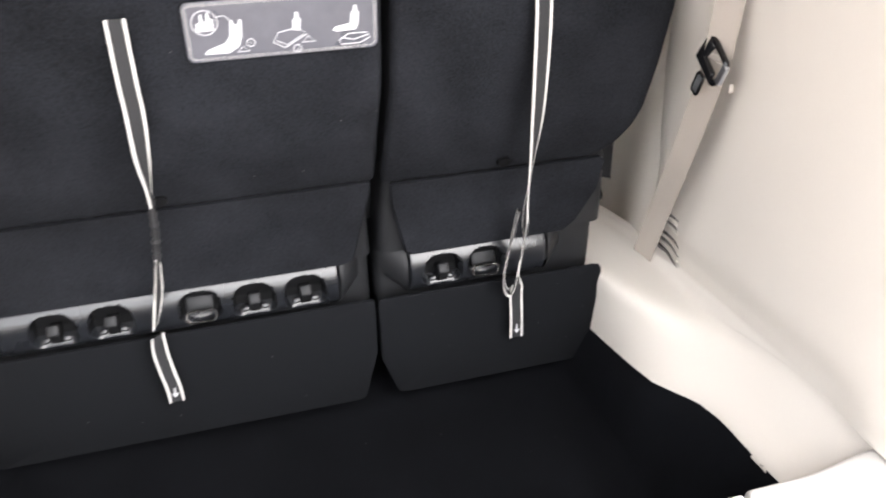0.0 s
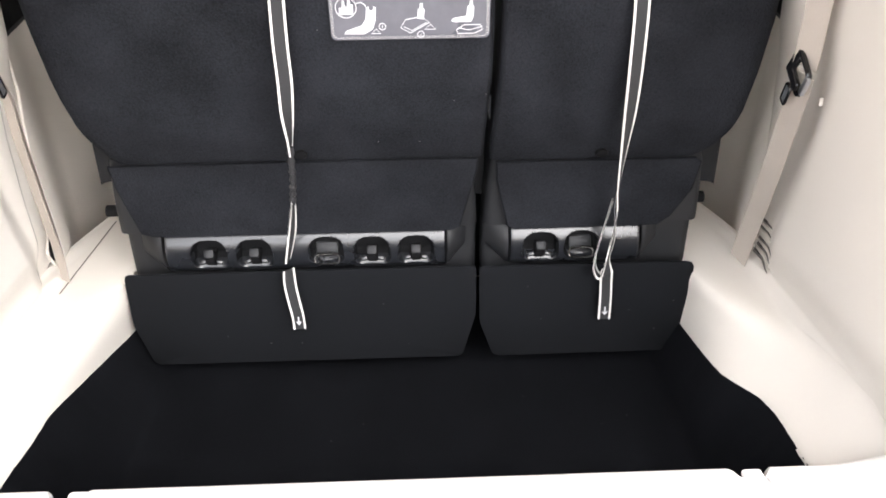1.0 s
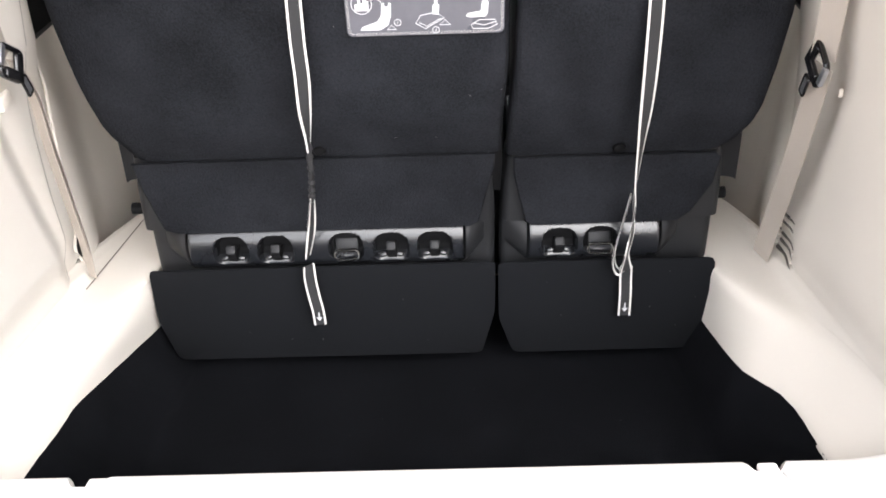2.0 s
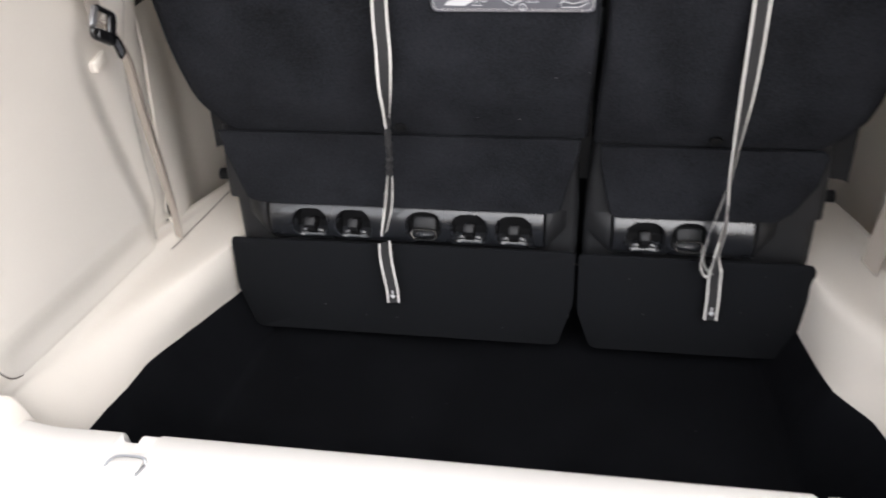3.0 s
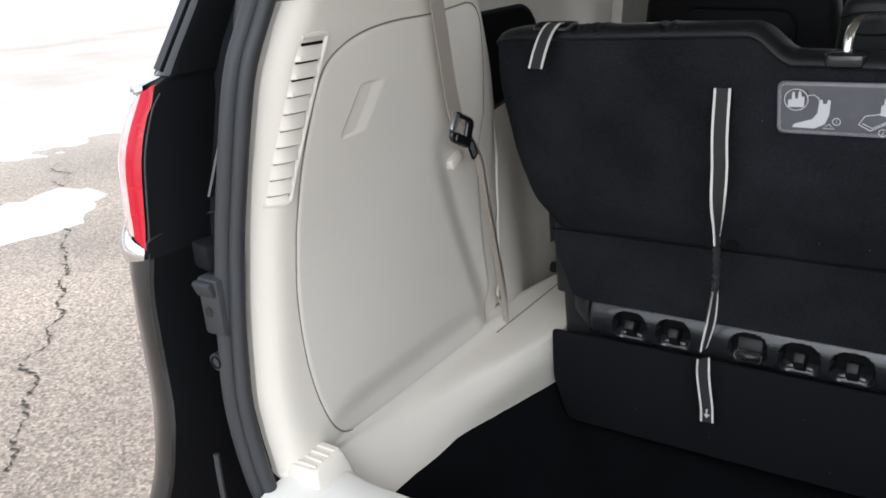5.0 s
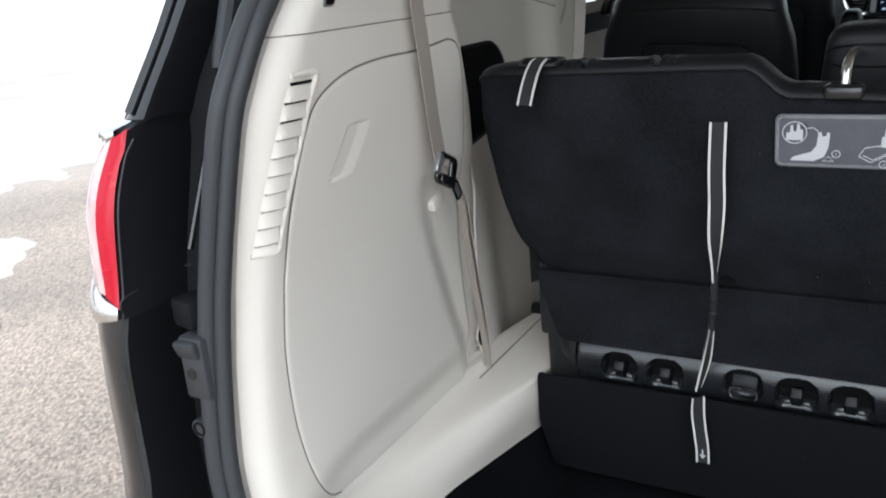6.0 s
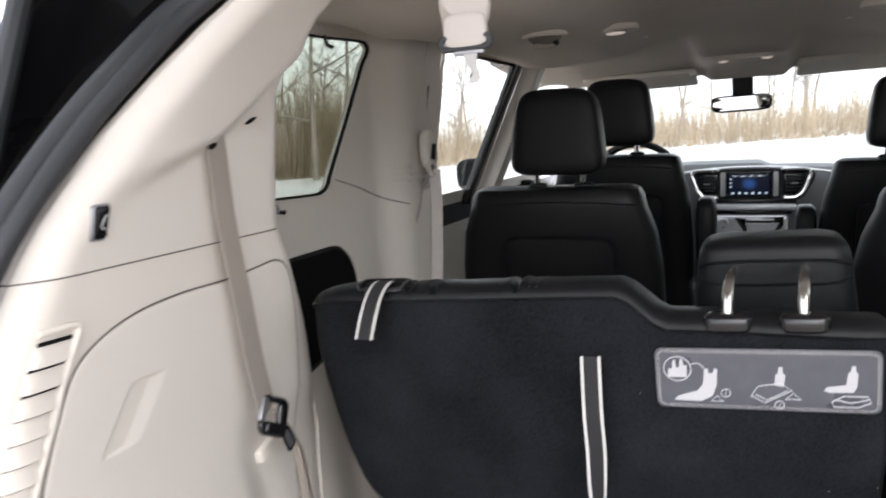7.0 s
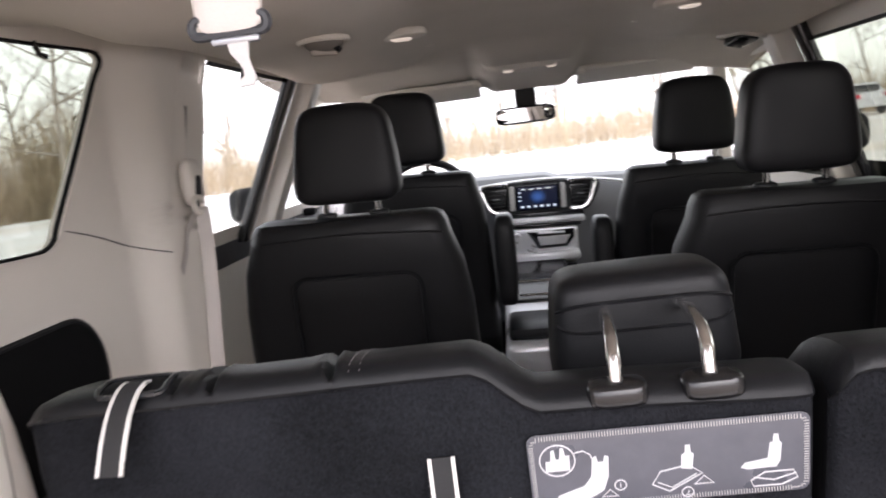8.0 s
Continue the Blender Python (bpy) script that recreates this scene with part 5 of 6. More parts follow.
# ---- cabin shell ----
CEIL = [(-0.42, 1.775), (-0.3, 1.795), (0.0, 1.81), (0.6, 1.825), (1.2, 1.825), (1.8, 1.805), (2.2, 1.765), (2.42, 1.725)]


def ceil_z(x, y):
    z = lerp(CEIL, y) - 0.034 * (abs(x) / 0.78) ** 3
    # ducts along both sides, flat tunnel in the middle, console at the front
    z -= 0.055 * smooth(0.26, 0.44, abs(x)) * smooth(0.82, 0.70, abs(x)) * smooth(0.1, 0.40, y) * smooth(2.05, 1.55, y)
    z -= 0.040 * smooth(0.20, 0.13, abs(x)) * smooth(1.65, 1.85, y)
    z += 0.045 * smooth(0.62, 0.85, -x) * smooth(0.2, 0.8, y) - 0.038 * max(x, 0) * smooth(0.4, 1.2, y)
    return z


rows = [[(x * (0.74 + 0.26 * smooth(-0.40, -0.05, y)), y, ceil_z(x * (0.74 + 0.26 * smooth(-0.40, -0.05, y)), y)) for x in np.linspace(-0.86, 0.86, 61)] for y in np.linspace(-0.42, 2.42, 90)]
ceiling = structure("ceiling", grid(rows), LINER, "beige cloth headliner", "ceiling")
m = ceiling.modifiers.new("thickness", "SOLIDIFY")
m.thickness, m.offset = 0.02, 1
rows = [[(x, y, ceil_z(0, min(max(y, -0.42), 2.42)) + 0.095 - 0.06 * (abs(x) / 0.92) ** 4) for x in np.linspace(-0.92, 0.92, 19)] for y in np.linspace(-0.44, 2.5, 20)]
structure("roof", grid(rows), PAINT, "black painted car roof", "roof")


def side_x(y, z):
    """Inner face of the body side in the cabin."""
    rear = 0.85 - 0.045 * smooth(0.56, 0.70, y) * smooth(0.90, 0.83, y) - 0.008 * smooth(0.80, 0.86, y) - 0.02 * smooth(1.2, 0.6, z) - 0.03 * smooth(1.74, 1.86, z) - 0.070 * smooth(0.34, 0.06, y) * smooth(1.24, 1.04, z)
    fore = 0.93 - 0.17 * smooth(1.22, 1.82, z)
    return rear + (fore - rear) * smooth(1.0, 1.06, y)


def wall_piece(s, y0, y1, z0, z1, ny=14, nz=14, off=0.0):
    """A piece of the cabin side; y0 and y1 may depend on z."""
    f0 = y0 if callable(y0) else (lambda z: y0)
    f1 = y1 if callable(y1) else (lambda z: y1)
    rows = []
    for z in np.linspace(z0, z1, nz):
        a, b = f0(z), f1(z)
        rows.append([(s * (side_x(a + (b - a) * k / ny, z) + off), a + (b - a) * k / ny, z) for k in range(ny + 1)])
    return rows


PANEL_EDGE = [(1.04, 0.55), (1.255, 0.605), (1.385, 0.676), (1.51, 0.745), (1.654, 0.824), (1.756, 0.886), (1.79, 0.892)]     # (z, y)


def lean(z):
    return 0.17 * smooth(1.3, 1.78, z) - 0.04 * smooth(1.34, 1.1, z) - 0.02


def pillar_step(y, z):
    """The door pillar stands back behind the rounded edge of the side panel."""
    return 0.026 * smooth(-0.030, 0.034, y - lerp(PANEL_EDGE, z)) * smooth(1.36, 1.50, z)


def wall_in(y, z):
    """Inner face of the finished cabin side."""
    k = lean(z) / 0.4
    return side_x((y + 0.6 * k) / (1 + k) if y > 0.6 else y, z) + pillar_step(y, z)


WIN = [(-0.06, 1.435), (0.10, 1.428), (0.26, 1.424), (0.305, 1.427), (0.335, 1.442), (0.355, 1.468), (0.45, 1.578), (0.553, 1.702), (0.586, 1.742), (0.582, 1.762), (0.55, 1.769), (0.40, 1.764), (0.20, 1.758), (0.0, 1.745), (-0.06, 1.735), (-0.085, 1.60)]      # quarter window, (y, z)
for s, nm in ((-1, "left"), (1, "right")):
    bm = bmesh.new()
    add_grid(bm, wall_piece(s, lambda z: lerp(FRONT_Y, max(z, 0.64)) - 0.006, 1.0, 0.40, 1.39, 70, 40))
    wl = curve([(y, z, 0) for y, z in WIN + WIN[:1]], 6)[:-1]
    fine = curve([(y, z, 0) for y, z in WIN + WIN[:1]], 24)[:-1]
    mid_y, mid_z = 0.24, 1.59
    rings = []
    for k in [0, 0.04, 0.08] + list(np.linspace(0.11, 1.0, 60)):
        row = []
        for p in fine:
            dy, dz = p.x - mid_y, p.y - mid_z
            reach = min((1.0 - mid_y) / dy if dy > 1e-6 else 99, (-0.22 - mid_y) / dy if dy < -1e-6 else 99, (1.86 - mid_z) / dz if dz > 1e-6 else 99, (1.39 - mid_z) / dz if dz < -1e-6 else 99)
            f = 1 + (reach - 1) * k
            y, z = mid_y + dy * f, mid_z + dz * f
            row.append((s * (side_x(y, z) - 0.004 * (1 - k) ** 4), y, z))
        rings.append(row)
    rings = [[(s * (side_x(p.x, p.y) + 0.018), p.x, p.y) for p in fine]] + rings
    add_grid(bm, rings, True)
    add_grid(bm, wall_piece(s, 0.90, 1.0, 1.34, 1.45, 6, 4, 0.006))
    add_grid(bm, wall_piece(s, 0.90, 1.0, 1.43, 1.86, 8, 30, 0.006))
    # rounded pillar edge towards the sliding door
    add_grid(bm, [[(s * (side_x(1.0, z) + dx), 1.0 + dy, z) for z in np.linspace(0.45, 1.86, 24)] for dx, dy in ((0, 0), (0.002, 0.02), (0.008, 0.036), (0.022, 0.045), (0.10, 0.05))])
    for v in bm.verts:
        if v.co.y > 0.6:
            v.co.y += (v.co.y - 0.6) / 0.4 * lean(v.co.z)
        v.co.x += s * pillar_step(v.co.y, v.co.z)
    q = structure("wall_" + nm + "_cabin", bm, BEIGE, "beige plastic cabin side lining around the quarter window", "wall")
    top = curve([(y, z, 0) for y, z in ((0.0, 1.757), (0.28, 1.780), (0.44, 1.795), (0.65, 1.815), (0.79, 1.822), (0.85, 1.808), (0.885, 1.765), (0.862, 1.715), (0.835, 1.67))], 6)
    part("panel_lip", tube([(s * (wall_in(p.x, p.y) - 0.001), p.x, p.y) for p in top], 0.004, 6), BEIGE, q, "rounded upper lip of the side panel")
    part("panel_joint", tube([(s * (wall_in(p.x, p.y) + 0.001), p.x + 0.004, p.y + 0.006) for p in top], 0.0028, 6), JOINT, q, "joint along the headliner")
    part("lining_joint", tube([(s * (wall_in(p.x, p.y) - 0.001), p.x, p.y) for p in curve([(y, z, 0) for y, z in ((0.36, 1.452), (0.46, 1.43), (0.58, 1.395), (0.64, 1.376), (0.675, 1.366))], 5)], 0.0013, 5), PLASTIC, q, "thin joint line")
    win = structure("window_" + ("1" if s < 0 else "2"), box((s * 0.866, 0.26, 1.60), (0.004, 0.80, 0.42), 0), PRIVACY, "quarter window with a black rim", "window")
    win.visible_shadow = False
    part("window_gasket", tube([(s * (side_x(p.x, p.y) + 0.004), p.x, p.y) for p in wl], 0.0055, 6, True), POCKET, win, "black window gasket")
    for y, z in ((0.365, 1.748), (0.10, 1.412)):
        part("window_catch", tube([(s * (side_x(y, z) - 0.004), y, z + 0.016), (s * (side_x(y, z) - 0.010), y + 0.002, z - 0.006), (s * (side_x(y, z) - 0.012), y + 0.020, z - 0.008)], 0.005, 6), BLACK_GLOSS, win, "small black catch")
    # black speaker recess
    sp = thing("armrest_recess", "black oval recess in the rear side lining", "recess", (s * 0.79, 0.12, 1.1), "rear recesses")
    part("recess_face", plate([(y, z) for y, z in rounded(-0.02, 0.412, 1.10, 1.306, 0.100, 8)], lambda y, z, h: (s * (side_x(y, z) - h), y, z), 0.006, 0.006), DARK_CLOTH, sp)
    part("recess_rim", tube([(s * (side_x(y, z) - 0.003), y, z) for y, z in rounded(-0.02, 0.412, 1.10, 1.306, 0.100, 8)], 0.005, 6, True), PLASTIC, sp, "charcoal rim of the recess")

    # sliding door and front door
    bm = bmesh.new()
    add_grid(bm, wall_piece(s, 0.80, 2.75, 0.40, 1.30, 30, 14, 0.05))
    add_grid(bm, [[(s * (side_x(max(y, 1.1), z) + 0.024), y, z) for y in np.linspace(0.94, 2.75, 24)] for z in (1.742, 1.78, 1.82, 1.86)])
    d = structure("door_" + ("1" if s < 0 else "2"), bm, BEIGE, "beige door lining below the side windows", "door")
    part("door_skin", grid(wall_piece(s, 0.80, 2.75, 0.30, 1.29, 30, 14, 0.075)), PAINT, d, "black painted outer skin")

    def bar(u, half, thick, y):
        """One level of the slanting door post."""
        x, z = 0.765 + 0.205 * u, 1.746 - 0.50 * u
        return [(s * (x + p[0]), y + p[1], z) for p in ring_xy(-half, half, -thick, thick, 0, 0.008, 3)]
    part("door_frame", loft([bar(u, 0.017, 0.03, 1.60) for u in np.linspace(-0.1, 1.0, 8)]), BLACK_GLOSS, d, "black door post")
    part("frame_top", grid([[(s * (side_x(max(y, 1.1), z) + 0.020), y, z) for y in np.linspace(0.94, 1.64, 13)] for z in (1.730, 1.735, 1.741)]), PLASTIC, d, "black upper frame")
    part("pillar_trim", loft([[(p[0] - s * 0.045, p[1], p[2]) for p in bar(u, 0.032, 0.05, 1.68)] for u in np.linspace(-0.15, 1.0, 8)]), BEIGE, d, "beige pillar cover")
    rows = [[(s * (side_x(max(y, 1.1), z) + 0.06), y, z) for y in np.linspace(1.05 + lean(z), 2.7, 14)] for z in np.linspace(1.27, 1.80, 8)]
    gl = structure("window_" + ("3" if s < 0 else "4"), grid(rows), GLASS if s < 0 else PRIVACY, "side door window", "window")
    gl.visible_shadow = False
    sm = gl.modifiers.new("thickness", "SOLIDIFY")
    sm.thickness = 0.004
    bm = loft([ring_xy(*sorted((s * (0.80 - 0.10 * t), s * (0.86 - 0.10 * t))), 2.50 - 0.3 * t + 0.25, 2.62 - 0.3 * t + 0.25, 1.25 + 0.55 * t, 0.02) for t in np.linspace(0, 1, 8)])
    part("front_pillar", bm, BEIGE, d, "beige windscreen pillar cover")
    mir = thing("wing_mirror", "black wing mirror outside the front door", "mirror", (s * 1.12, 2.2, 1.28), "wing mirrors")
    part("mirror_shell", cushion((s * 1.19, 2.42, 1.356), (0.19, 0.10, 0.15), 0.55, 12), POCKET, mir)
    part("mirror_arm", box((s * 1.04, 2.43, 1.30), (0.22, 0.05, 0.03), 0.01), POCKET, mir)

    # shoulder belt on the pillar
    sbelt = thing("shoulder_belt", "beige shoulder belt hanging from the pillar ring", "seat belt", (s * 0.80, 0.8, 0.9), "second-row belts")
    part("belt_ring", cushion((s * 0.805, 0.832, 1.500), (0.034, 0.080, 0.105), 0.6, 10), BEIGE, sbelt, "beige ring cover")
    part("ring_gap", box((s * 0.786, 0.818, 1.492), (0.012, 0.016, 0.046), 0.005, (-20, 0, 0)), PLASTIC, sbelt, "dark slot in the ring")
    # dark block put in for the shade behind the loop
    part("loop_shadow_gap", box((s * 0.794, 0.806, 1.452), (0.006, 0.034, 0.024), 0.003), PLASTIC, sbelt, "dark block for the shade behind the guide loop")
    part("slide_slot", box((s * (wall_in(0.925, 1.635) - 0.001), 0.925, 1.635), (0.004, 0.007, 0.09), 0.0015, (-25, 0, 0)), JOINT, sbelt, "narrow slot above the ring")
    part("ring_loop", tube([(s * 0.788, 0.806 + 0.026 * math.cos(a), 1.450 + 0.018 * math.sin(a)) for a in np.linspace(0, 2 * math.pi, 16, endpoint=False)], 0.006, 6, True), BEIGE, sbelt, "beige guide loop")
    for k, pts in enumerate(([(s * 0.786, 0.798, 1.445), (s * (wall_in(0.765, 1.40) - 0.006), 0.765, 1.40), (s * (wall_in(0.73, 1.36) - 0.005), 0.73, 1.36), (s * (wall_in(0.695, 1.322) - 0.004), 0.695, 1.322)], [(s * 0.784, 0.812, 1.445), (s * 0.783, 0.808, 1.36), (s * 0.785, 0.790, 1.24), (s * 0.788, 0.765, 1.09), (s * 0.788, 0.75, 0.90)])):
        line = curve(pts, 6)
        part("webbing", ribbon(line, [(0.93, -0.36 * s, 0) if k else (0.25 * s, 0.75, -0.61)] * len(line), 0.015, 0.0014), PALE_BELT, sbelt)

# windscreen, cabin floor, bulkhead
rows = [[(x, y, z) for x in np.linspace(-0.74, 0.74, 9)] for y, z in ((2.43, 1.735), (2.75, 1.60), (3.05, 1.44), (3.32, 1.29))]
ws = structure("window_5", grid(rows), GLASS, "wide windscreen", "window")
ws.visible_shadow = False
sm = ws.modifiers.new("thickness", "SOLIDIFY")
sm.thickness = 0.004
structure("floor_cabin", box((0, 1.9, 0.39), (1.7, 3.0, 0.04), 0.01), FLOOR_CARPET, "dark cabin carpet", "floor")
structure("wall_front", box((0, 3.36, 0.80), (1.7, 0.04, 0.9), 0.01), PLASTIC, "dark bulkhead behind the dashboard", "wall")
bonnet = grid([[(x, y, 1.25 - 0.10 * ((y - 3.35) / 1.0) ** 1.5 - 0.06 * (x / 0.9) ** 2) for x in np.linspace(-0.9, 0.9, 11)] for y in np.linspace(3.35, 4.2, 8)])
structure("front_bumper", box((0, 4.16, 0.66), (1.86, 0.10, 0.82), 0.04), PAINT, "plain black front bumper", "bumper")
structure("bonnet", bonnet, PAINT, "black car bonnet beyond the windscreen", "bonnet")


# ---- second-row and front seats ----
def captain_chair(name, label, x, y, dz, group, widths, arm=0, shift=0.0):
    """A single seat seen from behind: widths of its back at shoulder and hip."""
    ch = thing(name, label, "car seat", (x, y, 0.42), group)
    ws_, wh = widths
    rings = []
    for z, w, a, r in ((0.74, wh, 0.0, 0.06), (0.85, wh, 0.0, 0.06), (1.0, wh * 0.99, 0.0, 0.06), (1.12, wh * 0.97, 0.0, 0.06), (1.22, (wh + ws_) / 2, 0.0, 0.055), (1.29, ws_ * 1.0, 0.004, 0.05), (1.325, ws_ * 0.97, 0.012, 0.045), (1.343, ws_ * 0.93, 0.028, 0.035), (1.350, ws_ * 0.86, 0.05, 0.02)):
        lean = -(z - 0.74) * 0.20
        rings.append([(p[0], p[1], p[2] + 0.012 * math.cos((p[0] - x) / ws_ * 3.2)) for p in ring_xy(x + shift - w / 2, x + shift + w / 2, y + 0.12 + lean + a, y + 0.28 + lean - a * 0.5, z + dz, r, 6)])
    back = part("backrest", loft(rings), SEAT_LEATHER, ch, "black leather back")

    def face(u, v, h):
        return (x + u, y + 0.12 - (v - 0.74 - dz) * 0.20 - h, v)
    arch = rounded(-0.165, 0.165, 0.70 + dz, 1.205 + dz, 0.04, 6)
    part("back_pocket", plate(densify(arch, 0.05), face, 0.006, 0.008), SEAT_LEATHER, back, "black map pocket with an arched top")
    part("pocket_piping", tube([face(u, v, 0.010) for u, v in densify(arch, 0.04)], 0.006, 6, True), LEATHER, back)
    part("top_seam", tube(curve([(x + u * ws_, y + 0.012, 1.300 + dz + 0.012 * math.cos(u * 3.2)) for u in np.linspace(-0.44, 0.44, 9)], 3), 0.003, 5), SEAT_LEATHER, back)
    hz = 1.512 + dz
    head = part("headrest", cushion((x, y + 0.055, hz), (0.266, 0.125, 0.248), 0.34, 16, lambda a, b, c: (a * (0.96 - 0.10 * c - 0.05 * max(c, 0) ** 3), b, c - 0.05 * a * a * (c > 0))), SEAT_LEATHER, ch, "black leather headrest")
    for d in (-0.068, 0.068):
        part("post", tube([(x + d, y + 0.07, 1.33 + dz), (x + d, y + 0.06, hz - 0.08)], 0.0085, 10), CHROME, head, "chrome post")
        part("post_guide", cushion((x + d, y + 0.075, 1.352 + dz), (0.055, 0.045, 0.027), 0.6, 8), PLASTIC, ch)
    part("seat_cushion", cushion((x, y + 0.50, 0.66 + dz), (0.54, 0.56, 0.20), 0.3, 12), SEAT_LEATHER, ch)
    part("seat_base", box((x, y + 0.45, 0.50), (0.46, 0.46, 0.18), 0.02), PLASTIC, ch)
    if arm:
        part("armrest", cushion((x + arm * 0.315, y + 0.16, 1.02 + dz), (0.075, 0.16, 0.33), 0.4, 12), SEAT_LEATHER, ch, "raised black armrest")
    return ch


captain_chair("second_row_seat", "black leather captain seat with headrest raised and map pocket", -0.515, 1.06, -0.012, "second-row seats", (0.52, 0.62), 0, -0.014)
captain_chair("second_row_seat", "black leather captain seat with headrest raised and map pocket", 0.562, 1.00, -0.018, "second-row seats", (0.50, 0.62))
captain_chair("front_seat", "black leather front seat with raised inner armrest", -0.462, 1.86, 0.045, "front seats", (0.47, 0.54), 1)
captain_chair("front_seat", "black leather front seat with raised inner armrest", 0.514, 1.86, 0.012, "front seats", (0.48, 0.56), -1)

# ---- dashboard ----
SILVER = material("silver_plastic", (0.80, 0.80, 0.82), 0.32, metal=0.5, vary=0.05, bump=0.0)
dash = thing("dashboard", "dark grey dashboard with a silver-rimmed centre stack", "dashboard", (0, 2.9, 0.6))
rows = []
for y, z in ((2.95, 0.62), (2.88, 0.80), (2.86, 1.00), (2.84, 1.16), (2.85, 1.27), (2.88, 1.31), (2.95, 1.325), (3.15, 1.31), (3.34, 1.285)):
    rows.append([(x, y + 0.12 * (abs(x) / 0.8) ** 2, z - 0.02 * (x > 0.1) - 0.03 * (abs(x) / 0.8) ** 2) for x in np.linspace(-0.82, 0.82, 33)])
part("dash_body", grid(rows), DASH, dash)
fc = lambda u, v, h: (u, 2.835 - h, v - 0.012)
bez = [(-0.262, 1.292), (-0.05, 1.300), (0.15, 1.296), (0.278, 1.284), (0.262, 1.21), (0.20, 1.150), (0.0, 1.138), (-0.18, 1.150), (-0.240, 1.21)]
bz = [(p.x, p.y) for p in curve([(u, v, 0) for u, v in bez + bez[:1]], 4)[:-1]]
part("stack_bezel", plate(bz, fc, 0.012, 0.01), PLASTIC, dash, "charcoal bezel")
for u in (-0.112, 0.118):
    part("screen_bar", box(fc(u, 1.228, 0.016), (0.022, 0.014, 0.112), 0.005), GREY_TRIM, dash, "grey bar beside the screen")
for k in (-1, 1):
    outline = [(-0.236, 1.278), (-0.132, 1.280), (-0.139, 1.178), (-0.193, 1.180), (-0.219, 1.221)]
    if k > 0:
        outline = [(0.012 - u, v) for u, v in outline]
    vent_part = part("air_vent", plate(densify(outline, 0.03), lambda a, b, h: fc(a, b, 0.012 + h), 0.004, 0.004), BLACK_GLOSS, dash, "black air vent")
    mid = 0.5 * (outline[0][0] + outline[1][0])
    for i in range(5):
        part("vent_blade", box(fc(mid, 1.196 + 0.017 * i, 0.017), (0.070, 0.004, 0.004), 0.001), PLASTIC, vent_part)
    part("vent_tab", box(fc(mid, 1.230, 0.020), (0.030, 0.004, 0.005), 0.001), STEEL, vent_part, "bright vent tab")
    path = curve([(-0.128, 1.290, 0), (-0.20, 1.291, 0), (-0.250, 1.284, 0), (-0.240, 1.240, 0), (-0.222, 1.196, 0), (-0.190, 1.168, 0), (-0.130, 1.166, 0)], 4)
    part("vent_rim", tube([fc(p.x if k < 0 else 0.012 - p.x, p.y, 0.014) for p in path], [0.005] + [0.010] * (len(path) - 2) + [0.005], 8), CHROME, vent_part, "bright silver vent rim")
part("lower_band", box(fc(0.006, 1.148, 0.014), (0.40, 0.024, 0.024), 0.004), BLACK_GLOSS, dash, "gloss black band")
part("upper_trim", tube([fc(u, 1.306 - 0.25 * (u - 0.01) ** 2, 0.0) for u in np.linspace(-0.42, 0.44, 15)], 0.007, 6), SILVER, dash, "silver line along the dash")
scr = part("screen", plate(rounded(-0.095, 0.101, 1.170, 1.284, 0.006), lambda a, b, h: fc(a, b, 0.012 + h), 0.006, 0.004), BLACK_GLOSS, dash, "black screen surround")
part("display", plate(rounded(-0.086, 0.092, 1.176, 1.276, 0.004), lambda a, b, h: fc(a, b, 0.018 + h), 0.002, 0.004), screen_mat, scr, "lit blue display")
for k in range(6):
    part("icon", box((-0.068 + 0.029 * k, 2.8135, 1.175), (0.013, 0.002, 0.009), 0), glow_mat, scr)
for k in range(4):
    part("status_bar", box((-0.06 + 0.036 * k, 2.8135, 1.254), (0.018, 0.002, 0.003), 0), glow_mat, scr)
for k in range(3):
    part("side_icon", box((-0.078, 2.8135, 1.240 - 0.018 * k), (0.010, 0.002, 0.006), 0), glow_mat, scr)
cs = part("control_panel", box((0.005, 2.80, 1.00), (0.33, 0.06, 0.165), 0.02, (12, 0, 0), 3), SILVER, dash, "silver control panel")
part("panel_bar", box((0.005, 2.79, 1.112), (0.40, 0.05, 0.026), 0.008), SILVER, dash, "silver bar under the screen")
part("panel_gap", box((0.005, 2.795, 1.090), (0.36, 0.05, 0.016), 0.004), BLACK_GLOSS, dash)
part("climate_window", plate(densify([(-0.058, 1.066), (0.02, 1.060), (0.10, 1.068), (0.152, 1.072), (0.150, 1.030), (0.118, 0.990), (-0.01, 0.986), (-0.036, 1.030)], 0.02), lambda a, b, h: (a, 2.766 - (b - 1.0) * 0.21 - h, b), 0.008, 0.006), BLACK_GLOSS, cs)
for u in (-0.110,):
    part("knob", tube([(u, 2.775, 1.045), (u, 2.736, 1.038)], [0.028, 0.024], 16), SILVER, cs, "bright round knob")
part("panel_lip", box((0.005, 2.775, 0.952), (0.34, 0.07, 0.040), 0.012), SILVER, cs, "silver shelf edge")
for zz in (0.905, 0.868):
    part("storage_slot", box((0.005, 2.768, zz), (0.30, 0.05, 0.026), 0.006), BLACK_GLOSS, cs, "dark storage slot")
part("button_row", box((0.05, 2.742, 1.058), (0.12, 0.008, 0.010), 0.003), SILVER, cs)
part("button_tray", plate(densify([(-0.012, 1.044), (0.132, 1.044), (0.112, 1.004), (0.0, 1.002)], 0.02), lambda a, b, h: (a, 2.757 - (b - 1.0) * 0.21 - h, b), 0.006, 0.006), SILVER, cs)
wheel = thing("steering_wheel", "black leather steering wheel", "steering wheel", (-0.46, 2.45, 1.0))
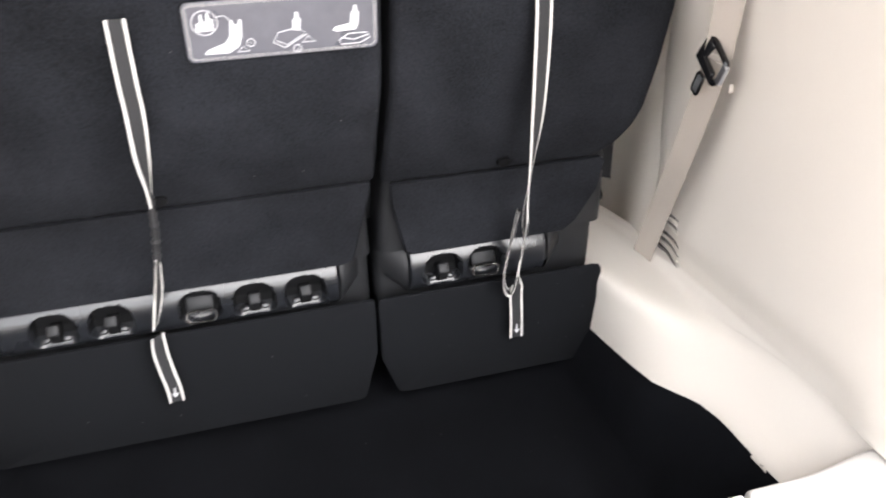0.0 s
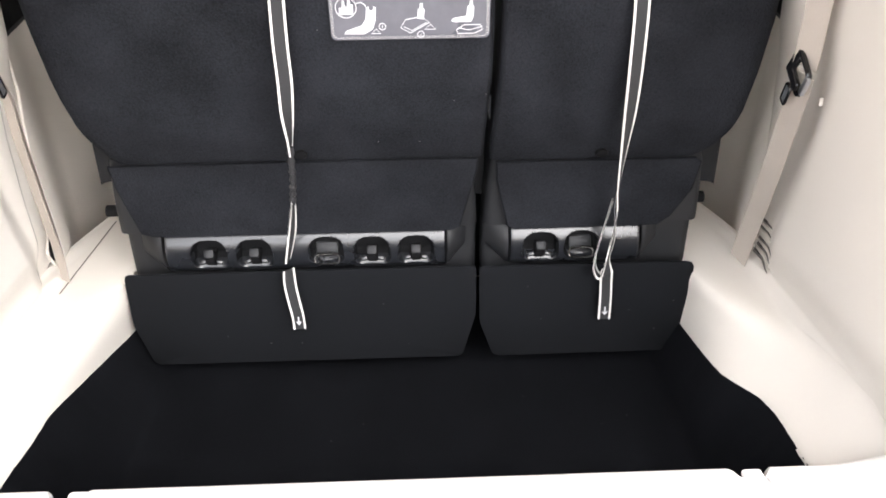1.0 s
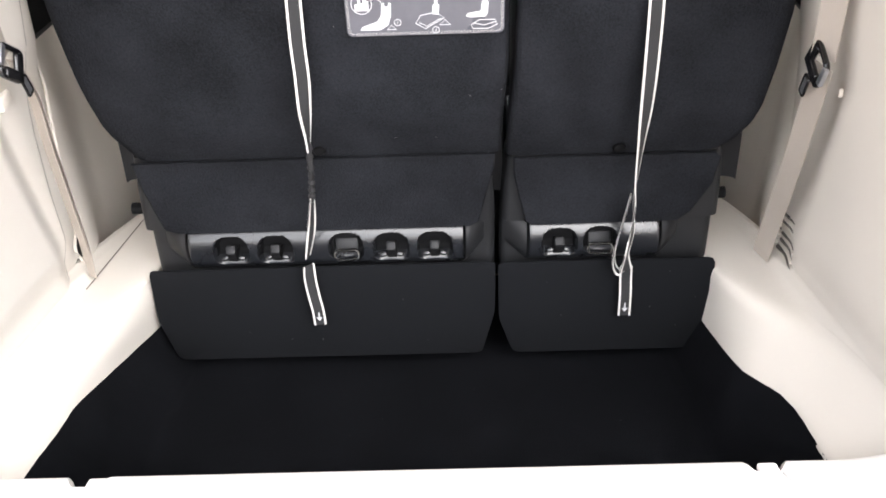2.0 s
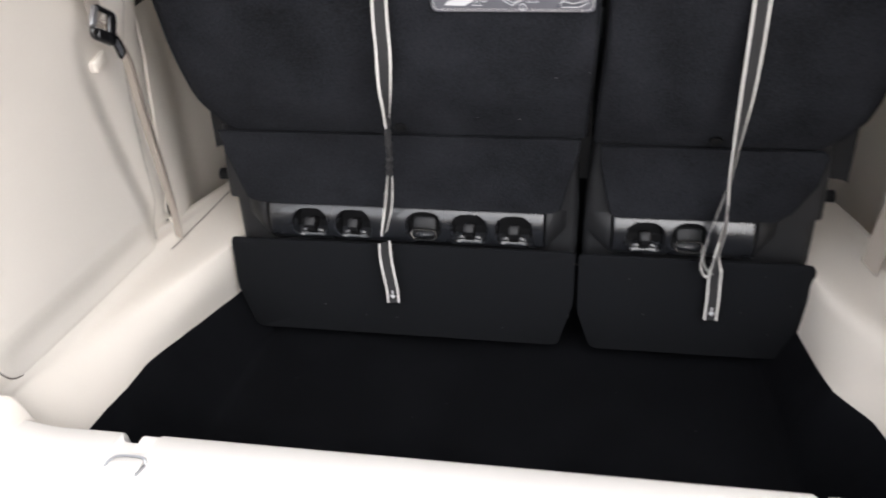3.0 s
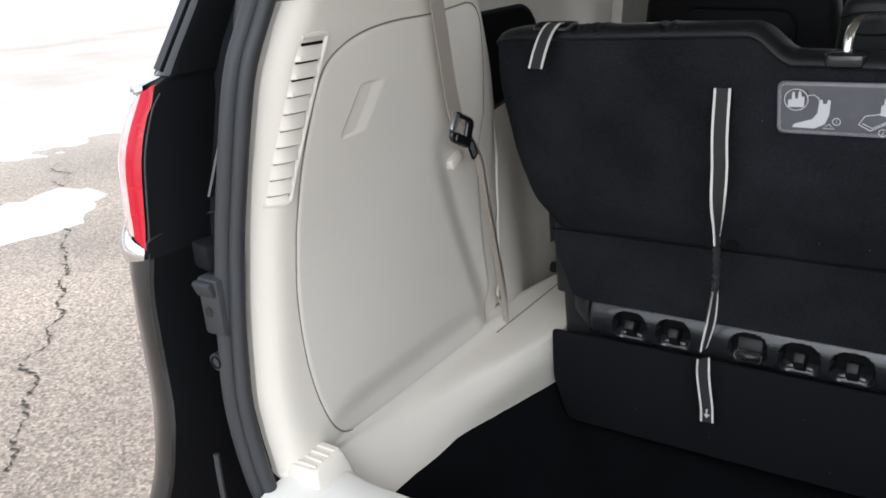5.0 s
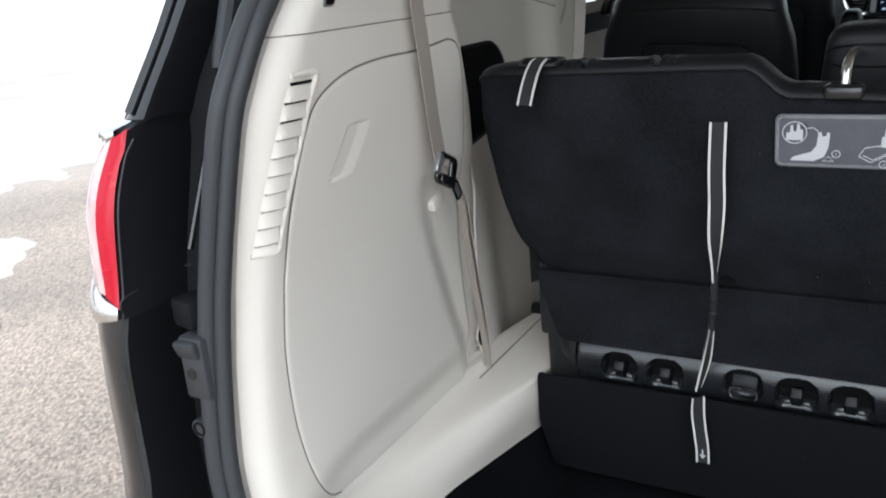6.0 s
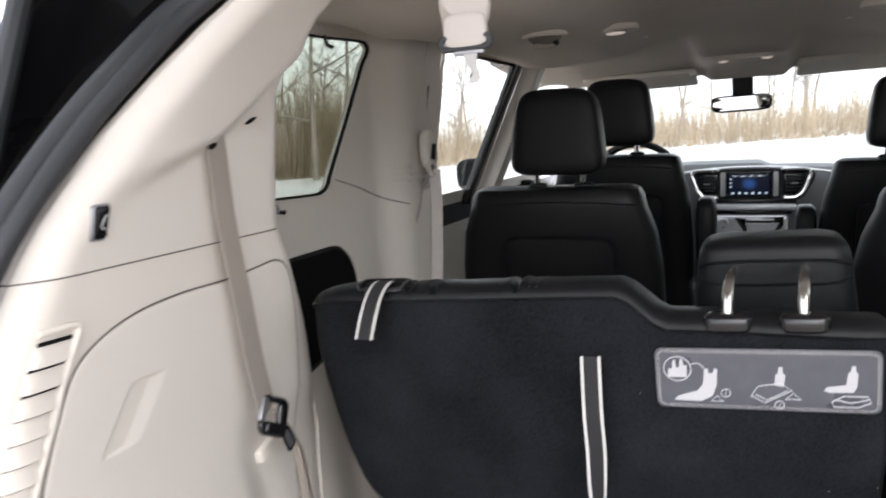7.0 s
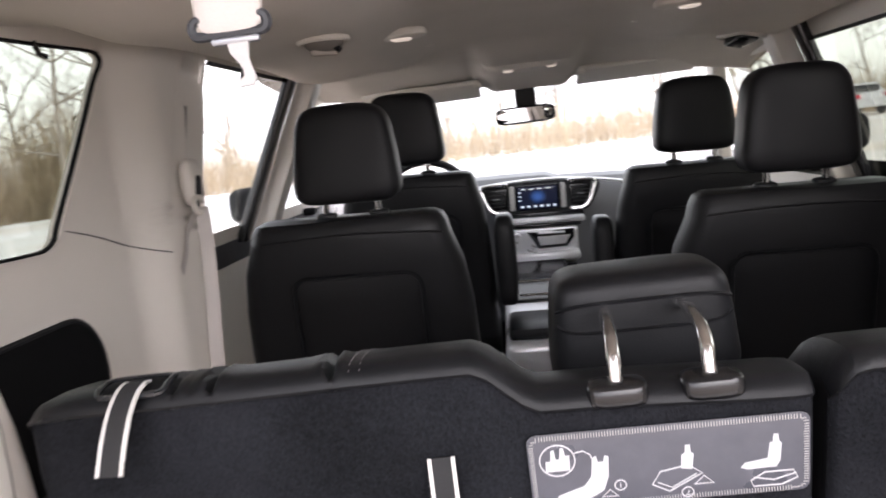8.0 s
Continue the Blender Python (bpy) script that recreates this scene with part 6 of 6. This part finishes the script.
part("rim", tube([(-0.46 + 0.185 * math.cos(a), 2.47 - 0.06 * math.sin(a), 1.25 + 0.178 * math.sin(a)) for a in np.linspace(0, 2 * math.pi, 40, endpoint=False)], 0.016, 8, True), LEATHER, wheel)
part("hub", cushion((-0.46, 2.50, 1.24), (0.18, 0.08, 0.13), 0.6, 10), PLASTIC, wheel)
for a in (0, 180, 270):
    part("spoke", tube([(-0.46, 2.50, 1.24), (-0.46 + 0.18 * math.cos(radians(a)), 2.47 - 0.06 * math.sin(radians(a)), 1.25 + 0.17 * math.sin(radians(a)))], 0.014, 6), PLASTIC, wheel)
part("column", tube([(-0.46, 2.52, 1.22), (-0.46, 2.88, 1.08)], 0.05, 10), PLASTIC, wheel)

console = thing("centre_console", "grey centre console with cup holders between the front seats", "console", (-0.02, 2.3, 0.42))
part("console_body", box((-0.02, 2.25, 0.64), (0.30, 0.95, 0.44), 0.03, (6, 0, 0), 3), SILVER, console)
part("console_tray", box((-0.02, 2.42, 0.905), (0.24, 0.42, 0.02), 0.008, (12, 0, 0)), BLACK_GLOSS, console)
part("tray_rim", tube([(-0.02 + u, 2.32 + v, 0.895 + 0.21 * v) for u, v in rounded(-0.10, 0.10, -0.07, 0.07, 0.02)], 0.006, 6, True), CHROME, console, "bright cup holder rim")
part("console_lid", box((-0.02, 1.95, 0.83), (0.27, 0.30, 0.05), 0.02), LEATHER, console)
armb = thing("belt_stalk", "pale grey belt stalk beside the seat cushion", "belt stalk", (-0.20, 1.3, 0.6))
part("stalk_boot", cushion((-0.19, 1.33, 0.75), (0.06, 0.20, 0.10), 0.5, 10), SILVER, armb, "pale grey boot")
part("stalk", tube(curve([(-0.215, 1.28, 0.72), (-0.205, 1.28, 0.82), (-0.195, 1.26, 0.92)], 4), [0.02] * 9, 10), GREY_TRIM, armb)

# the cabin's seats and doors sit a touch out of level with the cargo bay
LEVEL = Matrix.Translation((0, 0, 1.35)) @ Matrix.Rotation(radians(2.2), 4, "Y") @ Matrix.Translation((0, 0, -1.35))
DOOR_LEVEL = Matrix.Translation((0, 0, 1.338)) @ Matrix.Rotation(radians(3.1), 4, "Y") @ Matrix.Translation((0, 0, -1.35))
for ob in [o for o in scene.objects if o.parent is None]:
    kind_of = ob.name.split(".")[0]
    if kind_of in ("second_row_seat", "front_seat", "dashboard", "steering_wheel", "centre_console"):
        ob.matrix_basis = LEVEL @ ob.matrix_basis
    elif kind_of in ("door_1", "door_2", "window_3", "window_4"):
        ob.matrix_basis = DOOR_LEVEL @ ob.matrix_basis

# ---- on the headliner ----
CX, CY = -0.309, -0.290
cbelt = thing("ceiling_belt", "beige centre belt with its tongue parked at the headliner", "seat belt", (CX, CY, 1.6))
line = curve([(CX - 0.006, CY + 0.025, 1.80), (CX - 0.004, CY + 0.015, 1.73), (CX - 0.002, CY + 0.005, 1.66), (CX, CY + 0.002, 1.630)], 5)
part("webbing", ribbon(line, [(1, 0.12, 0.0)] * len(line), 0.027, 0.0016), BELT, cbelt, "pale beige webbing")
part("belt_gather", cushion((CX - 0.002, CY + 0.014, 1.712), (0.066, 0.022, 0.13), 0.5, 10), PALE_BELT, cbelt, "gathered pale webbing")
part("belt_fold", cushion((CX + 0.001, CY + 0.001, 1.648), (0.056, 0.014, 0.044), 0.55, 8), PALE_BELT, cbelt, "folded pale webbing")
tg = part("tongue", tube([(CX + u, CY, 1.634 + v) for u, v in rounded(-0.031, 0.031, -0.0065, 0.0065, 0.006)], 0.0045, 8, True), RUBBER, cbelt, "grey tongue frame")
part("tongue_bar", box((CX + 0.004, CY - 0.001, 1.6215), (0.040, 0.008, 0.006), 0.0025), STEEL, tg)
hook_blade = [(-0.004, 1.622), (0.015, 1.622), (0.013, 1.606), (0.017, 1.590), (0.014, 1.584), (0.002, 1.584), (0.002, 1.590), (0.007, 1.592), (0.005, 1.602), (-0.002, 1.612)]
part("tongue_blade", plate(hook_blade, lambda u, v, h: (CX + u, CY - 0.001 - h, v), 0.003, 0.0008), GREY_TRIM, tg, "pale hooked tongue blade")
ch2 = thing("belt_cover", "beige belt outlet cover on the headliner", "cover", (-0.31, -0.3, 1.8))
part("cover", cushion((-0.36, -0.27, 1.797), (0.34, 0.12, 0.05), 0.6, 12), BEIGE, ch2)

for x, y, kind in ((-0.460, 0.80, "vent"), (-0.345, 1.14, "lamp"), (0.355, 1.12, "lamp"), (0.460, 0.80, "vent"), (0.615, 1.62, "grille")):
    z = ceil_z(x, y)
    if kind == "vent":
        v = thing("roof_vent", "beige swivel air outlet in the headliner", "vent", (x, y, z), "roof vents")
        part("outlet_ring", tube([(x + 0.05 * math.cos(a), y + 0.05 * math.sin(a), z - 0.004) for a in np.linspace(0, 2 * math.pi, 24, endpoint=False)], 0.007, 8, True), LINER, v)
        part("outlet_ball", cushion((x, y, z - 0.008), (0.084, 0.084, 0.042), 1.0, 12), JOINT, v, "darker swivel ball")
        part("outlet_slot", tube([(x + 0.030 * math.cos(a), y + 0.030 * math.sin(a), z - 0.024) for a in np.linspace(-0.6, 2.2, 12)], [0.002] + [0.007] * 10 + [0.002], 6), PLASTIC, v, "dark curved outlet slot")
        part("swivel_blade", box((x, y - 0.008, z - 0.030), (0.056, 0.012, 0.012), 0.003, (0, 0, 35)), BELT, v)
    elif kind == "lamp":
        v = thing("reading_lamp", "beige oval reading lamp on the headliner", "lamp", (x, y, z), "reading lamps")
        part("lamp_body", cushion((x, y, z - 0.002), (0.15, 0.085, 0.026), 0.55, 10), BEIGE, v)
        part("lamp_lens", cushion((x + 0.01, y, z - 0.012), (0.055, 0.05, 0.016), 0.7, 8), lens_mat, v, "pale lens")
    else:
        v = thing("roof_grille", "square black grille in the headliner", "grille", (x, y, z))
        part("grille_face", box((x, y, z - 0.014), (0.060, 0.090, 0.024), 0.006, (-10, 12, 20)), BLACK_GLOSS, v)
        part("grille_bezel", tube([(x + 0.94 * a - 0.34 * b, y + 0.34 * a + 0.94 * b, z - 0.006 - 0.2 * a) for a, b in rounded(-0.042, 0.042, -0.058, 0.058, 0.012)], 0.008, 6, True), LINER, v, "cloth-covered bezel")
for x, y in ((-0.30, 1.55), (0.30, 1.55), (-0.30, 0.55), (0.30, 0.55)):
    pl = thing("trim_plug", "small round beige plug in the headliner", "plug", (x, y, ceil_z(x, y)), "headliner plugs")
    part("plug", tube([(x, y, ceil_z(x, y)), (x, y, ceil_z(x, y) - 0.004)], 0.012, 12), BEIGE, pl)
for s in (-1, 1):
    vis = thing("sun_visor", "beige sun visor folded against the headliner", "sun visor", (s * 0.42, 2.32, 1.72), "sun visors")
    part("visor_board", box((s * 0.42, 2.37, 1.705), (0.46, 0.17, 0.022), 0.010, (-16, 0, 0), 3), BEIGE, vis)
    part("visor_clip", box((s * 0.20, 2.30, 1.715), (0.03, 0.03, 0.02), 0.005), BEIGE, vis)
structure("trim_header", box((0, 2.44, 1.735), (1.5, 0.06, 0.05), 0.015), LINER, "beige header above the windscreen", "trim")
oc = thing("overhead_console", "beige overhead console with two small lamps", "console", (0, 2.1, 1.74))
part("console_shell", loft([[(p[0], p[1] + 2.12, z) for p in ring_xy(-w, w, -0.16, 0.16, z, 0.05)] for z, w in ((1.770, 0.17), (1.745, 0.15), (1.735, 0.13), (1.731, 0.11))]), LINER, oc)
for x in (-0.075, 0.075):
    part("map_light", cushion((x, 2.00, 1.731), (0.036, 0.05, 0.012), 0.7, 8), lens_mat, oc, "pale lens")
mirror = thing("rear_view_mirror", "black rear-view mirror on the windscreen", "mirror", (-0.02, 2.47, 1.55))
part("mirror_housing", cushion((-0.022, 2.475, 1.583), (0.245, 0.04, 0.072), 0.45, 12, lambda x, y, z: (x, y + 0.55 * x - 0.04 * z, z)), BLACK_GLOSS, mirror)
mg = bpy.data.materials.new("mirror_glass")
mg.use_nodes = True
mgb = mg.node_tree.nodes["Principled BSDF"]
mgb.inputs["Metallic"].default_value, mgb.inputs["Roughness"].default_value, mgb.inputs["Base Color"].default_value = 1, 0.02, (0.8, 0.8, 0.8, 1)
part("mirror_face", plate(rounded(-0.135, 0.091, 1.556, 1.610, 0.022), lambda u, v, h: (u, 2.4535 - h + 0.096 * (u + 0.022) - 0.02 * (v - 1.583), v), 0.0015, 0.002), mg, mirror, "mirror glass")
part("mirror_stem", box((-0.015, 2.485, 1.655), (0.085, 0.045, 0.11), 0.012), PLASTIC, mirror)


# ---- trees and brush beyond the car park ----
def branch(bm, p, d, length, r, level, rng):
    pts, rads = [p], [r]
    steps = 5 if level == 0 else 3
    for k in range(steps):
        d = (d + Vector((rng.uniform(-1, 1), rng.uniform(-1, 1), rng.uniform(-0.4, 0.8))) * (0.10 + 0.08 * level)).normalized()
        p = p + d * length / steps
        pts.append(p)
        rads.append(r * (1 - 0.75 * (k + 1) / steps))
    add_tube(bm, pts, rads, 6 if level < 2 else 3)
    if level < 3:
        n = (9, 6, 4)[level]
        for k in range(n):
            t = rng.uniform(0.25, 1.0) * steps
            i = min(int(t), steps - 1)
            q = pts[i].lerp(pts[i + 1], t - i)
            a = rng.uniform(0, 2 * math.pi)
            out = Vector((math.cos(a), math.sin(a), rng.uniform(0.2, 1.1))).normalized()
            branch(bm, q, out, length * rng.uniform(0.32, 0.55), max(rads[i] * 0.55, 0.008), level + 1, rng)


TREES = []
for k in range(6):
    rng = random.Random(40 + k)
    tr = thing("bare_tree", "leafless grey-brown tree standing in the brush", "tree", (0, 0, 0), "bare trees")
    bm = bmesh.new()
    branch(bm, Vector((0, 0, -0.3)), Vector((rng.uniform(-0.2, 0.2), 0, 1)).normalized(), rng.uniform(8, 12), rng.uniform(0.14, 0.24), 0, rng)
    part("trunk", bm, BARK, tr)
    TREES.append(tr)
rng = random.Random(7)
count = 0
for k in range(310):
    a = radians(rng.uniform(-75, 250) if k < 250 else rng.uniform(110, 200))
    d = rng.uniform(43, 85) if k < 250 else rng.uniform(36, 70)
    x, y = d * math.cos(a) * 1.0, d * math.sin(a) + 4
    if y < -6 and abs(x) < 14:
        continue
    m = Matrix.Translation((x, y, snow_height(x, y))) @ Matrix.Rotation(rng.uniform(0, 6.28), 4, "Z") @ Matrix.Scale(rng.uniform(0.7, 1.2), 4)
    if count < 6:
        TREES[count].matrix_basis = m
    else:
        copy_thing(TREES[count % 6], m)
    count += 1
verts, faces = [], []
for k in range(105000):
    a = radians(rng.uniform(-60, 240) if k < 60000 else rng.uniform(118, 215))
    d = 41 + 26 * rng.random() ** 1.4
    x, y = d * math.cos(a), d * math.sin(a) + 4
    h = rng.uniform(0.8, 4.2) * (0.65 + 0.5 * noise.noise(Vector((x * 0.15, y * 0.15, 0))))
    h *= 1 + 0.7 * smooth(105, 125, math.degrees(a))
    w = rng.uniform(0.010, 0.030)
    dx, dy = rng.uniform(-0.3, 0.3) * h, rng.uniform(-0.3, 0.3) * h
    b = rng.uniform(0, 3.14)
    u, v, g = math.cos(b) * w, math.sin(b) * w, snow_height(x, y) - 0.05
    n = len(verts)
    verts += [(x - u, y - v, g), (x + u, y + v, g), (x + dx + u * 0.3, y + dy + v * 0.3, g + h), (x + dx - u * 0.3, y + dy - v * 0.3, g + h)]
    faces.append((n, n + 1, n + 2, n + 3))
brush_mesh = bpy.data.meshes.new("dry_brush")
brush_mesh.from_pydata(verts, [], faces)
brush_mesh.materials.append(BRUSH)
tagged(new("dry_brush", brush_mesh), "tan dry brush and grass at the edge of the snow", "brush", "", "stuff")

# ---- car parked far off ----
pk = thing("parked_car", "white car parked far off on the snow", "car", (16.0, 40.0, 0.1))
prof = [(-2.2, 0.35), (-2.25, 0.75), (-2.1, 0.95), (-1.5, 1.02), (-1.0, 1.42), (0.6, 1.45), (1.3, 1.0), (2.1, 0.85), (2.2, 0.4)]
gz = snow_height(16, 40)
part("car_shell", grid([[(16.0 + 0.85 * u * (1 - 0.12 * (z > 1.1)), 40 + y, gz + z) for y, z in prof] for u in (-1, -0.92, 0.92, 1)]), INK, pk)
for u in (-1, 1):
    part("tail_lamp", box((16.0 + 0.68 * u, 37.75, gz + 0.85), (0.3, 0.06, 0.18), 0.02), RED_LENS, pk, "red tail lamp")
    for y in (-1.35, 1.35):
        part("wheel", tube([(16.0 + 0.62 * u, 40 + y, gz + 0.33), (16.0 + 0.84 * u, 40 + y, gz + 0.33)], 0.33, 18), RUBBER, pk)
part("rear_window", box((16.0, 38.55, gz + 1.2), (1.3, 0.04, 0.36), 0.02, (-38, 0, 0)), TINT_GLASS, pk)

# ---- lint on the black carpet ----
rng = random.Random(23)
verts, faces = [], []
for k in range(30):
    if k < 18:
        x, z = rng.uniform(-0.6, 0.62), rng.choice((rng.uniform(0.42, 0.6), rng.uniform(0.9, 1.25)))
        p = Vector(on_back(x, z, 0.004))
        a, b = Vector((1, 0, 0)), Vector((0, 0, 1))
    else:
        p = Vector((rng.uniform(-0.5, 0.5), rng.uniform(-0.6, -0.1), FLOOR_Z + 0.004))
        a, b = Vector((1, 0, 0)), Vector((0, 1, 0))
    q = rng.uniform(0, 3.14)
    a, b = (a * math.cos(q) + b * math.sin(q)) * rng.uniform(0.0006, 0.0015), (b * math.cos(q) - a * math.sin(q)) * 0.0005
    n = len(verts)
    verts += [p - a - b, p + a - b, p + a + b, p - a + b]
    faces.append((n, n + 1, n + 2, n + 3))
lint_mesh = bpy.data.meshes.new("lint")
lint_mesh.from_pydata(verts, [], faces)
lint_mesh.materials.append(THREAD)
tagged(new("lint", lint_mesh), "tiny pale flecks of lint on the black carpet", "lint", "", "stuff")
